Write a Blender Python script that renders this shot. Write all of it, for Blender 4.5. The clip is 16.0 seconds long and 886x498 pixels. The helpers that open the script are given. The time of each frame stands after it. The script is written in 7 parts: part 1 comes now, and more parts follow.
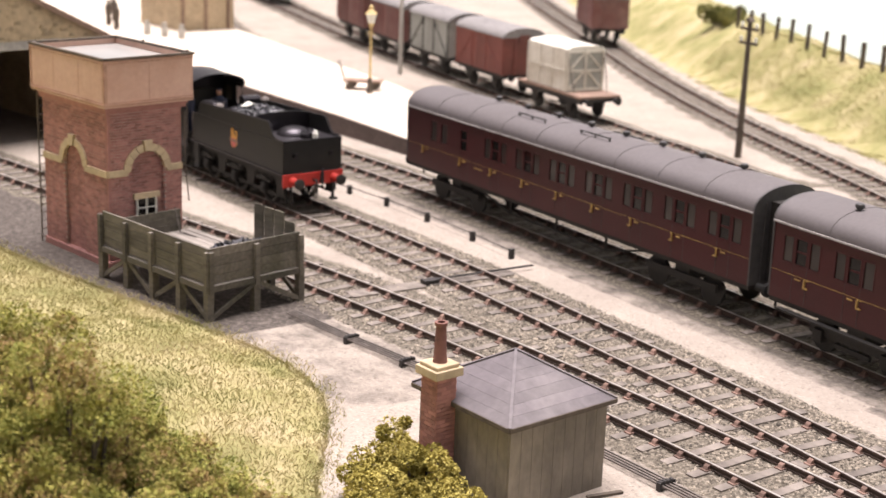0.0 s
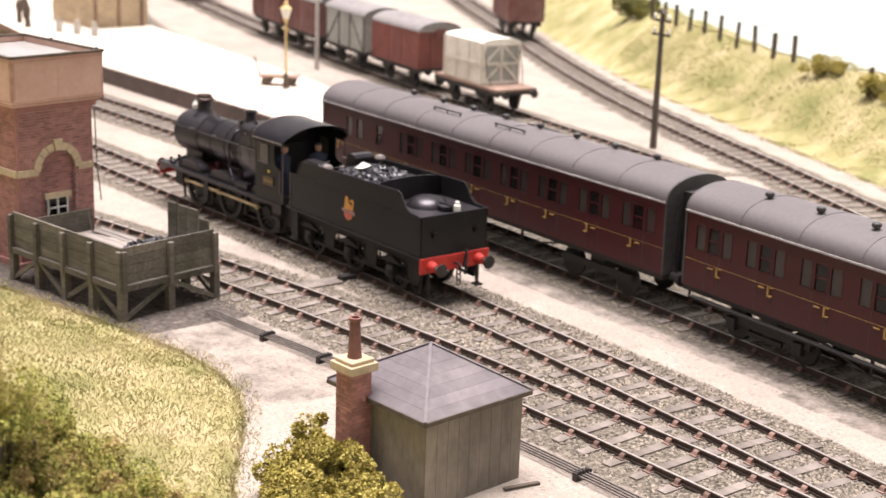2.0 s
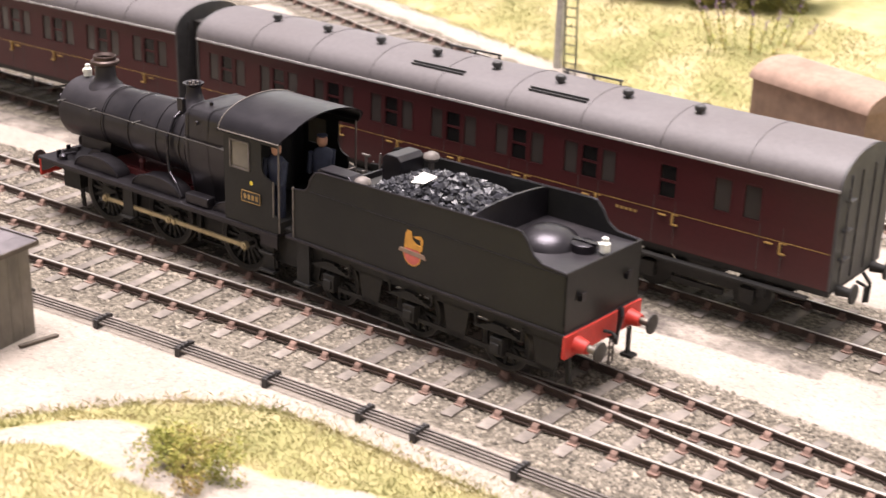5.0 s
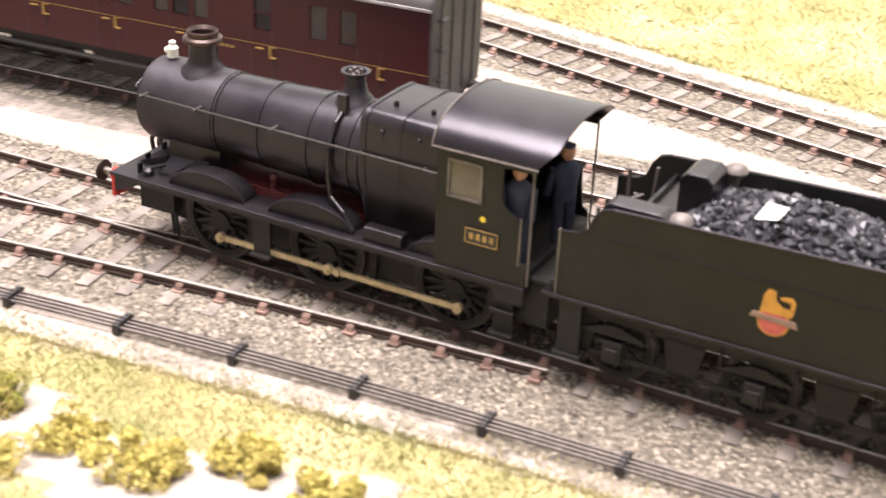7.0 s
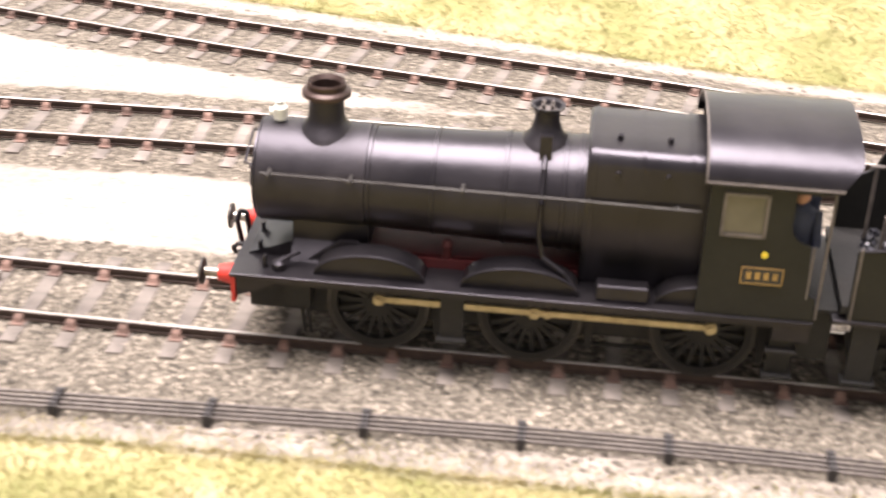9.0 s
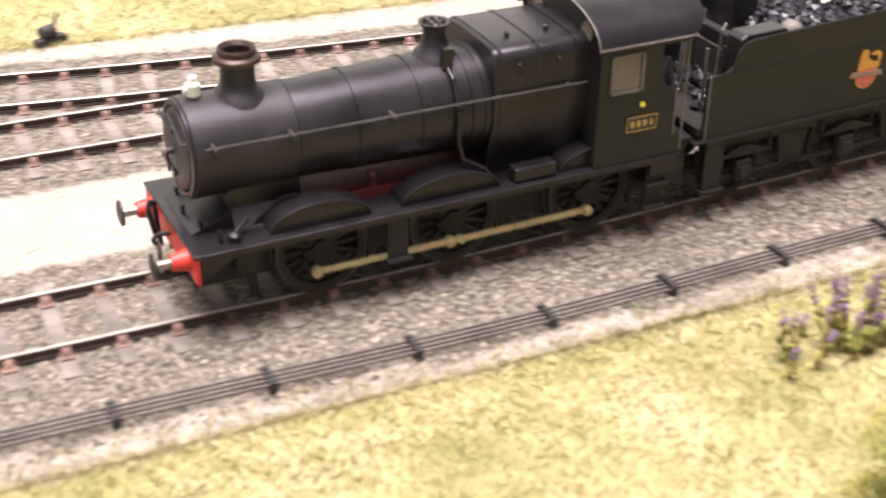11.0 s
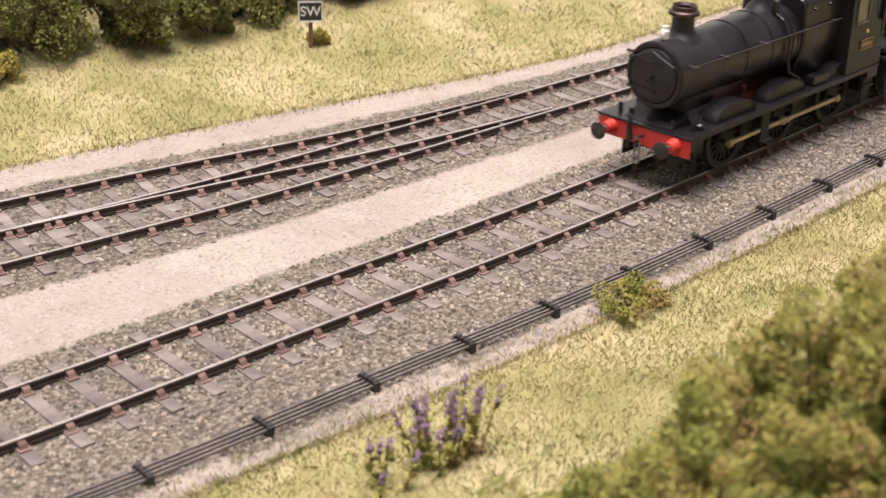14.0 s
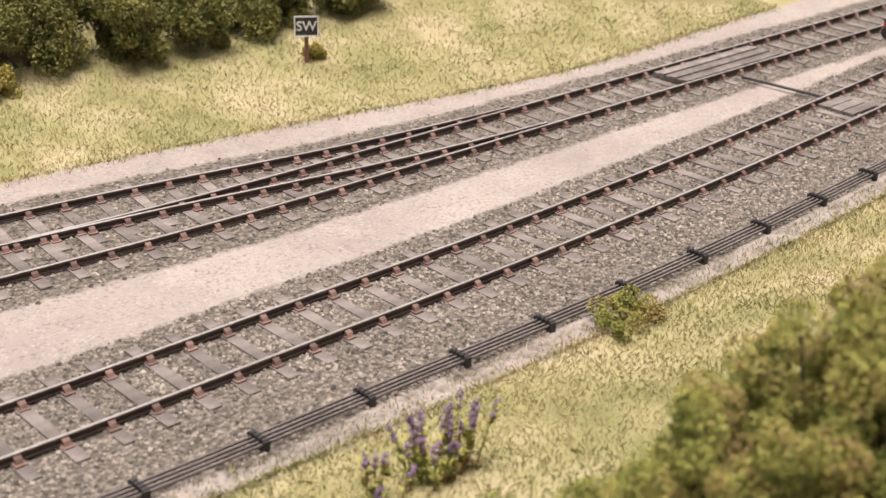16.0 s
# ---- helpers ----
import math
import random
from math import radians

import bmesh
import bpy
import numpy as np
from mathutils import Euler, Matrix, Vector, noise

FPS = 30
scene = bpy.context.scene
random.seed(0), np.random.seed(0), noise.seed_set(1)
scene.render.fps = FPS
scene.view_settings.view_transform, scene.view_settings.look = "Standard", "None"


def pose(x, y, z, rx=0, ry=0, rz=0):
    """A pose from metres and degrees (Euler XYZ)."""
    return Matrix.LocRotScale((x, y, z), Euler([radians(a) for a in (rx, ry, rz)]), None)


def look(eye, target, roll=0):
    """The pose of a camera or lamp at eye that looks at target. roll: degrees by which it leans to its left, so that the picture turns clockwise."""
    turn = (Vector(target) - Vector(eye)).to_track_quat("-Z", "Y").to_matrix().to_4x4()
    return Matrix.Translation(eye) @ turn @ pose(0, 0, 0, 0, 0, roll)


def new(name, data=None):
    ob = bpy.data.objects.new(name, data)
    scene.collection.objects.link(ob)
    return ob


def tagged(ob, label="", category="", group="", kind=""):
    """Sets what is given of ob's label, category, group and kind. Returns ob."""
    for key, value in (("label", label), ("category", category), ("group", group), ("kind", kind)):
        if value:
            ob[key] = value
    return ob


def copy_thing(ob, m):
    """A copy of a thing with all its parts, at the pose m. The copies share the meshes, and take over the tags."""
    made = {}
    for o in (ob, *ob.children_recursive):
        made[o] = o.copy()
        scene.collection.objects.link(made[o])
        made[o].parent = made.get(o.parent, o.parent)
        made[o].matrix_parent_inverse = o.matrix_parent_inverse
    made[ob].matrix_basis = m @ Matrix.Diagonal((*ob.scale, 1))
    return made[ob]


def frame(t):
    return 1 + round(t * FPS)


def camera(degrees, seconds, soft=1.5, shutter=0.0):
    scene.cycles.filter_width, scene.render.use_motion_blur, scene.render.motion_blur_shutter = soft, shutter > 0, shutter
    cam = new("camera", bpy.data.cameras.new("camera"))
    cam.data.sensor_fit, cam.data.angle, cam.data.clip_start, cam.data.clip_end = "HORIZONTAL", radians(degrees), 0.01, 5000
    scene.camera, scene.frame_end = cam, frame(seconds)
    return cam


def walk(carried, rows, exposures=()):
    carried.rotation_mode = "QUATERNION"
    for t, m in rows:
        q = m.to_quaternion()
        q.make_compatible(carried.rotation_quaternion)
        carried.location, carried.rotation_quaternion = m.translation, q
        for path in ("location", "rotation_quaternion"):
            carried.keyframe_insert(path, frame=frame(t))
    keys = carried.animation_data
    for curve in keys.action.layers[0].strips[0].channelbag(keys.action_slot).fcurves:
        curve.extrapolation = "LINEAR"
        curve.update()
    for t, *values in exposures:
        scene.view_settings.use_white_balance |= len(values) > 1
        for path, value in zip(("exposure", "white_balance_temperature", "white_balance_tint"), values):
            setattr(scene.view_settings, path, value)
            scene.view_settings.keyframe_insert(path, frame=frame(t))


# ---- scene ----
# One unit of the plan is 12.68 mm: a track of 18.2 mm gauge counts as 1.435.
K = 0.01268


def P(x, y, z, rz=0, rx=0, ry=0):
    """A pose in plan units."""
    return pose(x * K, y * K, z * K, rx, ry, rz)


# seconds, eye (plan units), yaw, pitch, roll
PATH = [
    (0, -3.465, 1.537, 12.207, 56.393, -15.513, 2.152),
    (0.5, -3.434, 1.606, 12.207, 55.385, -15.538, 2.069),
    (1, -3.414, 1.653, 12.205, 54.565, -15.556, 2.097),
    (1.5, -3.401, 1.687, 12.203, 53.986, -15.583, 2.127),
    (2, -3.373, 1.745, 12.202, 53.252, -15.626, 1.973),
    (2.5, -3.336, 1.854, 12.187, 51.714, -15.865, 1.896),
    (3, -3.350, 2.077, 12.088, 49.057, -17.325, 2.038),
    (3.5, -3.379, 2.375, 11.928, 46.177, -19.627, 2.035),
    (4, -3.296, 2.643, 11.842, 42.952, -20.836, 1.892),
    (4.5, -3.075, 2.918, 11.829, 38.656, -21.060, 1.561),
    (4.7, -2.999, 2.987, 11.835, 37.205, -20.973, 1.607),
    (6.8, -2.380, 4.011, 11.395, 22.107, -26.548, 2.729),
    (7, -2.251, 4.112, 11.368, 20.303, -26.898, 2.614),
    (7.5, -1.957, 4.281, 11.345, 15.920, -27.141, 2.848),
    (8, -1.598, 4.435, 11.338, 11.333, -27.252, 2.724),
    (8.2, -1.451, 4.517, 11.302, 9.419, -27.690, 2.694),
    (10.3, 1.237, 4.782, 11.061, -21.102, -30.708, 1.461),
    (10.5, 1.492, 4.694, 11.080, -24.295, -30.484, 1.488),
    (11, 2.174, 4.393, 11.111, -32.714, -30.151, 1.236),
    (11.5, 2.651, 4.082, 11.153, -40.403, -29.562, 2.041),
    (12, 2.883, 3.820, 11.253, -44.398, -28.382, 1.905),
    (12.5, 2.931, 3.664, 11.363, -45.550, -27.098, 1.409),
    (13, 2.968, 3.546, 11.439, -47.042, -26.145, 1.507),
    (13.5, 2.965, 3.477, 11.499, -47.462, -25.411, 1.356),
    (14, 2.942, 3.430, 11.553, -47.519, -24.744, 1.205),
    (14.5, 2.923, 3.395, 11.593, -47.640, -24.229, 1.175),
    (15, 2.910, 3.388, 11.608, -47.647, -24.033, 1.213),
    (15.5, 2.911, 3.395, 11.601, -47.669, -24.116, 1.275),
    (16, 2.921, 3.396, 11.594, -47.676, -24.214, 1.220),
]


def eye_pose(x, y, z, yaw, pitch, roll):
    yaw, pitch = radians(yaw), radians(pitch)
    ahead = Vector((-math.sin(yaw) * math.cos(pitch), math.cos(yaw) * math.cos(pitch), math.sin(pitch)))
    eye = Vector((x, y, z)) * K
    return look(eye, eye + ahead, roll)


cam = camera(34.22, 16.0, soft=1.5, shutter=0.4)
cam.data.dof.use_dof, cam.data.dof.focus_distance, cam.data.dof.aperture_fstop = True, 0.375, 36
walk(cam, [(t, eye_pose(*row)) for t, *row in PATH], exposures=[(0.0, 0.95), (3.0, 1.15), (4.7, 1.25), (6.8, 1.6), (8.2, 1.55), (10.3, 1.33), (11.0, 1.27), (12.0, 1.1), (13.0, 0.9), (14.0, 0.65), (16.0, 0.53)])

# ---- light: the bright, even lighting of an exhibition hall ----
world = bpy.data.worlds.new("hall_light")
world.use_nodes = True
scene.world = world
wn = world.node_tree.nodes
wn["Background"].inputs[0].default_value = (1.0, 0.915, 0.94, 1)
wn["Background"].inputs[1].default_value = 0.22
sun_data = bpy.data.lights.new("overhead_light", "SUN")
sun_data.energy, sun_data.angle, sun_data.color = 5.1, radians(40), (1.0, 0.90, 0.905)
sun = new("overhead_light", sun_data)
sun.matrix_world = look((-0.1, 0.02, 1.0), (0, 0, 0))


# ---- mesh tools, in plan units ----
class Mesh:
    """Points and faces of one mesh."""

    def __init__(self):
        self.v, self.f = [], []

    def add(self, verts, faces):
        n = len(self.v)
        self.v += [tuple(p) for p in verts]
        self.f += [tuple(n + i for i in face) for face in faces]
        return self

    def box(self, x0, x1, y0, y1, z0, z1, m=None):
        vs = [(x, y, z) for z in (z0, z1) for x, y in ((x0, y0), (x1, y0), (x1, y1), (x0, y1))]
        if m is not None:
            vs = [m @ Vector(p) for p in vs]
        return self.add(vs, [(3, 2, 1, 0), (4, 5, 6, 7), (0, 1, 5, 4), (1, 2, 6, 5), (2, 3, 7, 6), (3, 0, 4, 7)])

    def rings(self, rings, close=True, caps=True):
        """Skins a row of rings with equal numbers of points."""
        k = len(rings[0])
        vs = [p for ring in rings for p in ring]
        fs = []
        for i in range(len(rings) - 1):
            for j in range(k if close else k - 1):
                a, b = i * k + j, i * k + (j + 1) % k
                fs.append((a, b, b + k, a + k))
        if caps:
            fs.append(tuple(reversed(range(k))))
            fs.append(tuple((len(rings) - 1) * k + j for j in range(k)))
        return self.add(vs, fs)

    def lathe(self, axis, prof, n=24, o=(0, 0, 0), caps=True):
        """prof: (along, radius) pairs round the axis 'x', 'y' or 'z' through o."""
        rings = []
        for a, r in prof:
            ring = []
            for j in range(n):
                c, s = math.cos(2 * math.pi * j / n) * r, math.sin(2 * math.pi * j / n) * r
                q = {"x": (a, c, s), "y": (s, a, c), "z": (c, s, a)}[axis]
                ring.append((o[0] + q[0], o[1] + q[1], o[2] + q[2]))
            rings.append(ring)
        return self.rings(rings, True, caps)

    def rod(self, p, q, r, n=8, r2=None):
        p, q = Vector(p), Vector(q)
        d = (q - p).normalized()
        a = d.orthogonal().normalized()
        b = d.cross(a)
        r2 = r if r2 is None else r2
        ring = lambda c, s: [c + a * s * math.cos(2 * math.pi * j / n) + b * s * math.sin(2 * math.pi * j / n) for j in range(n)]
        return self.rings([ring(p, r), ring(q, r2)])

    def pipe(self, pts, r, n=8):
        for p, q in zip(pts, pts[1:]):
            self.rod(p, q, r, n)
        return self

    def plank(self, p, q, w, h):
        """A squared timber from p to q, w across and h high."""
        p, q = Vector(p), Vector(q)
        d = (q - p).normalized()
        a = d.cross(Vector((0, 0, 1)))
        a = Vector((1, 0, 0)) if a.length < 1e-4 else a.normalized()
        b = a.cross(d)
        ring = lambda c: [c + a * x * w / 2 + b * y * h / 2 for x, y in ((-1, -1), (1, -1), (1, 1), (-1, 1))]
        return self.rings([ring(p), ring(q)])

    def plate(self, outline, axis, a, b):
        """A flat outline of 2D points, made solid from a to b along the axis. x: (y, z), y: (x, z), z: (x, y)."""
        put = {"x": lambda c, p: (c, p[0], p[1]), "y": lambda c, p: (p[0], c, p[1]), "z": lambda c, p: (p[0], p[1], c)}[axis]
        return self.rings([[put(a, p) for p in outline], [put(b, p) for p in outline]])


def mesh_of(m, name, material, smooth=0):
    me = bpy.data.meshes.new(name)
    me.from_pydata([(x * K, y * K, z * K) for x, y, z in m.v], [], m.f)
    bm = bmesh.new()
    bm.from_mesh(me)
    bmesh.ops.recalc_face_normals(bm, faces=bm.faces)
    bm.to_mesh(me)
    bm.free()
    me.materials.append(material)
    if smooth:
        me.shade_smooth()
        me.set_sharp_from_angle(angle=radians(smooth))
    return me


def part(name, m, material, parent=None, label="", smooth=0, bevel=0.0, at=None, kind=""):
    """One mesh object, under a thing or a part, or on its own."""
    ob = new(name, mesh_of(m, name, material, smooth))
    if parent is not None:
        ob.parent = parent
    if at is not None:
        ob.matrix_basis = at
    if bevel:
        mod = ob.modifiers.new("edges", "BEVEL")
        mod.width, mod.segments, mod.limit_method = bevel * K, 2, "ANGLE"
    return tagged(ob, label, kind=kind)


def piece(name, mesh, parent, m):
    """One more object on a mesh that is shared."""
    ob = new(name, mesh)
    ob.parent, ob.matrix_basis = parent, m
    return ob


def thing(name, label, category, at=None, group="", kind=""):
    ob = new(name)
    ob.empty_display_size = 0.01
    if at is not None:
        ob.matrix_basis = at
    return tagged(ob, label, category, group, kind)


def arc(r, a0, a1, n, cx=0.0, cy=0.0):
    return [(cx + r * math.cos(radians(a0 + (a1 - a0) * i / n)), cy + r * math.sin(radians(a0 + (a1 - a0) * i / n))) for i in range(n + 1)]


# ---- materials ----
def mat(name, colour, rough=0.7, metal=0.0, grain=(30, 0.25), stain=(3, 0.25), bump=0.3, second=None, rand=0.0, coat=0.0, stretch=(1, 1, 1), spec=0.5, island=0.0, sheen=None):
    """A surface with fine grain and larger stains. grain, stain: (how many to a unit of the plan, strength); second: the stains' colour."""
    m = bpy.data.materials.new(name)
    m.use_nodes = True
    nt = m.node_tree
    bsdf = nt.nodes["Principled BSDF"]
    tc = nt.nodes.new("ShaderNodeTexCoord")
    mp = nt.nodes.new("ShaderNodeMapping")
    mp.inputs["Scale"].default_value = [s / K for s in stretch]
    nt.links.new(tc.outputs["Object"], mp.inputs["Vector"])
    tex = []
    for scale, detail in ((grain[0], 4), (stain[0], 5)):
        n = nt.nodes.new("ShaderNodeTexNoise")
        n.inputs["Scale"].default_value, n.inputs["Detail"].default_value = scale * 0.2, detail
        n.inputs["Roughness"].default_value = 0.6
        nt.links.new(mp.outputs[0], n.inputs["Vector"])
        tex.append(n)
    second = second or tuple(c * 0.55 for c in colour)
    ramp = nt.nodes.new("ShaderNodeMapRange")
    ramp.inputs["From Min"].default_value, ramp.inputs["From Max"].default_value = 0.42, 0.68
    ramp.inputs["To Max"].default_value = min(1.0, stain[1] * 2)
    nt.links.new(tex[1].outputs["Fac"], ramp.inputs["Value"])
    mix = nt.nodes.new("ShaderNodeMix")
    mix.data_type = "RGBA"
    mix.inputs["A"].default_value, mix.inputs["B"].default_value = (*colour, 1), (*second, 1)
    nt.links.new(ramp.outputs[0], mix.inputs["Factor"])
    val = nt.nodes.new("ShaderNodeMapRange")
    val.inputs["From Min"].default_value, val.inputs["From Max"].default_value = 0.25, 0.75
    val.inputs["To Min"].default_value, val.inputs["To Max"].default_value = 1 - grain[1], 1 + grain[1]
    nt.links.new(tex[0].outputs["Fac"], val.inputs["Value"])
    hsv = nt.nodes.new("ShaderNodeHueSaturation")
    nt.links.new(mix.outputs["Result"], hsv.inputs["Color"])
    last = val.outputs[0]
    if rand or island:
        src = nt.nodes.new("ShaderNodeObjectInfo") if rand else nt.nodes.new("ShaderNodeNewGeometry")
        amount = rand or island
        rr = nt.nodes.new("ShaderNodeMapRange")
        rr.inputs["To Min"].default_value, rr.inputs["To Max"].default_value = 1 - amount, 1 + amount
        nt.links.new(src.outputs["Random" if rand else "Random Per Island"], rr.inputs["Value"])
        mul = nt.nodes.new("ShaderNodeMath")
        mul.operation = "MULTIPLY"
        nt.links.new(last, mul.inputs[0])
        nt.links.new(rr.outputs[0], mul.inputs[1])
        last = mul.outputs[0]
    nt.links.new(last, hsv.inputs["Value"])
    nt.links.new(hsv.outputs[0], bsdf.inputs["Base Color"])
    rg = nt.nodes.new("ShaderNodeMapRange")
    rg.inputs["To Min"].default_value, rg.inputs["To Max"].default_value = max(0.05, rough - 0.12), min(1, rough + 0.12)
    nt.links.new(tex[1].outputs["Fac"], rg.inputs["Value"])
    nt.links.new(rg.outputs[0], bsdf.inputs["Roughness"])
    bsdf.inputs["Metallic"].default_value = metal
    bsdf.inputs["Specular IOR Level"].default_value = spec
    if sheen:
        bsdf.inputs["Specular Tint"].default_value = (*sheen, 1)
    if bump:
        b = nt.nodes.new("ShaderNodeBump")
        b.inputs["Strength"].default_value, b.inputs["Distance"].default_value = bump, 0.02 * K
        nt.links.new(tex[0].outputs["Fac"], b.inputs["Height"])
        nt.links.new(b.outputs[0], bsdf.inputs["Normal"])
    return m


BLACK = mat("satin_black_paint", (0.0075, 0.0068, 0.0078), 0.32, grain=(14, 0.25), stain=(4, 0.4), second=(0.02, 0.018, 0.019), bump=0.3, spec=0.47, sheen=(0.95, 0.89, 1.0))
SMOKE = mat("matt_black_paint", (0.011, 0.010, 0.0115), 0.44, grain=(16, 0.25), stain=(4, 0.4), second=(0.022, 0.019, 0.019), bump=0.35, sheen=(0.95, 0.89, 1.0))
GREENBLACK = mat("dull_black_side_paint", (0.010, 0.010, 0.010), 0.42, spec=0.32, grain=(60, 0.15), stain=(3, 0.35), second=(0.022, 0.021, 0.018), bump=0.12)
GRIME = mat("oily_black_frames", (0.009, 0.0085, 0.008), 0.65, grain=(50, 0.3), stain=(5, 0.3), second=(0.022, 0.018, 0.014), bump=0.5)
RED = mat("buffer_beam_red", (0.52, 0.035, 0.025), 0.5, grain=(50, 0.12), stain=(6, 0.2), second=(0.3, 0.03, 0.02), bump=0.15)
DARKRED = mat("frame_red_oxide", (0.07, 0.008, 0.009), 0.6, stain=(4, 0.3))
DARKSTEEL = mat("dull_dark_tyre_steel", (0.05, 0.046, 0.042), 0.5, metal=0.4, stain=(8, 0.4), second=(0.025, 0.02, 0.018))
STEEL = mat("worn_steel", (0.42, 0.39, 0.35), 0.35, metal=0.9, grain=(60, 0.2), stain=(8, 0.4), second=(0.2, 0.16, 0.12), bump=0.2)
RODSTEEL = mat("brassy_rod_steel", (0.52, 0.43, 0.26), 0.45, metal=0.6, grain=(60, 0.2), stain=(6, 0.35), second=(0.3, 0.23, 0.13), bump=0.2)
COPPER = mat("dull_copper", (0.055, 0.034, 0.028), 0.45, metal=0.5, stain=(8, 0.5), second=(0.03, 0.022, 0.02))
WHITE = mat("white_enamel", (0.72, 0.72, 0.66), 0.4, stain=(6, 0.2), second=(0.5, 0.48, 0.4))
GOLD = mat("gold_lining", (0.36, 0.225, 0.065), 0.5, stain=(10, 0.2))
YELLOW = mat("yellow_dot", (0.8, 0.62, 0.05), 0.5, stain=(10, 0.1))
ORANGE = mat("emblem_orange", (0.62, 0.30, 0.05), 0.5, stain=(10, 0.2))
PINK = mat("emblem_red", (0.55, 0.12, 0.10), 0.5, stain=(10, 0.2))
COAL = mat("coal", (0.022, 0.022, 0.026), 0.38, grain=(30, 0.5), stain=(9, 0.4), second=(0.05, 0.05, 0.06), bump=0.6, island=0.6)
GLASS = mat("cab_glass", (0.17, 0.15, 0.115), 0.12, grain=(5, 0.1), stain=(3, 0.4), second=(0.09, 0.08, 0.06), bump=0)
DARKGLASS = mat("coach_window_glass", (0.012, 0.011, 0.011), 0.1, grain=(5, 0.05), stain=(2, 0.3), bump=0.02)
# glass of the side windows, somewhat lighter than that of the doors
SIDEGLASS = mat("paler_side_glass", (0.055, 0.047, 0.043), 0.15, grain=(5, 0.05), stain=(2, 0.4), bump=0.02)
MAROON = mat("maroon_coach_paint", (0.052, 0.012, 0.0135), 0.36, grain=(50, 0.1), stain=(2.5, 0.25), second=(0.038, 0.011, 0.012), bump=0.08, spec=0.35, island=0.06)
ROOF = mat("grey_coach_roof", (0.105, 0.094, 0.096), 0.62, grain=(40, 0.1), stain=(1.5, 0.35), second=(0.09, 0.078, 0.078), bump=0.2)
ENDBLACK = mat("dark_grey_coach_end", (0.05, 0.048, 0.048), 0.6, stain=(2, 0.3))
RAIL = mat("rusty_rail_side", (0.068, 0.044, 0.034), 0.8, grain=(40, 0.3), stain=(4, 0.35), second=(0.045, 0.03, 0.025), bump=0.4)
RAILTOP = mat("polished_rail_head", (0.56, 0.53, 0.49), 0.42, metal=0.75, grain=(40, 0.15), stain=(2, 0.35), second=(0.3, 0.25, 0.21), bump=0.1)
CHAIR = mat("rusty_rail_chair", (0.185, 0.115, 0.09), 0.88, grain=(40, 0.3), stain=(5, 0.3), bump=0.5, island=0.3)
SLEEPER = mat("weathered_sleeper", (0.185, 0.16, 0.138), 0.92, grain=(22, 0.4), stain=(5, 0.5), second=(0.115, 0.098, 0.085), bump=0.6, rand=0.22)
STONES = mat("ballast_stones", (0.25, 0.217, 0.172), 0.92, grain=(12, 0.3), stain=(3, 0.35), second=(0.14, 0.122, 0.098), bump=0.4, island=0.75)
RODDING = mat("grey_point_rodding", (0.145, 0.125, 0.112), 0.62, metal=0.2, grain=(40, 0.3), stain=(4, 0.4), bump=0.3)
STOOL = mat("black_rodding_stool", (0.034, 0.03, 0.029), 0.75, grain=(40, 0.3), bump=0.4)
BRICK = mat("red_brick", (0.36, 0.175, 0.15), 0.88, grain=(25, 0.2), stain=(1.2, 0.4), second=(0.26, 0.13, 0.12), bump=0.4, island=0.25)
MORTAR = mat("mortar_joint", (0.42, 0.32, 0.29), 0.95, grain=(40, 0.2), stain=(2, 0.3), second=(0.3, 0.2, 0.17), bump=0.4)
GUTTER = mat("worn_gutter_grey", (0.33, 0.31, 0.30), 0.75, stain=(2, 0.3))
STONE = mat("dressed_sandstone", (0.50, 0.40, 0.26), 0.85, grain=(30, 0.15), stain=(4, 0.3), second=(0.36, 0.29, 0.19), bump=0.3, island=0.1)
RUBBLE = mat("rubble_stone", (0.46, 0.37, 0.25), 0.9, grain=(20, 0.2), stain=(4, 0.3), bump=0.6, island=0.3)
TANK = mat("faded_pink_tank_paint", (0.55, 0.36, 0.285), 0.55, grain=(30, 0.08), stain=(2.0, 0.3), second=(0.42, 0.24, 0.17), bump=0.15)
TANKRUST = mat("rusty_tank_flange", (0.42, 0.25, 0.18), 0.65, grain=(20, 0.25), stain=(3, 0.5), second=(0.24, 0.12, 0.08), bump=0.3)
TANKIN = mat("tank_water", (0.42, 0.42, 0.40), 0.16, grain=(6, 0.15), stain=(1.5, 0.3), bump=0.5)
TIMBER = mat("weathered_grey_timber", (0.13, 0.115, 0.094), 0.92, grain=(26, 0.4), stain=(2.2, 0.5), second=(0.07, 0.066, 0.045), bump=0.6, rand=0.28, stretch=(0.35, 1.6, 1.6))
DECK = mat("pale_grey_deck_timber", (0.30, 0.27, 0.24), 0.9, grain=(24, 0.25), stain=(2, 0.3), bump=0.4, rand=0.12, stretch=(0.3, 1.6, 1.6))
HUTWALL = mat("weathered_grey_hut_boards", (0.15, 0.132, 0.108), 0.88, grain=(16, 0.25), stain=(1.6, 0.5), second=(0.27, 0.235, 0.19), bump=0.3, rand=0.04, stretch=(1.2, 1.2, 0.6))
SLATE = mat("purple_grey_slate", (0.115, 0.10, 0.108), 0.72, grain=(18, 0.2), stain=(1.4, 0.45), second=(0.2, 0.18, 0.18), bump=0.3, rand=0.14)
POT = mat("brown_chimney_pot", (0.17, 0.075, 0.06), 0.75, stain=(5, 0.3))
OLDWOOD = mat("dark_post_wood", (0.10, 0.08, 0.062), 0.9, grain=(30, 0.3), stain=(4, 0.3), bump=0.4)
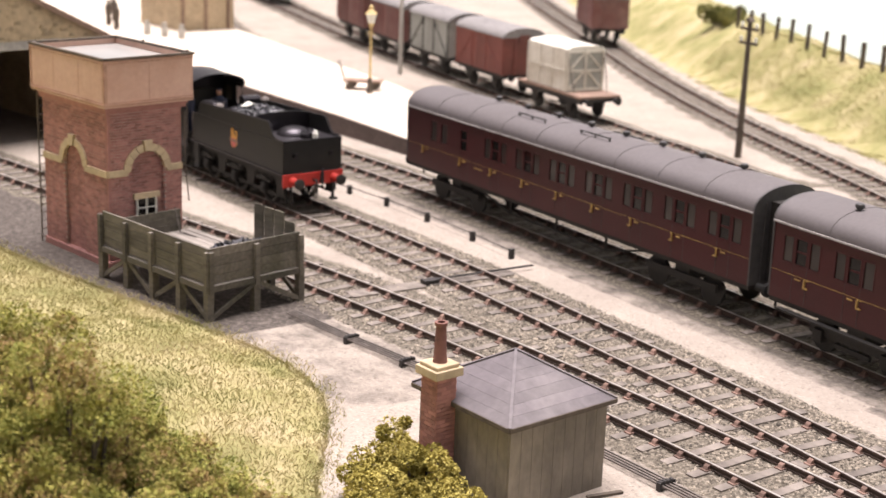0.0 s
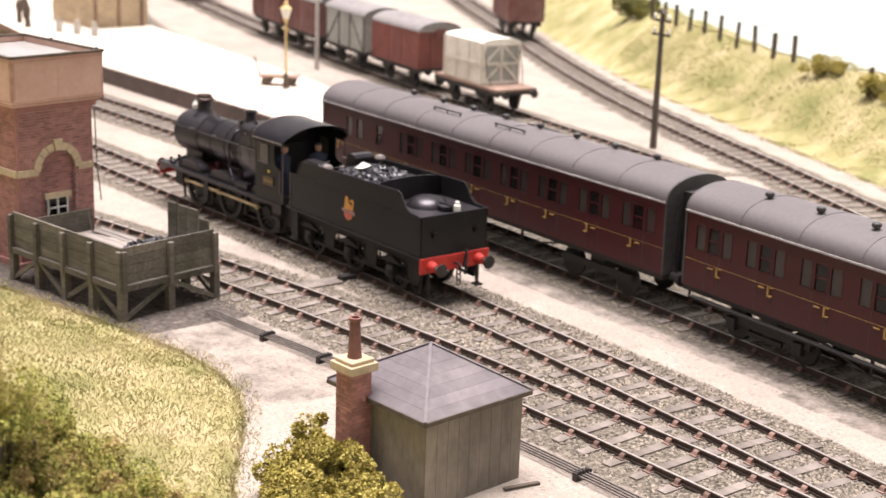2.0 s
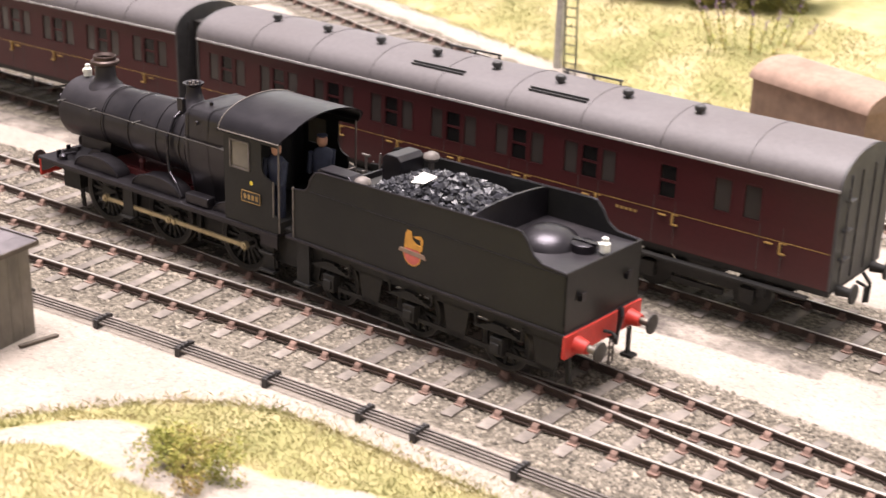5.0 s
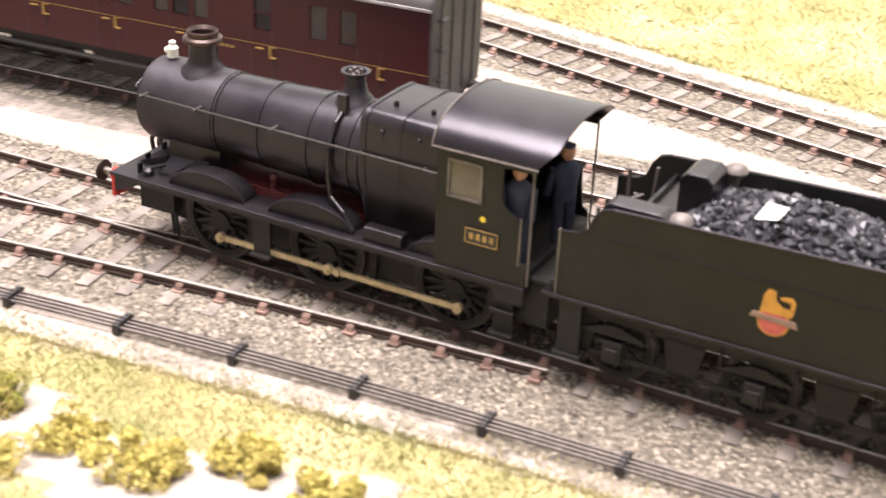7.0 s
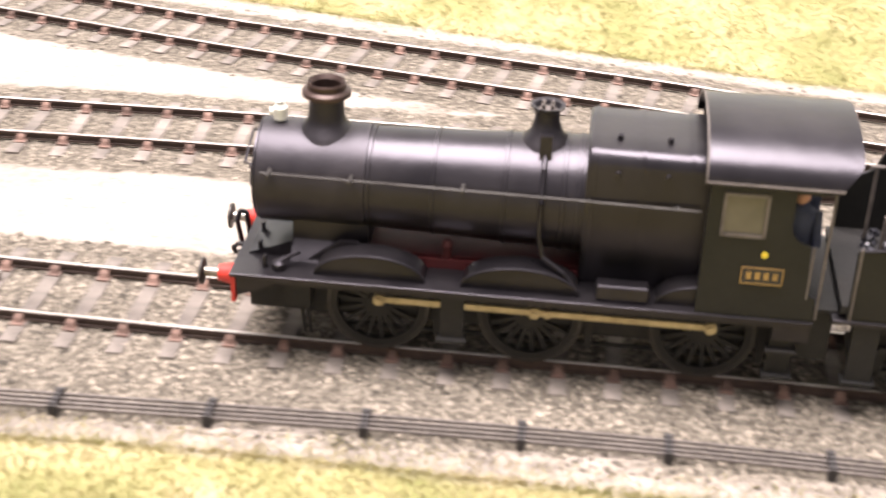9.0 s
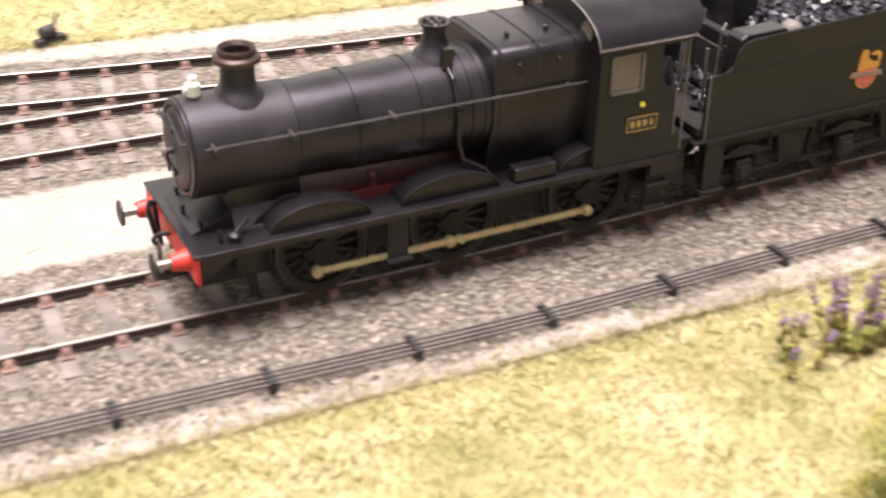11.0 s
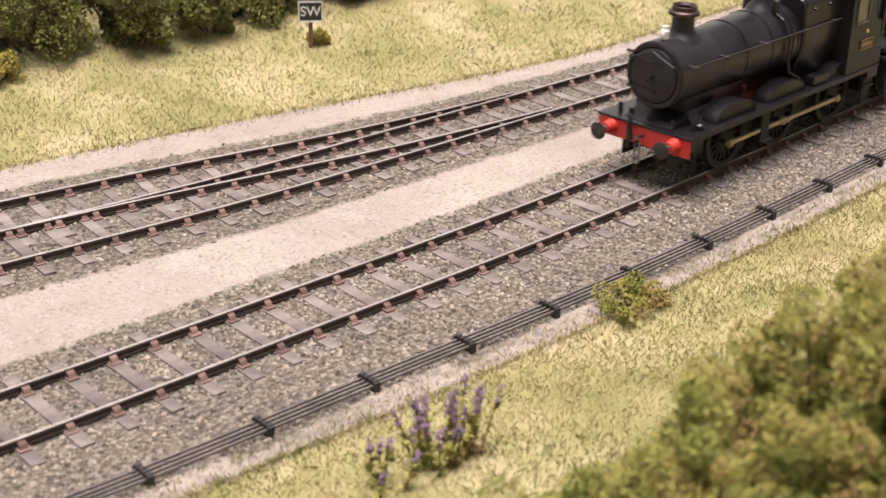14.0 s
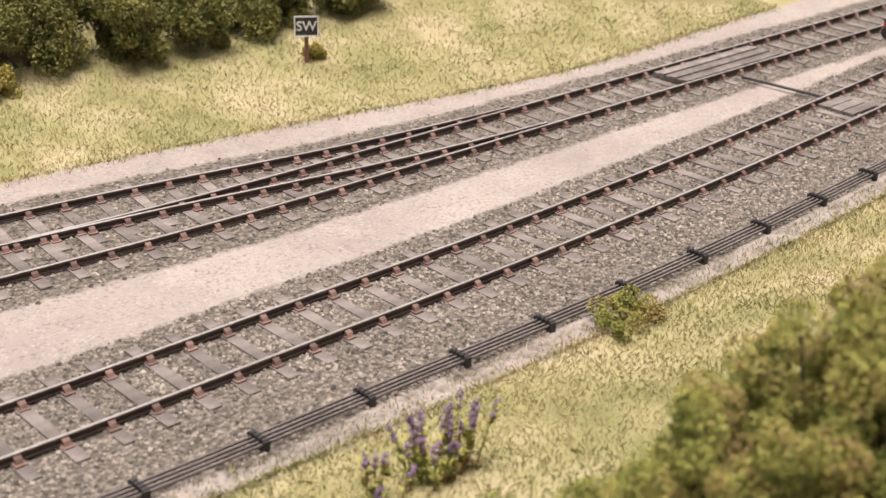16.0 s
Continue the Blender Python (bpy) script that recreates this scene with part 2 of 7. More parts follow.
GREYPOST = mat("pale_grey_post_paint", (0.45, 0.43, 0.39), 0.6, stain=(4, 0.25))
CREAM = mat("cream_lamp_paint", (0.62, 0.47, 0.20), 0.5, stain=(6, 0.3), second=(0.4, 0.3, 0.13))
PLATFORM = mat("pale_platform_gravel", (0.60, 0.52, 0.43), 0.95, grain=(40, 0.08), stain=(1, 0.2), second=(0.56, 0.49, 0.40), bump=0.2)
PLATWALL = mat("dark_platform_wall", (0.115, 0.085, 0.075), 0.9, grain=(30, 0.25), stain=(3, 0.3), bump=0.4)
BAUXITE = mat("bauxite_van_paint", (0.19, 0.058, 0.045), 0.7, grain=(30, 0.15), stain=(3, 0.35), second=(0.12, 0.05, 0.04), bump=0.2, rand=0.15)
OLDRED = mat("faded_red_brown_van_paint", (0.15, 0.062, 0.054), 0.8, grain=(30, 0.2), stain=(3, 0.4), second=(0.22, 0.13, 0.115), bump=0.2, rand=0.15)
VANGREY = mat("light_grey_van_paint", (0.34, 0.35, 0.32), 0.75, grain=(30, 0.12), stain=(3, 0.35), second=(0.22, 0.22, 0.20), bump=0.2)
VANROOF = mat("grey_van_roof", (0.2, 0.19, 0.185), 0.78, stain=(2, 0.3))
CONTAINER = mat("dirty_white_container", (0.62, 0.60, 0.53), 0.7, grain=(30, 0.1), stain=(3, 0.35), second=(0.42, 0.38, 0.31))
TANWOOD = mat("tan_wagon_planks", (0.27, 0.18, 0.135), 0.88, grain=(24, 0.25), stain=(3, 0.4))
BLUECLOTH = mat("blue_overall_paint", (0.035, 0.042, 0.075), 0.8, stain=(6, 0.3))
SKIN = mat("painted_face_tone", (0.45, 0.24, 0.16), 0.7, stain=(6, 0.1))
SIGNBLACK = mat("sign_black", (0.025, 0.025, 0.027), 0.5, stain=(6, 0.3))
SIGNWHITE = mat("sign_white", (0.78, 0.78, 0.75), 0.5, stain=(6, 0.15))
POSTRED = mat("sign_post_brown", (0.21, 0.12, 0.09), 0.8, stain=(6, 0.3))
SIGRED = mat("signal_red", (0.5, 0.03, 0.03), 0.4, stain=(6, 0.15))
SIGGREEN = mat("signal_green_glass", (0.02, 0.20, 0.14), 0.2, stain=(6, 0.15))


# ---- the lines of the tracks, in the plan ----
def curve(points):
    """A smooth curve y(x) through points of the plan."""
    x, y = np.array(points, float).T
    n, h = len(x), np.diff(x)
    a, b = np.zeros((n, n)), np.zeros(n)
    a[0, 0] = a[-1, -1] = 1
    for i in range(1, n - 1):
        a[i, i - 1 : i + 2] = h[i - 1], 2 * (h[i - 1] + h[i]), h[i]
        b[i] = 6 * ((y[i + 1] - y[i]) / h[i] - (y[i] - y[i - 1]) / h[i - 1])
    m = np.linalg.solve(a, b)

    def at(t):
        t = np.asarray(t, float)
        i = np.clip(np.searchsorted(x, t) - 1, 0, n - 2)
        u = t - x[i]
        s = (y[i + 1] - y[i]) / h[i] - h[i] * (2 * m[i] + m[i + 1]) / 6
        return y[i] + s * u + m[i] / 2 * u * u + (m[i + 1] - m[i]) / (6 * h[i]) * u**3

    return at


RUNNING = curve([(-110, 22.0), (-82, 23.05), (-59, 23.99), (-48.1, 24.5), (-40.7, 24.9), (-31.5, 25.02), (-23.6, 24.82), (-18.7, 24.5), (-12, 23.85), (-7.45, 23.28), (-2.75, 22.7), (2.6, 22.13), (6.6, 21.65), (10.56, 21.12), (14.48, 20.72), (18.4, 20.4), (22.3, 20.09), (26.3, 19.87), (30.3, 19.72), (34.4, 19.65), (39.5, 19.63), (60, 19.9), (90, 21)])
SIDING = curve([(-75, 13.3), (-54.9, 17.6), (-40.9, 20.63), (-34.7, 21.64), (-28.15, 22.32), (-22.7, 22.62), (-17.85, 22.82), (-12.07, 22.9), (-7.48, 22.82), (-2.75, 22.68)])
COACHES = curve([(-110, 25.5), (-76, 28.3), (-53.2, 29.96), (-45.7, 30.42), (-37.3, 30.47), (-29.3, 30.28), (-21.4, 29.97), (-11.7, 29.5), (-9.8, 29.38), (-2.3, 28.8), (3.6, 28.1), (6.9, 27.67), (15.3, 26.39), (19.8, 25.66), (24.3, 25.17), (29.9, 24.67), (34.5, 24.25), (44.9, 23.28), (60, 22.1), (90, 20.5)])
FARLINE = curve([(-118, 85), (-92.5, 71.1), (-78, 63.65), (-68.8, 58.82), (-52.2, 51.12), (-40.7, 46.78), (-26.7, 41.43), (-10.8, 35.89), (-5.1, 33.9), (0.5, 32.2), (4.1, 31.15), (7.05, 30.18), (15.3, 27.87), (20, 26.85), (23.1, 26.06), (27.7, 25.12), (33.4, 24.35)])
WAGONS = curve([(-134, 60.3), (-106.3, 54), (-88.5, 50), (-77.6, 47.95), (-63.65, 45.84), (-53.7, 44.65), (-43, 43.2)])
YARD = curve([(-141, 63.7), (-122.8, 53.9), (-105, 46.7), (-88.1, 41.75), (-78, 40.4), (-71, 40)])
TRACKS = [(RUNNING, -110, 90), (SIDING, -75, -4.5), (COACHES, -110, 90), (FARLINE, -118, 32.5), (WAGONS, -134, -43), (YARD, -141, -71)]
NEAR_EDGE = curve([(-77, 12), (-59.5, 12.85), (-46.4, 13.9), (-36.5, 16.4), (-31.3, 16.7), (-28, 15.0), (-24.1, 14.0), (-21.5, 17.1), (-19.9, 19.0), (-16.4, 19.9), (-11, 19.8), (-4.9, 19.6), (2, 18.85), (6.7, 18.3), (13.6, 17.4), (21.35, 16.6), (28.3, 16.2), (38.4, 16.0), (60, 16.0), (90, 17)])
FAR_EDGE = curve([(-138, 106), (-117.7, 89.5), (-82.5, 68.4), (-60.8, 57.55), (-44.2, 51.2), (-29.6, 45.5), (-21.75, 42.3), (-13.8, 39.5), (-8.8, 37.6), (-3.6, 35.9), (1.5, 34.2), (6.1, 32.75), (18.2, 30.2), (23.7, 29.06), (28.15, 27.96), (33.5, 26.84), (39.2, 26.55), (60, 25.6), (90, 24.7)])
RODLINE = curve([(-36.8, 18.8), (-34.7, 19.08), (-32.55, 19.46), (-28.75, 19.95), (-24.8, 20.33), (-20.9, 20.55), (-16.9, 20.66), (-11.6, 20.65), (-7.6, 20.48), (-5.5, 20.34), (-1.5, 20.08), (2.62, 19.72), (8.7, 18.86), (12.8, 18.25), (16.95, 17.85), (21.05, 17.44), (25.5, 17.13), (32.3, 16.91), (60, 16.95), (90, 18)])


def bumps(x, y, s):
    return noise.noise((x * s, y * s, 3.1))


def soft_step(u):
    u = min(1.0, max(0.0, u))
    return u * u * (3 - 2 * u)


def land(x, y, near, far):
    """The lie of the land between the two grass edges and beyond them."""
    z = -0.20
    d = near - y
    if d > 0:
        z += 0.16 * min(d, 6) * min(1, d / 1.5) + 0.25 * bumps(x, y, 0.35) * min(1, d / 2)
        if x < -38:
            z -= 0.05 * min(d, 6)
        # the bank climbs to the front edge of the board where the hedges grow
        z += 1.9 * soft_step((-18.5 - x) / 3) * soft_step((x + 46) / 8) * soft_step((11.6 - y) / 2.4)
        z += 1.8 * soft_step((x - 8.0) / 5) * soft_step((60 - x) / 10) * soft_step((12.0 - y) / 2.6)
    d = y - far
    if d > 0:
        rise = float(np.interp(x, [-110, -70, -48, -34, -18, -5, 15, 40], [0.50, 0.68, 0.68, 0.34, 0.2, 0.14, 0.14, 0.2]))
        crest = float(np.interp(x, [-48, -34, -18], [4.4, 7.5, 10]))
        z += rise * min(d, crest) * min(1, d / 1.2) + 0.3 * bumps(x, y, 0.3) * min(1, d / 2)
        z -= 0.3 * max(0.0, min(d - crest, 8)) * soft_step((-34 - x) / 10)
    return z


def height(x, y):
    return land(x, y, float(NEAR_EDGE(x)), float(FAR_EDGE(x)))


def ground_material():
    m = bpy.data.materials.new("scenic_ground")
    m.use_nodes = True
    nt = m.node_tree
    bsdf = nt.nodes["Principled BSDF"]
    tc = nt.nodes.new("ShaderNodeTexCoord")
    mp = nt.nodes.new("ShaderNodeMapping")
    mp.inputs["Scale"].default_value = (1 / K,) * 3
    nt.links.new(tc.outputs["Object"], mp.inputs["Vector"])
    zone = nt.nodes.new("ShaderNodeAttribute")
    zone.attribute_name = "zone"
    sep = nt.nodes.new("ShaderNodeSeparateColor")
    nt.links.new(zone.outputs["Color"], sep.inputs[0])

    def noise_tex(scale, detail=5, rough=0.6):
        n = nt.nodes.new("ShaderNodeTexNoise")
        n.inputs["Scale"].default_value, n.inputs["Detail"].default_value, n.inputs["Roughness"].default_value = scale, detail, rough
        nt.links.new(mp.outputs[0], n.inputs["Vector"])
        return n.outputs["Fac"]

    def ramp(src, stops):
        r = nt.nodes.new("ShaderNodeValToRGB")
        nt.links.new(src, r.inputs[0])
        while len(r.color_ramp.elements) < len(stops):
            r.color_ramp.elements.new(0.5)
        for e, (p, c) in zip(r.color_ramp.elements, stops):
            e.position, e.color = p, (*c, 1)
        return r.outputs[0]

    def mix(fac, a, b):
        n = nt.nodes.new("ShaderNodeMix")
        n.data_type = "RGBA"
        nt.links.new(fac, n.inputs["Factor"])
        nt.links.new(a, n.inputs["A"])
        nt.links.new(b, n.inputs["B"])
        return n.outputs["Result"]

    def edge(chan, scale, wob):
        """A zone's weight with a ragged edge."""
        a = nt.nodes.new("ShaderNodeMath")
        a.operation = "MULTIPLY_ADD"
        nt.links.new(noise_tex(scale, 6, 0.7), a.inputs[0])
        a.inputs[1].default_value = wob
        nt.links.new(chan, a.inputs[2])
        r = nt.nodes.new("ShaderNodeMapRange")
        r.inputs["From Min"].default_value, r.inputs["From Max"].default_value = 0.5 + wob * 0.5 - 0.1, 0.5 + wob * 0.5 + 0.1
        nt.links.new(a.outputs[0], r.inputs["Value"])
        return r.outputs[0]

    sand = ramp(noise_tex(0.3), [(0.3, (0.27, 0.234, 0.2)), (0.7, (0.375, 0.328, 0.28))])
    sand = mix(ramp(noise_tex(1.4, 6, 0.7), [(0.45, (0, 0, 0)), (0.7, (0.6, 0.6, 0.6))]), sand, ramp(noise_tex(0.8), [(0.3, (0.235, 0.205, 0.172)), (0.7, (0.46, 0.41, 0.345))]))
    sand = mix(ramp(noise_tex(11, 4, 0.75), [(0.5, (0, 0, 0)), (0.62, (0.9, 0.9, 0.9))]), sand, ramp(noise_tex(3), [(0.3, (0.15, 0.128, 0.108)), (0.7, (0.31, 0.27, 0.23))]))
    sand = mix(ramp(noise_tex(17, 2, 0.6), [(0.62, (0, 0, 0)), (0.7, (0.8, 0.8, 0.8))]), sand, ramp(noise_tex(3), [(0.3, (0.42, 0.37, 0.32)), (0.7, (0.52, 0.46, 0.40))]))
    ballast = ramp(noise_tex(9, 4, 0.75), [(0.32, (0.035, 0.03, 0.024)), (0.5, (0.125, 0.108, 0.085)), (0.7, (0.3, 0.265, 0.215))])
    dark = ramp(noise_tex(6, 5, 0.75), [(0.3, (0.035, 0.03, 0.027)), (0.55, (0.1, 0.086, 0.075)), (0.75, (0.22, 0.19, 0.165))])
    grass = ramp(noise_tex(0.45, 6, 0.65), [(0.3, (0.175, 0.178, 0.065)), (0.48, (0.29, 0.265, 0.12)), (0.62, (0.39, 0.335, 0.185)), (0.78, (0.44, 0.36, 0.24))])
    c = mix(edge(sep.outputs[1], 2.2, 0.7), sand, ballast)
    c = mix(edge(sep.outputs[2], 1.2, 0.6), c, dark)
    c = mix(edge(sep.outputs[0], 1.6, 0.6), c, grass)
    nt.links.new(c, bsdf.inputs["Base Color"])
    bsdf.inputs["Roughness"].default_value = 0.95
    bsdf.inputs["Specular IOR Level"].default_value = 0.2
    b = nt.nodes.new("ShaderNodeBump")
    b.inputs["Strength"].default_value, b.inputs["Distance"].default_value = 0.7, 0.06 * K
    nt.links.new(noise_tex(8, 4, 0.7), b.inputs["Height"])
    nt.links.new(b.outputs[0], bsdf.inputs["Normal"])
    return m


def build_ground():
    xs = np.concatenate([np.arange(-330, -126, 12), np.arange(-126, -60, 0.8), np.arange(-60, 46, 0.4), np.arange(46, 92, 1.0), np.arange(92, 300, 12)])
    ys = np.concatenate([np.arange(-200, 2, 12), np.arange(2, 10, 1.0), np.arange(10, 42, 0.4), np.arange(42, 100, 0.9), np.arange(100, 400, 15)])
    nx, ny = len(xs), len(ys)
    verts, zone = [], []
    for x in xs:
        xc = float(np.clip(x, -120, 88))
        near, far = float(NEAR_EDGE(xc)), float(FAR_EDGE(xc))
        lines = [float(fn(xc)) for fn, p, q in TRACKS if p - 1 < xc < q + 1]
        siding, coach_y, rod_y, run_y = float(SIDING(xc)), float(COACHES(xc)), float(RODLINE(xc)), float(RUNNING(xc))
        for y in ys:
            yc = float(y)
            verts.append((x * K, y * K, land(xc, yc, near, far) * K))
            g = max(near - yc, yc - far)
            t = min((abs(yc - q) for q in lines), default=9.0)
            dark_ground = 0.0
            # cinders round the tower and coaling stage, thinning out beyond
            if -56 < x < -36.4 and 11 < y < siding - 1.6:
                dark_ground = 1.0
            elif -36.4 <= x < -30 and 11 < y < siding - 1.6:
                dark_ground = 0.45
            # half-strength darker band in front of the coaches, over their whole length
            if -48 < x < -11 and abs(y - (coach_y - 1.9)) < 0.6:
                dark_ground = max(dark_ground, 0.5)
            stone = 0.5 + (1.75 - t) / 0.9
            if x > -14:
                # chippings reach the rodding, with a sandy verge beyond it
                d = yc - rod_y
                if -0.1 < d and yc < run_y:
                    stone = max(stone, 0.95)
                elif -1.5 < d <= -0.1:
                    stone = max(stone, 0.46)
            if -21 < x < -8 and abs(yc - near + 2.6 + 0.5 * math.sin(x)) < 0.9:
                g = -0.3
            zone.append((min(1, max(0, 0.5 + g / 1.2)), min(1, max(0, stone)), dark_ground, 1))
    faces = [(i * ny + j, (i + 1) * ny + j, (i + 1) * ny + j + 1, i * ny + j + 1) for i in range(nx - 1) for j in range(ny - 1)]
    me = bpy.data.meshes.new("ground")
    me.from_pydata(verts, [], faces)
    layer = me.color_attributes.new("zone", "FLOAT_COLOR", "POINT")
    layer.data.foreach_set("color", np.array(zone, np.float32).ravel())
    me.materials.append(ground_material())
    me.shade_smooth()
    return tagged(new("ground", me), "modelled ground of pale sand, grey ballast and dry grass", "ground", kind="structure")


build_ground()


def backdrop():
    m = bpy.data.materials.new("glowing_painted_sky")
    m.use_nodes = True
    nt = m.node_tree
    bsdf = nt.nodes["Principled BSDF"]
    tc = nt.nodes.new("ShaderNodeTexCoord")
    n = nt.nodes.new("ShaderNodeTexNoise")
    n.inputs["Scale"].default_value, n.inputs["Detail"].default_value = 1.2, 3
    nt.links.new(tc.outputs["Object"], n.inputs["Vector"])
    r = nt.nodes.new("ShaderNodeValToRGB")
    r.color_ramp.elements[0].position, r.color_ramp.elements[0].color = 0.4, (0.76, 0.83, 0.88, 1)
    r.color_ramp.elements[1].position, r.color_ramp.elements[1].color = 0.62, (0.9, 0.9, 0.9, 1)
    nt.links.new(n.outputs["Fac"], r.inputs[0])
    nt.links.new(r.outputs[0], bsdf.inputs["Base Color"])
    bsdf.inputs["Roughness"].default_value = 0.9
    # added glow: the upright board catches little of the overhead light
    nt.links.new(r.outputs[0], bsdf.inputs["Emission Color"])
    bsdf.inputs["Emission Strength"].default_value = 0.28
    line = [(-330, 130), (-140, 118), (-95, 92), (-60, 70), (-30, 60), (0, 50), (40, 46), (90, 45), (220, 60)]
    a = Mesh()
    for (x0, y0), (x1, y1) in zip(line, line[1:]):
        a.add([(x0, y0, -3), (x1, y1, -3), (x1, y1, 34), (x0, y0, 34), (x0, y0 + 1, -3), (x1, y1 + 1, -3), (x1, y1 + 1, 34), (x0, y0 + 1, 34)], [(0, 1, 2, 3), (5, 4, 7, 6), (3, 2, 6, 7)])
    return tagged(part("backdrop", a, m, kind="structure"), "plain pale blue and white painted sky board with a faint added glow", "backdrop")


backdrop()


# ---- track ----
def along(fn, a, b, step):
    """Places at even steps along a track: x, y and heading in degrees."""
    xs = np.arange(a, b, 0.05)
    ys = fn(xs)
    s = np.concatenate([[0], np.cumsum(np.hypot(np.diff(xs), np.diff(ys)))])
    at = np.arange(0, s[-1], step)
    x = np.interp(at, s, xs)
    h = np.degrees(np.arctan2(fn(x + 0.1) - fn(x - 0.1), 0.2))
    return list(zip(x.tolist(), fn(x).tolist(), h.tolist()))


def rail_mesh(side, head, fn, a, b, off):
    """A bullhead rail beside the line fn; the bright head is a mesh of its own."""
    prof = [(-0.028, -0.008), (0.028, -0.008), (0.035, -0.02), (0.035, -0.05), (0.012, -0.06), (0.012, -0.12), (0.035, -0.13), (0.035, -0.16), (-0.035, -0.16), (-0.035, -0.13), (-0.012, -0.12), (-0.012, -0.06), (-0.035, -0.05), (-0.035, -0.02)]
    top = [(-0.02, 0.0), (0.02, 0.0), (0.028, -0.008), (-0.028, -0.008)]
    pts = along(fn, a, b, 0.8)
    for m, pr in ((side, prof), (head, top)):
        rings = []
        for x, y, h in pts:
            c, s = math.cos(radians(h)), math.sin(radians(h))
            rings.append([(x - s * (off + u), y + c * (off + u), z) for u, z in pr])
        m.rings(rings)


G2 = 1.435 / 2


def build_track(name, label, fn, a, b, sleepers_as_parts, sleeper_mesh, skip=None):
    t = thing(name, label, "railway track", kind="structure")
    for off in (-G2, G2):
        side, head = Mesh(), Mesh()
        rail_mesh(side, head, fn, a, b, off)
        r = part("rail", side, RAIL, t)
        part("rail_head", head, RAILTOP, r, "polished steel running surface")
    chairs, rest = Mesh(), Mesh()
    rng = random.Random(name)
    for x, y, h in along(fn, a, b, 0.78):
        m = Matrix.Translation((x, y, 0)) @ Matrix.Rotation(radians(h), 4, "Z")
        if not (skip and skip(x)):
            if sleepers_as_parts(x):
                piece("sleeper", sleeper_mesh, t, P(x, y, -0.206 + rng.uniform(-0.014, 0.010), h + rng.uniform(-1.2, 1.2)))
            else:
                rest.box(-0.12, 0.12, -1.3, 1.3, -0.3, -0.168, m)
        for off in (-G2, G2):
            chairs.box(-0.095, 0.095, off - 0.19, off + 0.19, -0.19, -0.135, m)
            for side in (-1, 1):
                q = [(off + side * u, w) for u, w in ((0.036, -0.135), (0.14, -0.135), (0.105, -0.07), (0.06, -0.04), (0.036, -0.04))]
                chairs.rings([[m @ Vector((e, y_, z_)) for y_, z_ in q] for e in (-0.062, 0.062)])
    if rest.v:
        part("sleepers", rest, SLEEPER, t, kind="stuff")
    part("rail_chairs", chairs, CHAIR, t, "rusty cast rail chairs", kind="stuff")
    return t


def sleeper_piece():
    m = Mesh()
    m.box(-0.12, 0.12, -1.3, 1.3, -0.1, 0.045)
    me = mesh_of(m, "sleeper", SLEEPER)
    return me


SLEEPER_MESH = sleeper_piece()
build_track("running_track", "bullhead running line with rusty chairs and grey weathered sleepers", RUNNING, -110, 90, lambda x: -48 < x < 44, SLEEPER_MESH)
build_track("siding_track", "siding converging on the running line through a turnout", SIDING, -75, -6.5, lambda x: -42 < x < -13, SLEEPER_MESH, skip=lambda x: x > -12)
build_track("coach_siding_track", "siding beneath the maroon coaches", COACHES, -110, 90, lambda x: -12 < x < 44, SLEEPER_MESH)
build_track("back_track", "rusty back siding curving past the grassy bank", FARLINE, -118, 30, lambda x: -18 < x < 22, SLEEPER_MESH, skip=lambda x: x > 22)
build_track("wagon_siding_track", "yard siding beneath the goods vans", WAGONS, -134, -43, lambda x: False, SLEEPER_MESH)
build_track("yard_track", "curving yard track sunk in pale gravel", YARD, -141, -71, lambda x: False, SLEEPER_MESH)


TRACK_START = {RUNNING: -110, SIDING: -75, COACHES: -110, FARLINE: -118}


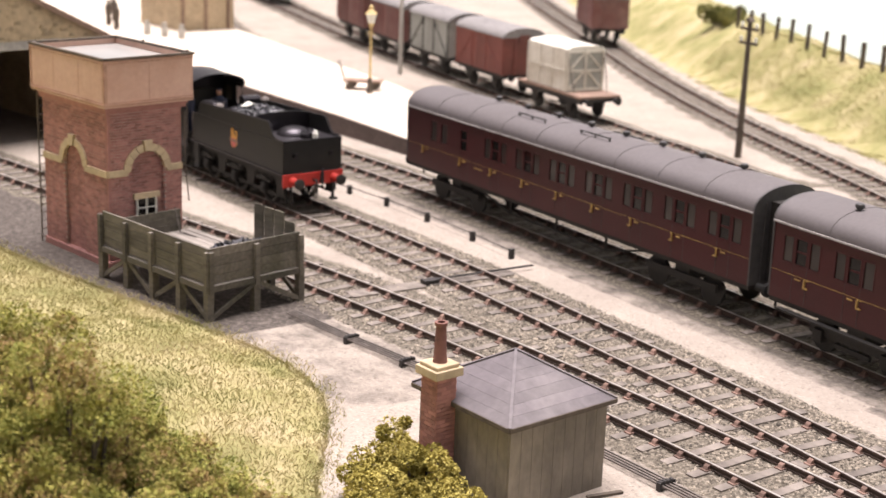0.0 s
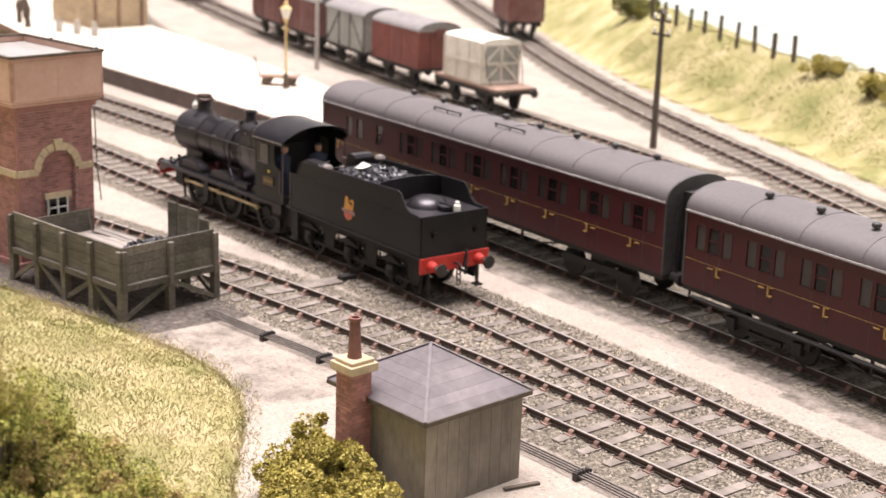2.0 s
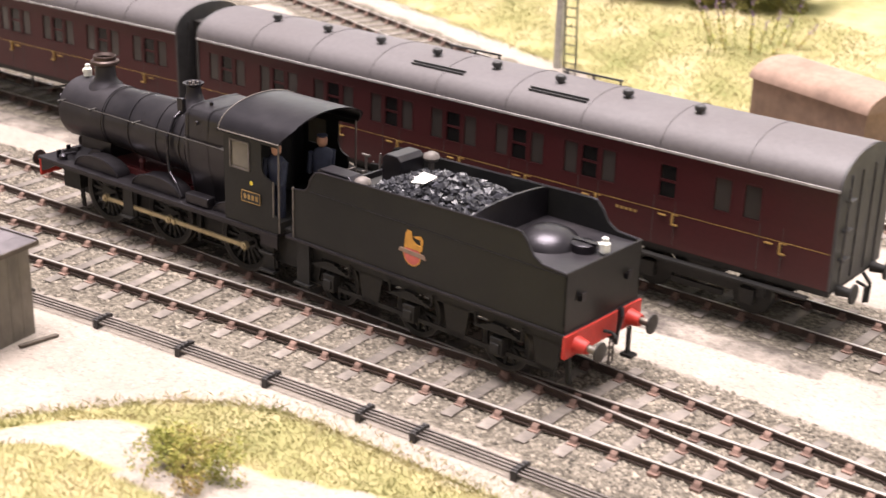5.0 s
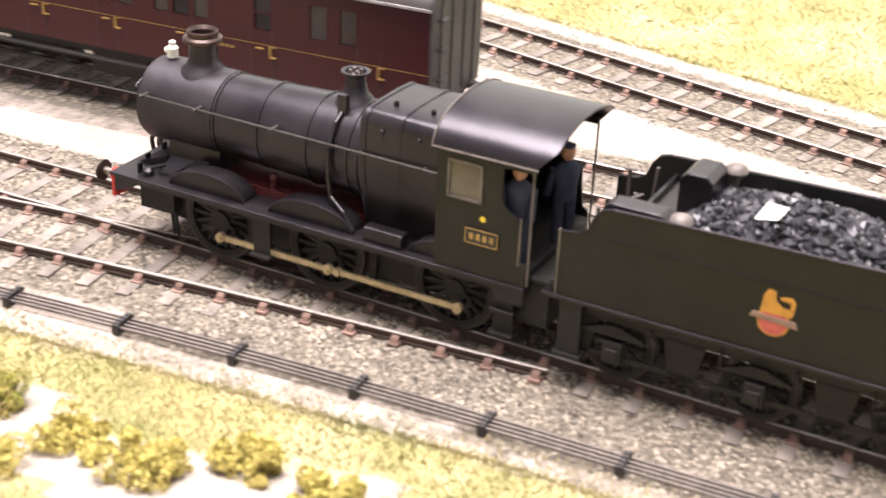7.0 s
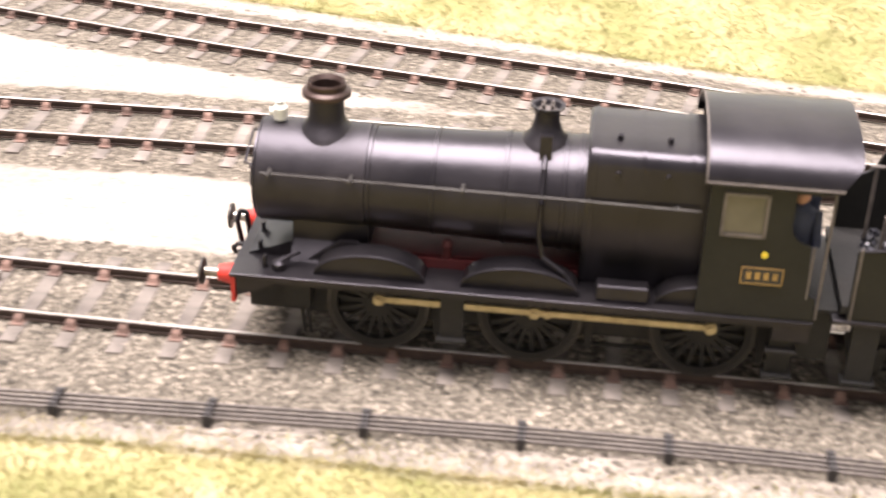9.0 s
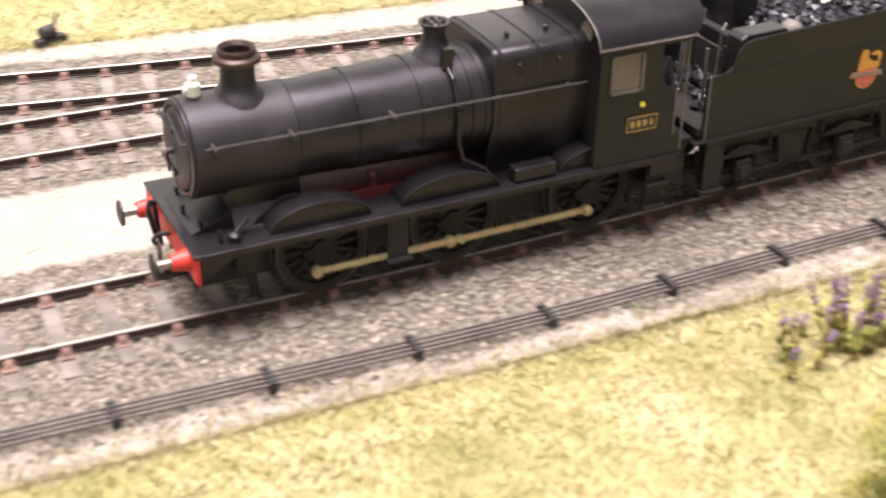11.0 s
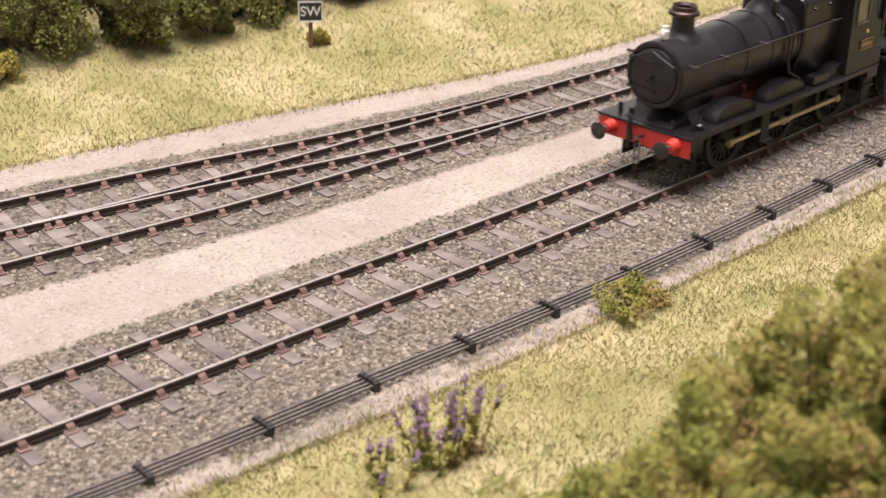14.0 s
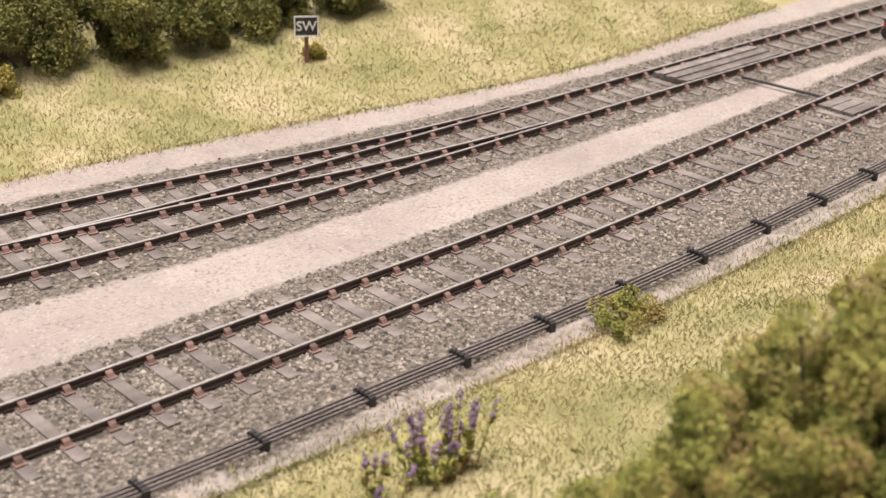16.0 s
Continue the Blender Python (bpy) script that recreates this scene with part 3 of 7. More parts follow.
def ballast_stones():
    """Loose stones between and beside the nearer sleepers."""
    rng = np.random.default_rng(5)
    shapes = []
    for k in range(6):
        q = rng.normal(size=(6, 3)) * 0.12 + np.array([(1, 0, 0), (-1, 0, 0), (0, 1, 0), (0, -1, 0), (0, 0, 0.7), (0, 0, -0.7)])
        shapes.append(q)
    fs = np.array([(0, 2, 4), (2, 1, 4), (1, 3, 4), (3, 0, 4), (2, 0, 5), (1, 2, 5), (3, 1, 5), (0, 3, 5)])
    verts, faces, n = [], [], 0
    for fn, a, b, count in ((RUNNING, -44, 44, 62000), (SIDING, -40, -7, 8000), (COACHES, -12, 43, 9000), (FARLINE, -18, 30, 5000)):
        line = along(fn, TRACK_START[fn], b, 0.78)
        line = [p for p in line if p[0] > a]
        la = np.array(line)
        pick = rng.integers(0, len(line) - 1, count)
        u = rng.uniform(0.15, 0.85, count)
        off = rng.uniform(-1.75, 1.75, count)
        off = np.where((fn is RUNNING) & (la[pick, 0] > -14), rng.uniform(-2.9, 1.75, count), off)
        u = np.where(np.abs(off) > 1.26, rng.uniform(0, 1, count), rng.uniform(0.14, 0.86, count))
        x = la[pick, 0] * (1 - u) + la[pick + 1, 0] * u - np.sin(np.radians(la[pick, 2])) * off
        y = la[pick, 1] * (1 - u) + la[pick + 1, 1] * u + off
        r = rng.uniform(0.02, 0.036, count) + rng.uniform(0, 1, count) ** 4 * 0.03
        for i in range(count):
            z = -0.2 + r[i] * 0.3
            verts.append(shapes[i % 6] * r[i] + (x[i], y[i], z))
            faces.append(fs + n)
            n += 6
    me = bpy.data.meshes.new("ballast")
    me.from_pydata((np.concatenate(verts) * K).tolist(), [], np.concatenate(faces).tolist())
    me.materials.append(STONES)
    tagged(new("ballast", me), "loose grey and buff ballast chippings round the sleepers", "ballast", kind="stuff")


ballast_stones()


# ---- point rodding along the near side ----


def build_rodding():
    t = thing("point_rodding", "run of grey steel point rods carried on black roller stools", "point rodding")
    stool = Mesh()
    stool.box(-0.05, 0.05, -0.21, 0.21, -0.06, 0.08)
    for y in (-0.15, -0.05, 0.05, 0.15):
        stool.lathe("x", [(-0.05, 0.04), (0.05, 0.04)], 8, (0, y, 0.18))
    stool.box(-0.06, 0.06, -0.22, -0.19, -0.06, 0.19)
    stool.box(-0.06, 0.06, 0.19, 0.22, -0.06, 0.19)
    me = mesh_of(stool, "stool", STOOL)
    at = [-34.14 + 2.155 * k for k in range(9)] + [-15.72 + 2.05 * k for k in range(9)] + [2.57 + 2.06 * k for k in range(9)] + [21.07 + 2.2 * k for k in range(30)]
    for x in at:
        y = float(RODLINE(x))
        h = math.degrees(math.atan2(float(RODLINE(x + 0.1)) - y, 0.1))
        piece("stool", me, t, P(x, y, -0.2, h))
    for off in (-0.15, -0.05, 0.05, 0.15):
        m = Mesh()
        rings = []
        for x, y, h in along(RODLINE, -36.8, 88, 1.0):
            c, s = math.cos(radians(h)), math.sin(radians(h))
            rings.append([(x - s * (off + u), y + c * (off + u), -0.08 + w) for u, w in ((-0.018, -0.018), (0.018, -0.018), (0.018, 0.018), (-0.018, 0.018))])
        m.rings(rings)
        part("rod", m, RODDING, t)


build_rodding()


# ---- the locomotive ----
S_OF_T = curve([(0, -57.65), (1, -51.45), (2, -45.25), (3, -38.55), (4, -31.97), (4.7, -27.47), (6.8, -12.5), (7.5, -8.42), (8.2, -4.0), (10.3, 8.28), (11, 12.52), (12, 18.52), (13, 24.75), (14, 31.15), (15, 37.6), (16, 44.2)])
_xs = np.arange(-110, 90, 0.05)
_s = np.concatenate([[0], np.cumsum(np.hypot(np.diff(_xs), np.diff(RUNNING(_xs))))])
_s -= np.interp(0, _xs, _s)


def on_line(s):
    x = float(np.interp(s, _s, _xs))
    return Vector((x, float(RUNNING(x)), 0))


def ride(s, back, front, mid=0.0):
    """The pose of a vehicle whose end axles stand on the running line at s + back and s + front."""
    a, b = on_line(s + back), on_line(s + front)
    d = (b - a).normalized()
    o = a + d * (mid - back)
    return P(o.x, o.y, 0, math.degrees(math.atan2(d.y, d.x)))


WHEEL_R, TENDER_R = 0.72, 0.56
HUBS = (-2.01, 0.10, 2.45)
AXLES = (-2.15, 0.0, 2.15)
TIMES = [i / 10 for i in range(161)]


def wheel_meshes(r, crank):
    """The rim, the tyre, the boss with its crank, and one spoke; the axle lies along y, the outer face towards -y."""
    body, tyre = Mesh(), Mesh()
    ring = lambda rad, y: [(rad * math.cos(2 * math.pi * j / 40), y, rad * math.sin(2 * math.pi * j / 40)) for j in range(40)]
    body.rings([ring(r * 0.80, -0.06), ring(r * 0.92, -0.06), ring(r * 0.92, 0.06), ring(r * 0.80, 0.06), ring(r * 0.80, -0.06)], caps=False)
    tyre.rings([ring(r * 0.92, -0.065), ring(r, -0.065), ring(r, 0.06), ring(r * 1.035, 0.075), ring(r * 1.035, 0.1), ring(r * 0.92, 0.1), ring(r * 0.92, -0.065)], caps=False)
    boss = Mesh().lathe("y", [(-0.09, 0.14), (0.09, 0.14)], 16)
    if crank:
        boss.lathe("y", [(-0.10, 0.12), (0.02, 0.12)], 14, (-0.25, 0, -0.1))
        boss.box(-0.27, 0.02, -0.085, 0.02, -0.16, 0.1)
        boss.lathe("y", [(-0.36, 0.045), (-0.05, 0.05)], 10, (-0.25, 0, -0.1))
    spoke = Mesh().rings([[(x_, y_, z_) for y_, z_ in ((-w, -v), (w, -v), (w, v), (-w, v))] for x_, w, v in ((0.1, 0.035, 0.036), (r * 0.84, 0.022, 0.024))])
    return [mesh_of(body, "rim", GRIME), mesh_of(tyre, "tyre", DARKSTEEL, 40), mesh_of(boss, "boss", GRIME, 40), mesh_of(spoke, "spoke", GRIME)]


def put_wheel(name, meshes, spokes, parent, x, y, r):
    rim, tyre, boss, spoke = meshes
    w = piece(name, rim, parent, P(x, y, r, 0 if y < 0 else 180))
    piece("tyre", tyre, w, Matrix())
    piece("boss", boss, w, Matrix())
    for k in range(spokes):
        piece("spoke", spoke, w, pose(0, 0, 0, 0, 360 * k / spokes, 0))
    return w


def buffer_parts(parent, x, y, z, sign):
    m = Mesh().lathe("x", [(x, 0.17), (x + sign * 0.07, 0.15), (x + sign * 0.25, 0.115)], 16, (0, y, z))
    b = part("buffer", m, RED, parent, "red buffer housing with a dark steel head", smooth=40)
    part("shank", Mesh().lathe("x", [(x + sign * 0.22, 0.07), (x + sign * 0.46, 0.07)], 12, (0, y, z)), STEEL, b, smooth=40)
    part("buffer_head", Mesh().lathe("x", [(x + sign * 0.45, 0.10), (x + sign * 0.47, 0.19), (x + sign * 0.50, 0.19), (x + sign * 0.52, 0.12)], 22, (0, y, z)), DARKSTEEL, b, smooth=40)


def hook_and_chain(parent, x, z, sign):
    m = Mesh().pipe([(x, 0, z), (x + sign * 0.18, 0, z + 0.02), (x + sign * 0.26, 0, z - 0.05), (x + sign * 0.22, 0, z - 0.13), (x + sign * 0.14, 0, z - 0.11)], 0.035)
    hook = part("coupling_hook", m, GRIME, parent)
    c = Mesh()
    for k in range(3):
        zz = z - 0.12 - k * 0.15
        w = 0.06
        c.pipe([(x + sign * 0.18, -w, zz), (x + sign * 0.18, w, zz), (x + sign * 0.18, w, zz - 0.16), (x + sign * 0.18, -w, zz - 0.16), (x + sign * 0.18, -w, zz)], 0.022, 6)
    part("coupling_chain", c, RODDING, hook)
    h = Mesh().pipe([(x + sign * 0.06, 0.33, z - 0.35), (x + sign * 0.1, 0.33, z + 0.1), (x + sign * 0.12, 0.3, z + 0.38), (x + sign * 0.2, 0.24, z + 0.42), (x + sign * 0.24, 0.2, z + 0.3), (x + sign * 0.16, 0.18, z - 0.1)], 0.04)
    part("vacuum_hose", h, BLACK, parent, smooth=50)


def lamp_part(parent, x, y, z):
    m = Mesh().lathe("z", [(z, 0.10), (z + 0.16, 0.10), (z + 0.19, 0.07), (z + 0.24, 0.05), (z + 0.26, 0.065), (z + 0.28, 0.03)], 12, (x, y, 0))
    m.lathe("x", [(x - 0.14, 0.055), (x - 0.05, 0.055)], 10, (0, y, z + 0.09))
    m.box(x - 0.02, x + 0.02, y - 0.03, y + 0.03, z - 0.1, z)
    part("head_lamp", m, WHITE, parent, "small white oil lamp", smooth=40)


def build_locomotive():
    t = thing("locomotive", "black six-coupled steam locomotive with red buffer beam and brassy rods", "locomotive")
    frames = Mesh().box(-3.85, 3.7, -0.62, -0.58, 0.42, 1.2).box(-3.85, 3.7, 0.58, 0.62, 0.42, 1.2)
    for x in (-3.3, -0.9, 1.3, 3.2):
        frames.box(x - 0.05, x + 0.05, -0.6, 0.6, 0.5, 1.1)
    part("frame", frames, GRIME, t)
    part("footplate", Mesh().box(-4.0, 3.8, -1.22, 1.22, 1.2, 1.26), BLACK, t, bevel=0.012)
    for y in (-1.2, 1.16):
        part("valance", Mesh().plate([(-3.9, 0.92), (-3.7, 0.98), (-3.4, 1.14), (3.3, 1.14), (3.3, 0.95), (3.78, 0.95), (3.78, 1.2), (-3.9, 1.2)], "y", y, y + 0.04), BLACK, t)
    beam = part("buffer_beam", Mesh().box(-3.98, -3.92, -1.20, 1.20, 0.80, 1.198), RED, t, "red buffer beam", bevel=0.01)
    for y in (-0.83, 0.83):
        buffer_parts(beam, -3.98, y, 1.03, -1)
    hook_and_chain(beam, -3.98, 1.02, -1)
    # smokebox, boiler and firebox
    sb = part("smokebox", Mesh().lathe("x", [(-3.74, 0.69), (-3.72, 0.725), (-2.24, 0.725)], 48, (0, 0, 2.30)), SMOKE, t, smooth=40)
    door = Mesh().lathe("x", [(-3.74, 0.60), (-3.79, 0.575), (-3.83, 0.42), (-3.85, 0.2), (-3.855, 0.02)], 40, (0, 0, 2.30))
    dr = part("smokebox_door", door, SMOKE, sb, smooth=40)
    fit = Mesh()
    for z in (2.62, 1.98):
        fit.plank((-3.83, 0.62, z), (-3.86, -0.1, z), 0.03, 0.07)
    fit.lathe("x", [(-3.95, 0.035), (-3.84, 0.05)], 10, (0, 0, 2.30))
    fit.rod((-3.93, 0, 2.3), (-3.93, -0.06, 2.02), 0.02).rod((-3.9, 0, 2.3), (-3.9, 0.16, 2.16), 0.02)
    fit.pipe([(-3.8, -0.58, 2.62), (-3.88, -0.55, 2.62), (-3.88, 0.0, 2.85), (-3.88, 0.55, 2.62), (-3.8, 0.58, 2.62)], 0.018)
    part("door_fittings", fit, SMOKE, dr)
    ring = Mesh().lathe("x", [(-3.77, 0.61), (-3.785, 0.645), (-3.77, 0.70), (-3.74, 0.70)], 48, (0, 0, 2.30), caps=False)
    part("front_ring", ring, BLACK, sb, smooth=40)
    saddle = Mesh().plate([(-0.75, 1.26), (0.75, 1.26), (0.52, 1.5), (0.5, 1.8), (-0.5, 1.8), (-0.52, 1.5)], "x", -3.25, -2.2)
    part("saddle", saddle, BLACK, t)
    cover = Mesh().plate([(-3.86, 1.27), (-3.25, 1.5), (-3.25, 1.27)], "y", -0.62, 0.62)
    part("front_cover_plate", cover, BLACK, t)
    boiler = part("boiler", Mesh().lathe("x", [(-2.24, 0.70), (-1.32, 0.725), (0.74, 0.80)], 48, (0, 0, 2.30)), BLACK, t, smooth=40)
    for x, r in ((-2.2, 0.71), (-1.32, 0.733), (-0.36, 0.768), (0.42, 0.797), (0.62, 0.803)):
        part("boiler_band", Mesh().lathe("x", [(x - 0.03, r), (x - 0.026, r + 0.01), (x + 0.026, r + 0.012), (x + 0.03, r)], 48, (0, 0, 2.30), caps=False), BLACK, boiler, smooth=40)
    half = [(0.62, 1.27), (0.70, 1.7), (0.84, 2.15), (0.86, 2.5), (0.83, 2.95)] + arc(0.22, 0, 80, 5, 0.60, 3.08) + [(0.3, 3.32)]
    outline = half + [(-y, z) for y, z in reversed(half)]
    fb = Mesh().rings([[(0.70, y * 0.985, 1.27 + (z - 1.27) * 0.985) for y, z in outline], [(0.74, y, z) for y, z in outline], [(2.30, y * 1.01, z) for y, z in outline]])
    firebox = part("firebox", fb, BLACK, t, smooth=35)
    for x in (0.80, 1.42, 2.05):
        rr = Mesh().rings([[(x - 0.025, y * 1.012, 1.27 + (z - 1.27) * 1.008) for y, z in outline], [(x + 0.025, y * 1.012, 1.27 + (z - 1.27) * 1.008) for y, z in outline]], caps=False)
        part("firebox_band", rr, BLACK, firebox, smooth=35)
    plugs = Mesh()
    for x in (1.1, 1.75):
        plugs.lathe("z", [(3.3, 0.04), (3.38, 0.04), (3.4, 0.02)], 10, (x, -0.4, 0))
        plugs.lathe("y", [(-0.87, 0.035), (-0.80, 0.05)], 12, (x, 0, 3.02))
    part("washout_plug", plugs, BLACK, firebox)
    # chimney and safety valve
    ch = Mesh().lathe("z", [(2.86, 0.44), (2.98, 0.38), (3.06, 0.29), (3.16, 0.245), (3.42, 0.235), (3.44, 0.27)], 32, (-2.86, 0, 0), caps=False)
    chim = part("chimney", ch, SMOKE, t, smooth=35)
    part("chimney_cap", Mesh().lathe("z", [(3.43, 0.27), (3.47, 0.335), (3.53, 0.33), (3.56, 0.29), (3.56, 0.26), (3.64, 0.265), (3.66, 0.25), (3.60, 0.20), (3.2, 0.19)], 32, (-2.86, 0, 0), caps=False), COPPER, chim, "dull copper chimney cap", smooth=35)
    part("chimney_flue", Mesh().lathe("z", [(3.25, 0.19), (3.26, 0.02)], 24, (-2.86, 0, 0)), GRIME, chim)
    sv = Mesh().lathe("z", [(2.98, 0.36), (3.10, 0.30), (3.18, 0.22), (3.36, 0.165), (3.48, 0.165), (3.53, 0.23), (3.56, 0.235), (3.55, 0.18), (3.45, 0.14)], 28, (0.12, 0, 0), caps=False)
    valve = part("safety_valve_bonnet", sv, SMOKE, t, smooth=35)
    tops = Mesh().lathe("z", [(3.4, 0.14), (3.49, 0.13)], 12, (0.12, 0, 0))
    for x, y in ((0.06, 0.06), (0.18, -0.06), (0.06, -0.06), (0.18, 0.06)):
        tops.rod((x, y, 3.45), (x, y, 3.58), 0.028)
    part("safety_valve", tops, RODDING, valve)
    clack = Mesh().box(0.06, 0.22, -0.44, -0.34, 2.95, 3.28).pipe([(0.14, -0.40, 3.0), (0.14, -0.62, 2.88), (0.14, -0.84, 2.5), (0.14, -0.84, 2.0), (0.2, -0.86, 1.72), (0.5, -0.95, 1.55), (0.72, -1.0, 1.3)], 0.035)
    part("feed_pipe", clack, BLACK, t, smooth=50)
    rail = Mesh().pipe([(-3.62, -0.80, 2.60), (0.7, -0.90, 2.62), (2.2, -0.94, 2.62)], 0.020, 6).pipe([(-3.62, 0.80, 2.60), (0.7, 0.90, 2.62), (2.2, 0.94, 2.62)], 0.020, 6)
    hr = part("handrail", rail, DARKSTEEL, t, "thin grey handrail")
    knobs = Mesh()
    for x in (-3.5, -2.4, -0.9, 0.75, 1.9):
        for s in (-1, 1):
            knobs.lathe("y", [(s * 0.70, 0.03), (s * (0.86 + 0.02 * (x > 0)), 0.035), (s * 0.93, 0.03)], 8, (x, 0, 2.61))
    part("handrail_knob", knobs, DARKSTEEL, hr)
    part("inside_gear_casing", Mesh().box(-2.15, 0.6, -0.45, 0.45, 1.27, 1.36), DARKRED, t)
    part("inner_frame", Mesh().box(-2.2, 0.7, 0.56, 0.60, 1.26, 1.58).box(-2.2, 0.7, -0.60, -0.56, 1.26, 1.40).box(-2.2, 0.7, -0.5, 0.5, 1.36, 1.42), DARKRED, t, "dark red inside frames")
    bl = Mesh().lathe("z", [(1.36, 0.07), (1.56, 0.06), (1.6, 0.085), (1.68, 0.05)], 12, (-1.1, -0.52, 0))
    part("oil_box", bl, DARKRED, t, smooth=40)
    # splashers, tool box, cylinder covers
    for x0, x1, top in ((-2.85, -1.35, 1.60), (-0.85, 0.72, 1.60), (1.75, 2.3, 1.56)):
        cx, hw = (x0 + x1) / 2, (x1 - x0) / 2
        if x1 > 2.2:
            cx, hw = 2.45, 0.70
        out = [(cx + hw * math.cos(a), 1.26 + (top - 1.26) * math.sin(a)) for a in np.linspace(0, math.pi, 15)]
        out = [p for p in out if p[0] <= 2.3] if x1 > 2.2 else out
        if x1 > 2.2:
            out = [(2.3, 1.26)] + out
        for y0, y1 in ((-1.04, -0.66), (0.66, 1.04)):
            sp = part("splasher", Mesh().plate(out, "y", y0, y1), BLACK, t, smooth=30, bevel=0.015)
            lip = Mesh()
            yy = y0 if y0 < 0 else y1
            lip.pipe([(p[0], yy, p[1]) for p in out[(1 if x1 > 2.2 else 0):]], 0.022, 6)
            part("beading", lip, BLACK, sp)
    part("sand_box", Mesh().plate([(-3.05, 1.26), (-2.55, 1.62), (-2.3, 1.62), (-2.3, 1.26)], "y", -0.72, -0.66), BLACK, t)
    part("tool_box", Mesh().box(0.95, 1.65, -1.12, -0.88, 1.28, 1.5), BLACK, t, bevel=0.03)
    clut = Mesh()
    for x, y in ((-3.7, -0.55), (-3.7, 0.55), (-3.55, -0.95), (-3.55, 0.95), (-3.78, 0.0)):
        clut.box(x - 0.02, x + 0.02, y - 0.05, y + 0.05, 1.26, 1.44)
    part("lamp_iron", clut, BLACK, t)
    ml = Mesh().lathe("z", [(1.26, 0.1), (1.36, 0.1), (1.4, 0.05)], 12, (-3.35, -0.98, 0)).rod((-3.35, -0.98, 1.38), (-3.1, -0.8, 1.45), 0.03)
    part("lubricator", ml, BLACK, t)
    lamp_part(t, -3.50, 0.0, 3.06)
    # cab
    cab = part("cab_floor", Mesh().box(2.3, 3.8, -1.15, 1.15, 1.27, 1.5), GRIME, t)
    for y in (-1.18, 1.14):
        sh = Mesh()
        y0, y1 = y, y + 0.04
        # side sheet round the window opening
        for a, b, c, d in ((2.26, 2.46, 1.26, 3.2), (3.0, 3.12, 2.4, 3.2), (2.46, 3.0, 3.04, 3.2), (2.46, 3.0, 1.26, 2.46)):
            sh.box(a, b, y0, y1, c, d)
        sh.box(3.0, 3.12, y0, y1, 1.26, 2.4)
        sh.plate([(3.12, 1.26), (3.78, 1.26), (3.78, 1.6), (3.68, 1.66), (3.64, 2.0), (3.62, 2.36), (3.46, 2.42), (3.38, 2.5), (3.34, 2.62), (3.34, 3.2), (3.12, 3.2)], "y", y0, y1)
        sh.box(3.34, 3.82, y0, y1, 3.1, 3.2)
        sp = part("cab_side", sh, GREENBLACK, t)
        yy = y0 - 0.004 if y < 0 else y1 + 0.004
        fr = Mesh()
        for a, b, c, d in ((2.44, 2.48, 2.44, 3.06), (2.98, 3.02, 2.44, 3.06), (2.44, 3.02, 3.02, 3.06), (2.44, 3.02, 2.44, 2.48)):
            fr.box(a, b, min(yy, yy + 0.02 * (1 if y > 0 else -1)), max(yy, yy + 0.02 * (1 if y > 0 else -1)), c, d)
        part("window_frame", fr, RODDING, sp)
        part("window_pane", Mesh().box(2.47, 2.99, y0 + 0.012, y0 + 0.024, 2.47, 3.03), GLASS, sp, "dusty cab window")
    for x, y, za, zb in ((3.66, -1.17, 1.6, 2.36), (3.82, -1.17, 1.3, 3.2), (3.82, 1.17, 1.3, 3.2)):
        part("cab_pillar", Mesh().pipe([(x, y, za), (x, y, zb)], 0.02, 6), RODDING, t)
    front = [(-1.16, 1.27), (1.16, 1.27), (1.16, 3.2)] + [(1.16 * math.cos(a), 3.2 + 0.5 * math.sin(a)) for a in np.linspace(0.1, math.pi - 0.1, 13)] + [(-1.16, 3.2)]
    fs = part("cab_front", Mesh().plate(front, "x", 2.28, 2.32), BLACK, t)
    for s in (-1, 1):
        part("spectacle_window", Mesh().lathe("x", [(2.262, 0.15), (2.282, 0.15)], 20, (0, s * 0.72, 3.32)), GLASS, fs)
    part("backhead", Mesh().box(2.32, 2.5, -0.6, 0.6, 1.5, 2.9).lathe("x", [(2.5, 0.12), (2.55, 0.12)], 12, (0, 0, 2.2)), GRIME, t)
    roof_o = [(1.24 * math.cos(a), 3.16 + 0.56 * math.sin(a) ** 0.9) for a in np.linspace(0.02, math.pi - 0.02, 25)]
    roof_i = [(y * 0.965, z - 0.035) for y, z in roof_o]

    def roof_ring(x, cut):
        return [(x + cut * max(0.0, 1 - (z - 3.14) / 0.35) * -1, y, z) for y, z in roof_o] + [(x + cut * max(0.0, 1 - (z - 3.14) / 0.35) * -1, y, z) for y, z in reversed(roof_i)]

    rf = Mesh().rings([roof_ring(2.18, 0), roof_ring(3.2, 0), roof_ring(4.12, 0.30)])
    roof = part("cab_roof", rf, BLACK, t, smooth=35)
    riv = Mesh().pipe([(2.19, y, z + 0.008) for y, z in roof_o], 0.014, 5).pipe([(2.2, -1.235, 3.20), (3.9, -1.235, 3.20)], 0.018, 5)
    part("rain_strip", riv, RODDING, roof)
    np_ = part("number_plate", Mesh().box(2.78, 3.32, -1.205, -1.18, 1.78, 2.02), SIGNBLACK, t, "black plate with a gold border and gold bars", bevel=0.01)
    bars = Mesh()
    for a, b, c, d in ((2.78, 3.32, 2.008, 2.022), (2.78, 3.32, 1.778, 1.792), (2.778, 2.792, 1.78, 2.02), (3.308, 3.322, 1.78, 2.02)):
        bars.box(a, b, -1.212, -1.203, c, d)
    for k in range(4):
        x = 2.85 + k * 0.112
        bars.box(x, x + 0.065, -1.212, -1.203, 1.85, 1.95)
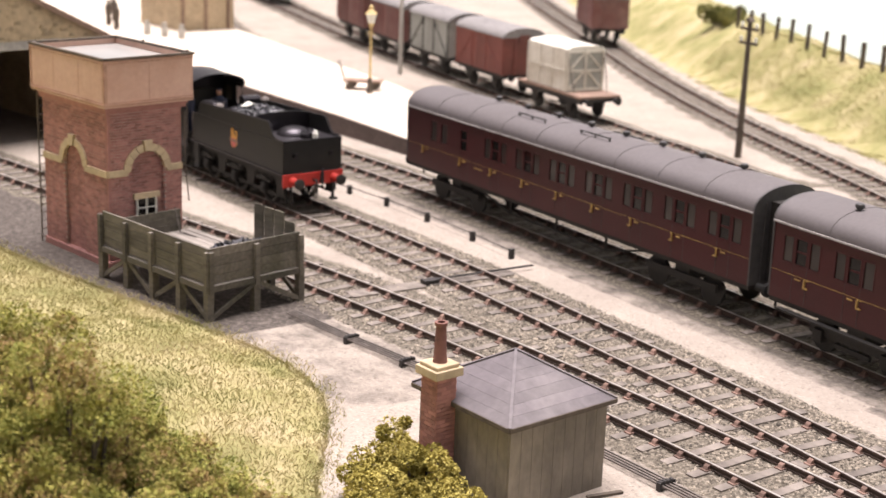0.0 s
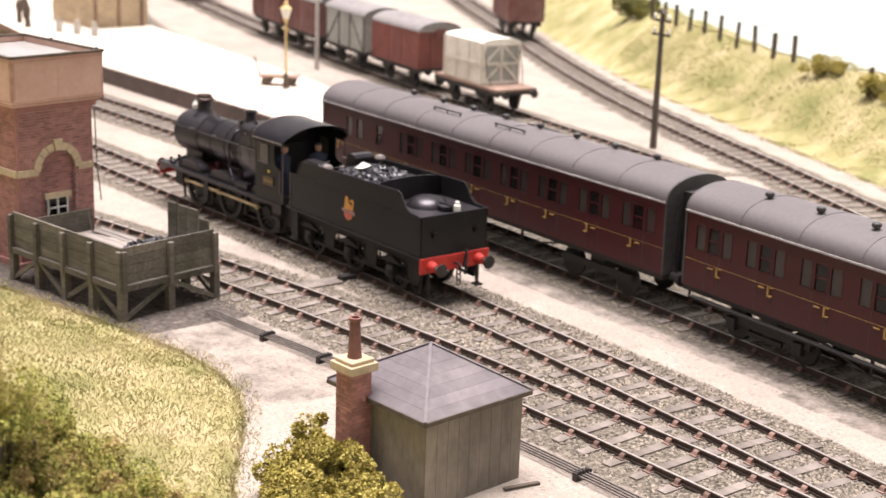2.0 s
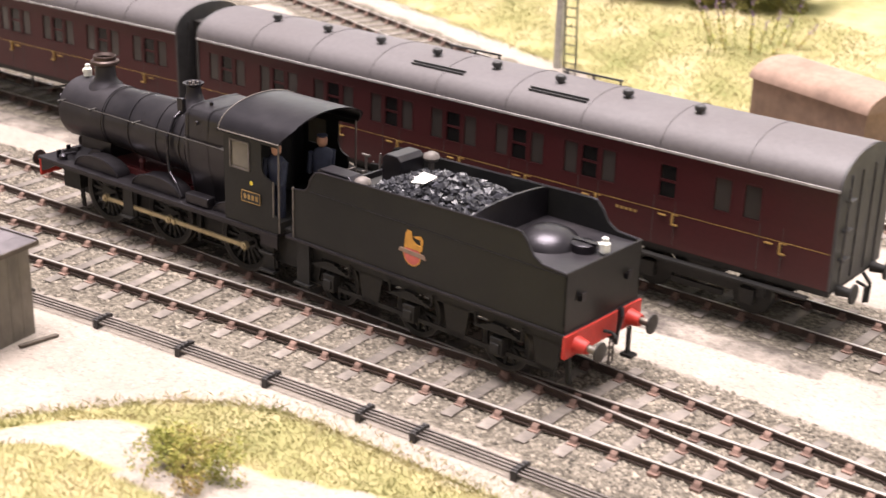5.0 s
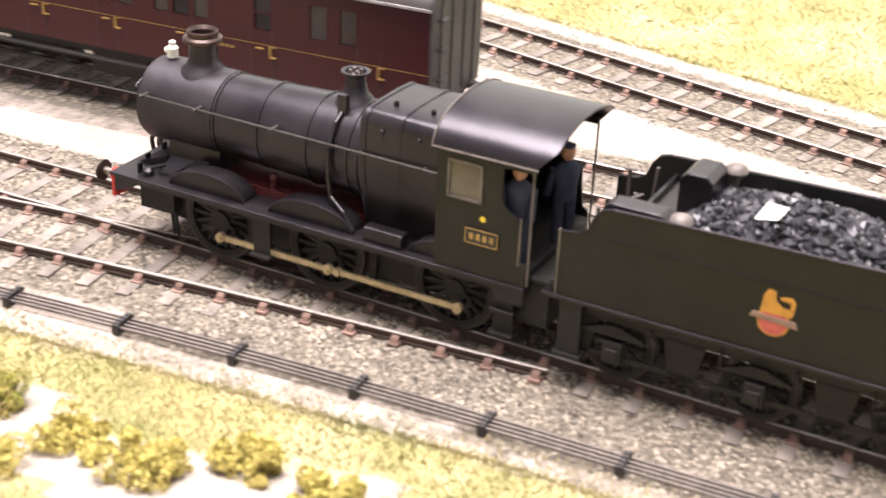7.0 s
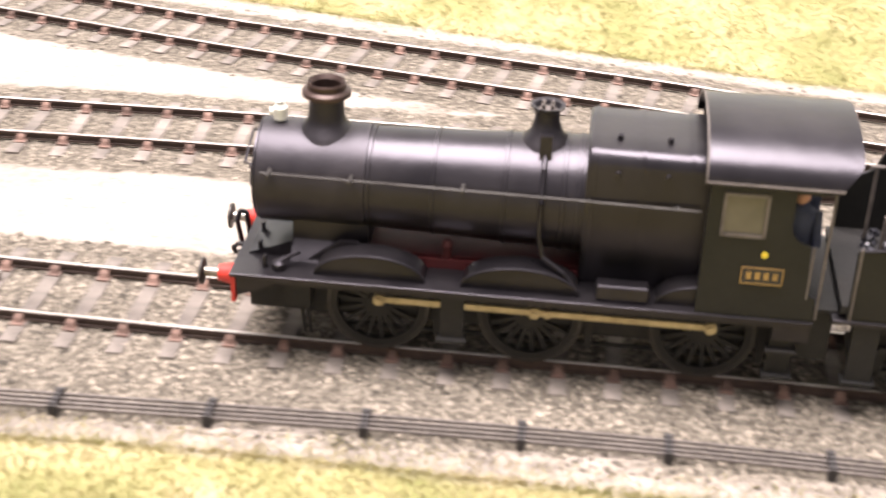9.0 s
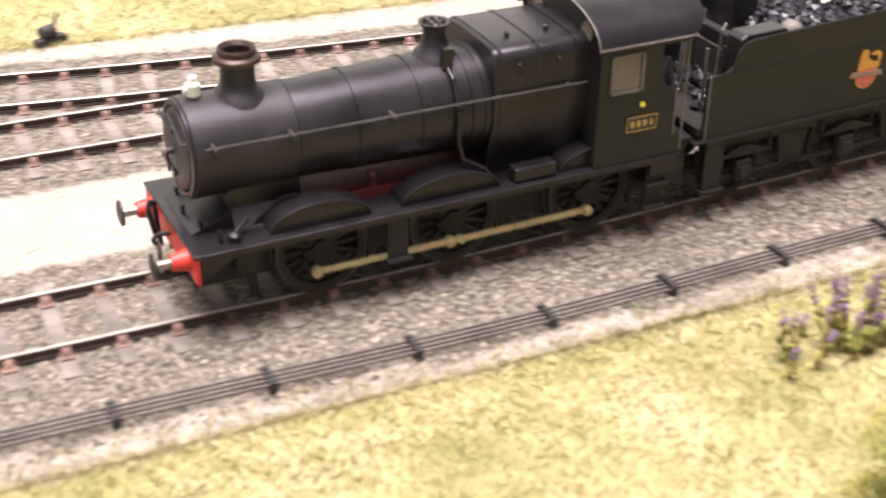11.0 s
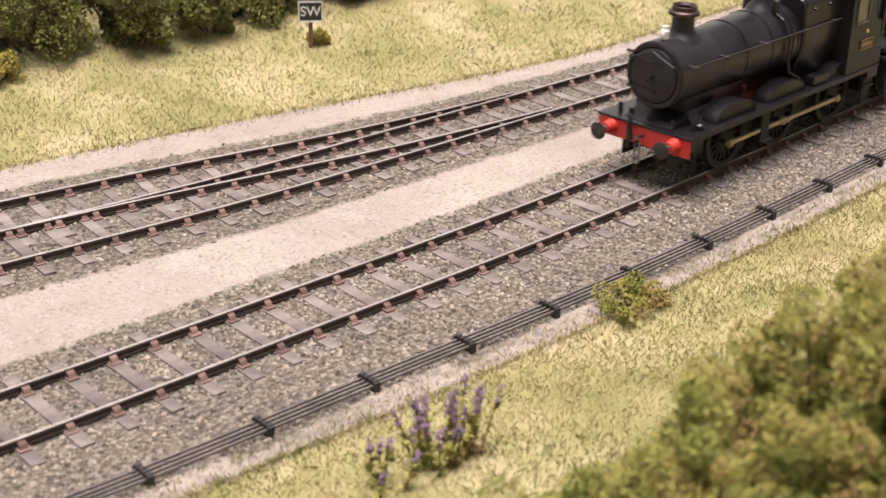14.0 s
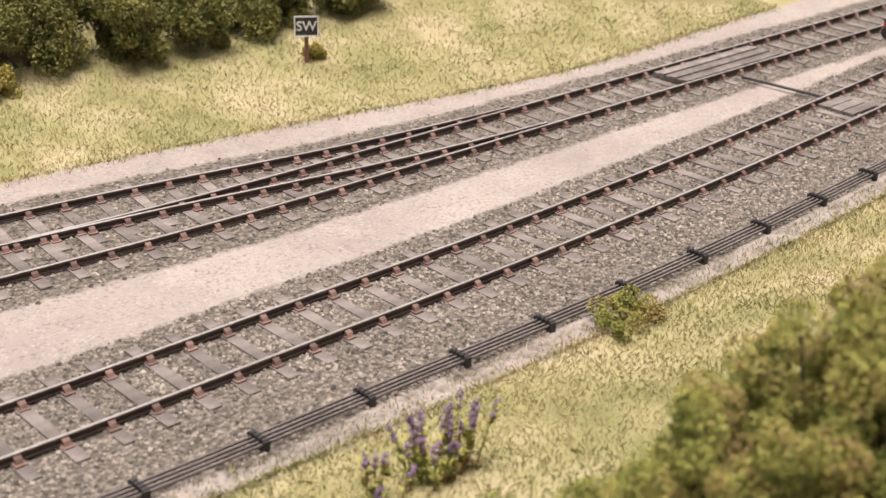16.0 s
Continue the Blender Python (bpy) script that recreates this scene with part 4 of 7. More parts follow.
    part("gold_bar", bars, GOLD, np_)
    part("yellow_disc", Mesh().lathe("y", [(-1.19, 0.045), (-1.178, 0.045)], 16, (3.05, 0, 2.2)), YELLOW, t, "small yellow route disc")
    part("drag_box", Mesh().box(3.5, 4.1, -0.95, 0.95, 0.55, 1.26).box(3.8, 4.4, -1.0, 1.0, 1.3, 1.36), GRIME, t)
    # steps and underworks
    for x, z0 in ((3.45, 0.35), (-0.95, 0.45)):
        for y in (-1.12, 1.08):
            st = Mesh().box(x - 0.16, x + 0.16, y, y + 0.04, z0, 1.2).box(x - 0.2, x + 0.2, y - 0.1, y + 0.1, z0, z0 + 0.04)
            if x > 0:
                st.box(x - 0.2, x + 0.2, y - 0.1, y + 0.1, 0.75, 0.79)
            part("step", st, GRIME, t)
    br = Mesh()
    for x in HUBS:
        for y in (-0.72, 0.66):
            br.plate([(x + 0.78, 0.25), (x + 0.86, 0.25), (x + 0.9, 0.9), (x + 0.8, 1.1), (x + 0.74, 0.75)], "y", y, y + 0.06)
            br.plank((x - 0.35, y, 0.98), (x + 0.35, y, 0.98), 0.06, 0.14)
    br.plank((-2.6, -0.5, 0.2), (3.2, -0.5, 0.2), 0.05, 0.05)
    for x in (-3.0, -2.92):
        br.pipe([(x, -0.72, 1.1), (x - 0.1, -0.72, 0.6), (x - 0.05, -0.72, 0.12)], 0.03, 6)
    br.box(-3.3, -2.95, -0.85, -0.6, 0.6, 1.15)
    part("brake_gear", br, GRIME, t)
    axle = Mesh()
    for x in HUBS:
        axle.rod((x, -0.6, WHEEL_R), (x, 0.6, WHEEL_R), 0.08)
    part("axle", axle, GRIME, t)
    wheels = []
    meshes = wheel_meshes(WHEEL_R, True)
    for x in HUBS:
        for y in (-0.74, 0.74):
            wheels.append((put_wheel("driving_wheel", meshes, 18, t, x, y, WHEEL_R), x, y))
    rods = []
    for y in (-1.08, 1.08):
        r = Mesh()
        z = 0.0
        for a, b in zip(HUBS, HUBS[1:]):
            r.plank((a, 0, 0), (b, 0, 0), 0.05, 0.085)
        for x in HUBS:
            r.lathe("y", [(-0.05, 0.085), (0.05, 0.085)], 14, (x, 0, 0))
            r.lathe("y", [(-0.09, 0.045), (0.07, 0.045)], 8, (x, 0, 0))
        r.lathe("y", [(-0.06, 0.06), (0.05, 0.06)], 10, (HUBS[1] + 0.18, 0, 0))
        rods.append((part("coupling_rod", r, RODSTEEL, t, "brassy steel coupling rod", smooth=40), y))
    return t, wheels, rods


def coal_lumps(x0, x1, y0, y1, base, crown, count, seed, size=(0.05, 0.15)):
    rng = random.Random(seed)
    m = Mesh()
    for _ in range(count):
        u, v = rng.random(), rng.random()
        x, y = x0 + (x1 - x0) * u, y0 + (y1 - y0) * v
        z = base + crown * (math.sin(math.pi * u) ** 0.5 * math.sin(math.pi * v) ** 0.5) * rng.uniform(0.8, 1.1)
        r = rng.uniform(*size)
        pts = []
        for d in ((1, 0, 0), (-1, 0, 0), (0, 1, 0), (0, -1, 0), (0, 0, 1), (0, 0, -1)):
            pts.append(Vector(d) * r * rng.uniform(0.6, 1.15))
        rot = Euler((rng.uniform(0, 6), rng.uniform(0, 6), rng.uniform(0, 6))).to_matrix()
        m.add([(rot @ p) + Vector((x, y, z)) for p in pts], [(0, 2, 4), (2, 1, 4), (1, 3, 4), (3, 0, 4), (2, 0, 5), (1, 2, 5), (3, 1, 5), (0, 3, 5)])
    return m


def build_tender():
    t = thing("tender", "black six-wheeled locomotive tender heaped with coal", "tender")
    o = 7.5
    X = lambda x: x - o
    part("footplate", Mesh().box(X(4.2), X(11.2), -1.2, 1.2, 1.27, 1.33), BLACK, t, bevel=0.012)
    side = [(4.38, 1.33), (4.38, 2.36), (4.72, 2.40), (4.84, 2.48), (4.92, 2.70), (5.04, 2.84), (5.2, 2.88), (10.02, 3.0), (10.15, 2.98), (10.28, 2.84), (10.42, 2.62), (10.62, 2.5), (11.17, 2.46), (11.17, 1.33)]
    for y in (-1.16, 1.12):
        s = part("tank_side", Mesh().plate([(X(x), z) for x, z in side], "y", y, y + 0.04), GREENBLACK, t)
        yy = y - 0.0 if y < 0 else y + 0.04
        part("beading", Mesh().pipe([(X(x), yy, z) for x, z in side[1:-1]], 0.020, 6), BLACK, s)
        part("side_step_line", Mesh().pipe([(X(4.9), yy, 2.42), (X(11.15), yy, 2.42)], 0.010, 5), BLACK, s)
    rear = part("tank_rear", Mesh().box(X(11.13), X(11.17), -1.16, 1.16, 1.33, 2.46), GREENBLACK, t)
    part("beading", Mesh().pipe([(X(11.15), -1.16, 2.46), (X(11.15), 1.16, 2.46)], 0.022, 6), BLACK, rear)
    for y in (-0.72, 0.72):
        part("lamp_bracket", Mesh().box(X(11.17), X(11.25), y - 0.07, y + 0.07, 1.86, 1.96).box(X(11.22), X(11.25), y - 0.07, y + 0.07, 1.9, 2.02), BLACK, rear)
    part("rear_deck", Mesh().box(X(8.95), X(11.13), -1.12, 1.12, 2.36, 2.41), SMOKE, t)
    bulk = [(-1.12, 2.4), (1.12, 2.4), (1.12, 2.95)] + [(1.12 * math.cos(a), 2.95 + 0.12 * math.sin(a)) for a in np.linspace(0.1, math.pi - 0.1, 9)] + [(-1.12, 2.95)]
    part("coal_bulkhead", Mesh().plate(bulk, "x", X(8.98), X(9.03)), BLACK, t)
    part("front_bulkhead", Mesh().box(X(5.3), X(5.36), -1.12, 1.12, 1.4, 2.62), BLACK, t)
    part("coal_floor", Mesh().box(X(5.3), X(9.0), -1.12, 1.12, 2.2, 2.5), GRIME, t)
    part("front_floor", Mesh().box(X(4.3), X(5.3), -1.12, 1.12, 1.4, 1.52), GRIME, t)
    part("dome", Mesh().lathe("z", [(2.41, 0.62), (2.46, 0.6), (2.58, 0.5), (2.66, 0.36), (2.70, 0.2), (2.71, 0.02)], 36, (X(9.9), 0, 0)), BLACK, t, "smooth black water dome", smooth=60)
    part("filler_cap", Mesh().lathe("z", [(2.41, 0.24), (2.56, 0.24), (2.58, 0.2)], 24, (X(10.62), 0.1, 0)).box(X(10.4), X(10.9), 0.05, 0.15, 2.57, 2.61), BLACK, t, smooth=40)
    lamp_part(t, X(11.0), 0.2, 2.46)
    boxes = Mesh().plate([(X(5.7), 2.5), (X(6.2), 2.5), (X(6.2), 3.05), (X(6.1), 3.14), (X(5.8), 3.14), (X(5.7), 3.05)], "y", 0.05, 0.75)
    part("tool_locker", boxes, BLACK, t, bevel=0.02)
    low = Mesh().plate([(X(5.0), 2.3), (X(5.95), 2.3), (X(5.95), 2.86), (X(5.85), 2.93), (X(5.1), 2.93), (X(5.0), 2.86)], "y", -1.08, -0.72)
    part("side_locker", low, BLACK, t, bevel=0.02)
    part("coal_door", Mesh().box(X(5.24), X(5.3), -0.4, 0.4, 1.6, 2.4).box(X(5.2), X(5.24), -0.46, -0.4, 1.55, 2.5).box(X(5.2), X(5.24), 0.4, 0.46, 1.55, 2.5), GRIME, t)
    rods = Mesh().pipe([(X(5.1), -0.4, 1.5), (X(5.15), -0.4, 2.75), (X(5.3), -0.3, 2.82)], 0.02, 6).pipe([(X(4.95), 0.25, 1.5), (X(5.0), 0.25, 2.55)], 0.03, 6).pipe([(X(5.1), 0.55, 1.5), (X(5.2), 0.55, 2.9)], 0.025, 6)
    part("control_rod", rods, RODDING, t)
    for x, y, z in ((6.1, -0.92, 2.74), (6.3, 0.86, 2.90)):
        m = Mesh().lathe("z", [(z, 0.03), (z + 0.03, 0.13), (z + 0.1, 0.175), (z + 0.17, 0.15), (z + 0.21, 0.08), (z + 0.22, 0.01)], 18, (X(x), y, 0))
        m.rod((X(x), y, 2.3), (X(x), y, z + 0.02), 0.06)
        part("vent_dome", m, RODDING, t, smooth=50)
    part("coal_heap", coal_lumps(X(6.0), X(8.95), -1.04, 1.04, 2.55, 0.42, 1500, 3, (0.03, 0.11)), COAL, t, "glossy black coal", kind="stuff")
    fr = coal_lumps(X(4.7), X(5.7), -0.7, 0.9, 1.5, 0.4, 120, 4, (0.05, 0.12))
    part("loose_coal", fr, COAL, t, kind="stuff")
    # one coal lump coloured white, a bright glint put into the colour
    pale = Mesh().add([(X(7.0), -0.55, 2.98), (X(7.32), -0.5, 3.02), (X(7.38), -0.2, 3.1), (X(7.1), -0.3, 3.16), (X(7.15), -0.42, 2.9)], [(0, 1, 2, 3), (0, 4, 1), (1, 4, 2), (2, 4, 3), (3, 4, 0)])
    part("painted_glint", pale, WHITE, t, "lump of coal coloured white as a bright glint")
    hand = Mesh().pipe([(X(4.75), 0.6, 1.5), (X(4.75), 0.6, 2.75)], 0.03).pipe([(X(4.65), 0.6, 2.75), (X(4.85), 0.6, 2.75)], 0.03).pipe([(X(4.75), -0.6, 1.5), (X(4.75), -0.6, 2.6)], 0.03)
    part("brake_handle", hand, RODDING, t)
    rails = Mesh()
    for y in (-1.17, 1.17):
        rails.pipe([(X(4.42), y, 1.33), (X(4.42), y, 2.4)], 0.02, 6)
    part("handrail", rails, RODDING, t)
    beam = part("buffer_beam", Mesh().box(X(11.17), X(11.24), -1.2, 1.2, 0.87, 1.31), RED, t, "red tender buffer beam", bevel=0.01)
    for y in (-0.83, 0.83):
        buffer_parts(beam, X(11.24), y, 1.06, 1)
    hook_and_chain(beam, X(11.24), 1.05, 1)
    # outside frames with springs and axleboxes
    for y in (-1.0, 0.96):
        m = Mesh().plank((X(4.5), y + 0.02, 1.14), (X(11.15), y + 0.02, 1.14), 0.04, 0.26)
        for a in (4.75, 6.4, 8.6, 10.7):
            m.plate([(X(a - 0.32), 1.05), (X(a + 0.32), 1.05), (X(a + 0.2), 0.42), (X(a - 0.2), 0.42)], "y", y, y + 0.04)
        m.plank((X(4.6), y + 0.02, 0.46), (X(10.9), y + 0.02, 0.46), 0.04, 0.09)
        f = part("outside_frame", m, GRIME, t)
        for ax in AXLES:
            bx = Mesh().box(ax - 0.15, ax + 0.15, y - 0.12, y + 0.08, 0.40, 0.76).box(ax - 0.1, ax + 0.1, y - 0.16, y - 0.1, 0.46, 0.66)
            part("axlebox", bx, GRIME, f, bevel=0.02)
            sp = Mesh()
            for k in range(5):
                sp.plank((ax - 0.55 + k * 0.1, y - 0.05, 0.86 + k * 0.035), (ax + 0.55 - k * 0.1, y - 0.05, 0.86 + k * 0.035), 0.09, 0.032)
            sp.rod((ax - 0.52, y - 0.05, 0.85), (ax - 0.55, y - 0.05, 1.1), 0.025).rod((ax + 0.52, y - 0.05, 0.85), (ax + 0.55, y - 0.05, 1.1), 0.025)
            part("leaf_spring", sp, GRIME, f)
        part("step", Mesh().box(X(4.5), X(4.85), y - 0.16, y - 0.12, 0.35, 1.27).box(X(4.46), X(4.9), y - 0.22, y, 0.35, 0.4), GRIME, t)
    for x in (10.6, 10.95):
        part("brake_hanger", Mesh().plank((X(x), -0.75, 1.2), (X(x) + 0.1, -0.75, 0.2), 0.06, 0.1), GRIME, t)
    part("scoop", Mesh().plank((X(11.3), 0.75, 0.9), (X(11.3), 0.75, 0.35), 0.05, 0.1).box(X(11.2), X(11.45), 0.65, 0.85, 0.32, 0.38), GRIME, t)
    meshes = wheel_meshes(TENDER_R, False)
    wheels = []
    ax_m = Mesh()
    for x in AXLES:
        ax_m.rod((x, -0.95, TENDER_R), (x, 0.95, TENDER_R), 0.07)
        for y in (-0.74, 0.74):
            wheels.append((put_wheel("wheel", meshes, 12, t, x, y, TENDER_R), x, y))
    part("axle", ax_m, GRIME, t)
    # emblem: plain shapes in its colours
    ex, ez = X(7.62), 1.86
    e = Mesh().plate([(ex - 0.2, ez + 0.1), (ex + 0.24, ez + 0.1), (ex + 0.26, ez + 0.2), (ex + 0.1, ez + 0.22), (ex + 0.0, ez + 0.3), (ex - 0.02, ez + 0.44), (ex - 0.12, ez + 0.45), (ex - 0.17, ez + 0.36)], "y", -1.172, -1.16)
    e.plate([(ex + 0.04, ez + 0.36), (ex + 0.2, ez + 0.4), (ex + 0.27, ez + 0.34), (ex + 0.26, ez + 0.22), (ex + 0.21, ez + 0.22), (ex + 0.21, ez + 0.32), (ex + 0.08, ez + 0.33)], "y", -1.172, -1.16)
    em = part("emblem", e, ORANGE, t, "orange and red painted emblem")
    part("ring", Mesh().lathe("y", [(-1.170, 0.2), (-1.16, 0.2)], 24, (ex, 0, ez - 0.02)), PINK, em)
    part("ring_edge", Mesh().lathe("y", [(-1.166, 0.225), (-1.16, 0.225)], 24, (ex, 0, ez - 0.02)), ORANGE, em)
    part("scroll", Mesh().plate([(ex - 0.34, ez - 0.01), (ex - 0.3, ez + 0.07), (ex + 0.3, ez + 0.05), (ex + 0.34, ez - 0.05), (ex + 0.26, ez - 0.04), (ex - 0.26, ez - 0.01)], "y", -1.180, -1.16), TANWOOD, em)
    return t, wheels


loco, loco_wheels, loco_rods = build_locomotive()
tender, tender_wheels = build_tender()


def figure(name, label, x, y, z, turn, hat):
    """A small painted figure, one plain shape; x, y, z in the locomotive's space."""
    m = Mesh()
    c, s = math.cos(radians(turn)), math.sin(radians(turn))
    R = lambda u, v, w: (x + c * u - s * v, y + s * u + c * v, z + w)
    for v in (-0.11, 0.11):
        m.rod(R(0, v, 0), R(0, v, 0.75), 0.085, 8, 0.10)
        m.rod(R(0.02, v * 2.1, 1.22), R(0.14, v * 2.2, 0.75), 0.065, 8)
    rings = []
    for w, a, b in ((0.7, 0.13, 0.2), (0.95, 0.13, 0.2), (1.2, 0.14, 0.24), (1.3, 0.08, 0.14), (1.33, 0.05, 0.05)):
        rings.append([R(a * math.cos(q), b * math.sin(q), w) for q in np.linspace(0, 2 * math.pi, 12, endpoint=False)])
    m.rings(rings)
    head = []
    for w, r in ((1.32, 0.05), (1.38, 0.1), (1.47, 0.115), (1.54, 0.10), (1.58, 0.12), (1.6, 0.05)):
        head.append([R(r * math.cos(q), r * math.sin(q), w) for q in np.linspace(0, 2 * math.pi, 10, endpoint=False)])
    m.rings(head)
    ob = part(name, m, BLUECLOTH, smooth=60)
    ob.data.materials.append(SKIN)
    for p in ob.data.polygons:
        h = p.center.z / K - z
        p.material_index = 1 if 1.33 < h < 1.55 else 0
    return tagged(ob, label, "model figure")


driver = figure("model_figure", "small painted doll in blue overalls at the cab opening", 3.45, -0.85, 1.5, -80, 0)
fireman = figure("model_figure", "small painted doll in dark blue on the cab floor", 3.75, 0.2, 1.5, 150, 0)


# ---- coaches ----
def bogie(parent, x):
    b = part("bogie", Mesh().box(x - 1.5, x + 1.5, -0.98, -0.90, 0.5, 0.72).box(x - 1.5, x + 1.5, 0.90, 0.98, 0.5, 0.72).box(x - 0.3, x + 0.3, -0.9, 0.9, 0.55, 0.95).plank((x - 0.6, -0.97, 0.38), (x + 0.6, -0.97, 0.38), 0.08, 0.12), GRIME, parent)
    for dx in (-1.15, 1.15):
        part("axlebox", Mesh().box(x + dx - 0.16, x + dx + 0.16, -1.08, -0.9, 0.32, 0.66), GRIME, b, bevel=0.02)
        for y in (-0.72, 0.72):
            part("wheel", Mesh().lathe("y", [(y - 0.06, 0.44), (y + 0.06, 0.46)], 24, (x + dx, 0, 0.46)), GRIME, b, smooth=40)


def build_coach(first):
    t = thing("coach", "maroon suburban railway coach with gold lining and grey roof", "railway coach", group="coaches in the siding")
    L, w = 17.6, 1.2
    floor = part("underframe", Mesh().box(0, L, -1.1, 1.1, 1.02, 1.18).box(0, L, -1.16, -1.08, 0.98, 1.16).box(0, L, 1.08, 1.16, 0.98, 1.16), GRIME, t)
    wins = []
    for k in range(7):
        c = 1.05 + 1.83 * k
        wins += [(c - 0.64, c - 0.31, "q"), (c - 0.19, c + 0.19, "d"), (c + 0.31, c + 0.64, "q")]
    wins += [(13.75, 14.12, "d"), (15.0, 15.36, "q"), (15.66, 16.02, "q")]
    z0, z1, zl, zh = 1.12, 3.18, 2.18, 2.86
    for s in (-1, 1):
        ya, yb = (s * w, s * (w - 0.05))
        y0, y1 = min(ya, yb), max(ya, yb)
        m = Mesh().box(0, L, y0, y1, z0, zl).box(0, L, y0, y1, zh, z1)
        edges = [0.0]
        for a, b, _ in wins:
            edges += [a, b]
        edges.append(L)
        for a, b in zip(edges[::2], edges[1::2]):
            m.box(a, b, y0, y1, zl, zh)
        sd = part("body_side", m, MAROON, t)
        for a, b, kind in wins:
            yg = s * (w - 0.045)
            g = part("window", Mesh().box(a - 0.01, b + 0.01, min(yg, yg + 0.015 * s), max(yg, yg + 0.015 * s), zl - 0.01, zh + 0.01), DARKGLASS if kind == "d" else SIDEGLASS, sd, "dark glazed compartment window")
            fr = Mesh()
            yo = s * (w + 0.006)
            ya2, yb2 = min(yo, s * (w - 0.02)), max(yo, s * (w - 0.02))
            for q in ((a - 0.03, a, zl - 0.03, zh + 0.03), (b, b + 0.03, zl - 0.03, zh + 0.03), (a, b, zh, zh + 0.03), (a, b, zl - 0.03, zl)):
                fr.box(q[0], q[1], ya2, yb2, q[2], q[3])
            part("frame", fr, MAROON, g)
            if kind == "d":
                part("drop_light", Mesh().box(a + 0.005, b - 0.005, min(yg, yg + 0.03 * s), max(yg, yg + 0.03 * s), zl + 0.32, zl + 0.37), MAROON, g)
        yo = s * (w + 0.004)
        yy0, yy1 = min(yo, s * w), max(yo, s * w)
        part("gold_line", Mesh().box(0.05, L - 0.05, yy0, yy1, 1.867, 1.879), GOLD, sd, "thin gold waist line")
        for c in [1.05 + 1.83 * k for k in range(7)] + [13.9, 16.3]:
            h = Mesh().box(c + 0.2, c + 0.24, min(yo, s * (w + 0.05)), max(yo, s * (w + 0.05)), 1.62, 1.86).box(c + 0.24, c + 0.34, min(yo, s * (w + 0.05)), max(yo, s * (w + 0.05)), 1.62, 1.65)
            h.box(c + 0.24, c + 0.34, yy0, yy1, 1.83, 1.86).box(c - 0.12, c + 0.06, min(yo, s * (w + 0.04)), max(yo, s * (w + 0.04)), 1.78, 1.81)
            part("door_handle", h, GOLD, sd, "brass door handle")
            gr = Mesh()
            for dx in (-0.25, 0.25):
                gr.box(c + dx - 0.006, c + dx + 0.006, min(yo, s * (w - 0.01)), max(yo, s * (w - 0.01)), 1.16, 2.16)
            part("door_seam", gr, ENDBLACK, sd)
        mk = Mesh()
        for k in range(5):
            mk.box(12.75 + 0.11 * k, 12.82 + 0.11 * k, yy0, yy1, 1.68, 1.74)
        part("gold_bar", mk, GOLD, sd)
    # a dark sheet added down the middle, so that the windows have depth
    part("dark_inner_sheet", Mesh().box(0.1, L - 0.1, -0.04, 0.04, 1.2, 3.1), GRIME, t)
    prof = [(1.235, 3.14)] + [(1.235 * math.cos(a), 3.16 + 0.66 * math.sin(a) ** 0.85) for a in np.linspace(0.04, math.pi - 0.04, 25)] + [(-1.235, 3.14)]
    rf = Mesh().rings([[(x, y, z) for y, z in prof] for x in np.linspace(-0.02, L + 0.02, 12)])
    roof = part("roof", rf, ROOF, t, smooth=40)
    gut = Mesh().box(0, L, -1.265, -1.235, 3.14, 3.19).box(0, L, 1.235, 1.265, 3.14, 3.19)
    part("gutter", gut, GUTTER, roof, "pale worn gutter edge")
    for k in range(1, 9):
        x = k * L / 9
        rib = Mesh().rings([[(x - 0.02, y * 1.008, z + 0.012) for y, z in prof], [(x + 0.02, y * 1.008, z + 0.012) for y, z in prof]])
        part("roof_rib", rib, ROOF, roof, smooth=40)
    for k in range(8):
        x = 2.0 + 1.72 * k
        v = Mesh().lathe("z", [(3.72, 0.05), (3.84, 0.05), (3.85, 0.10), (3.90, 0.125), (3.96, 0.11), (3.99, 0.05)], 16, (x, -0.30, 0))
        part("roof_vent", v, ENDBLACK, roof, smooth=40)
    for x in (7.6, 10.9):
        st = Mesh().box(x - 0.75, x + 0.75, -0.88, -0.84, 3.66, 3.70).box(x - 0.75, x + 0.75, -0.80, -0.76, 3.70, 3.74)
        st.box(x - 0.75, x + 0.75, 0.55, 0.59, 3.84, 3.88)
        for q in (-0.7, 0.0, 0.7):
            st.box(x + q - 0.02, x + q + 0.02, 0.55, 0.59, 3.72, 3.85).box(x + q - 0.02, x + q + 0.02, -0.88, -0.76, 3.6, 3.67)
        part("roof_lamp_pipe", st, ENDBLACK, roof)
    prof_end = [(-1.2, 1.12), (1.2, 1.12)] + prof[1:-1]
    for x0, x1 in ((-0.03, 0.03), (L - 0.03, L + 0.03)):
        e = part("end_panel", Mesh().plate(prof_end, "x", x0, x1), ENDBLACK, t, "dark grey coach end")
        sx = -1 if x0 < 0 else 1
        xs_ = x0 if sx < 0 else x1
        d = Mesh()
        for y in (-0.8, -0.3, 0.3, 0.8):
            d.box(min(xs_, xs_ + sx * 0.03), max(xs_, xs_ + sx * 0.03), y - 0.02, y + 0.02, 1.2, 3.4)
        d.pipe([(xs_ + sx * 0.08, -1.0, 1.3), (xs_ + sx * 0.08, -1.0, 3.2)], 0.025, 6)
        for z in (1.7, 2.3, 2.9):
            d.box(min(xs_, xs_ + sx * 0.12), max(xs_, xs_ + sx * 0.12), -0.98, -0.7, z, z + 0.04)
        part("end_fittings", d, ENDBLACK, e)
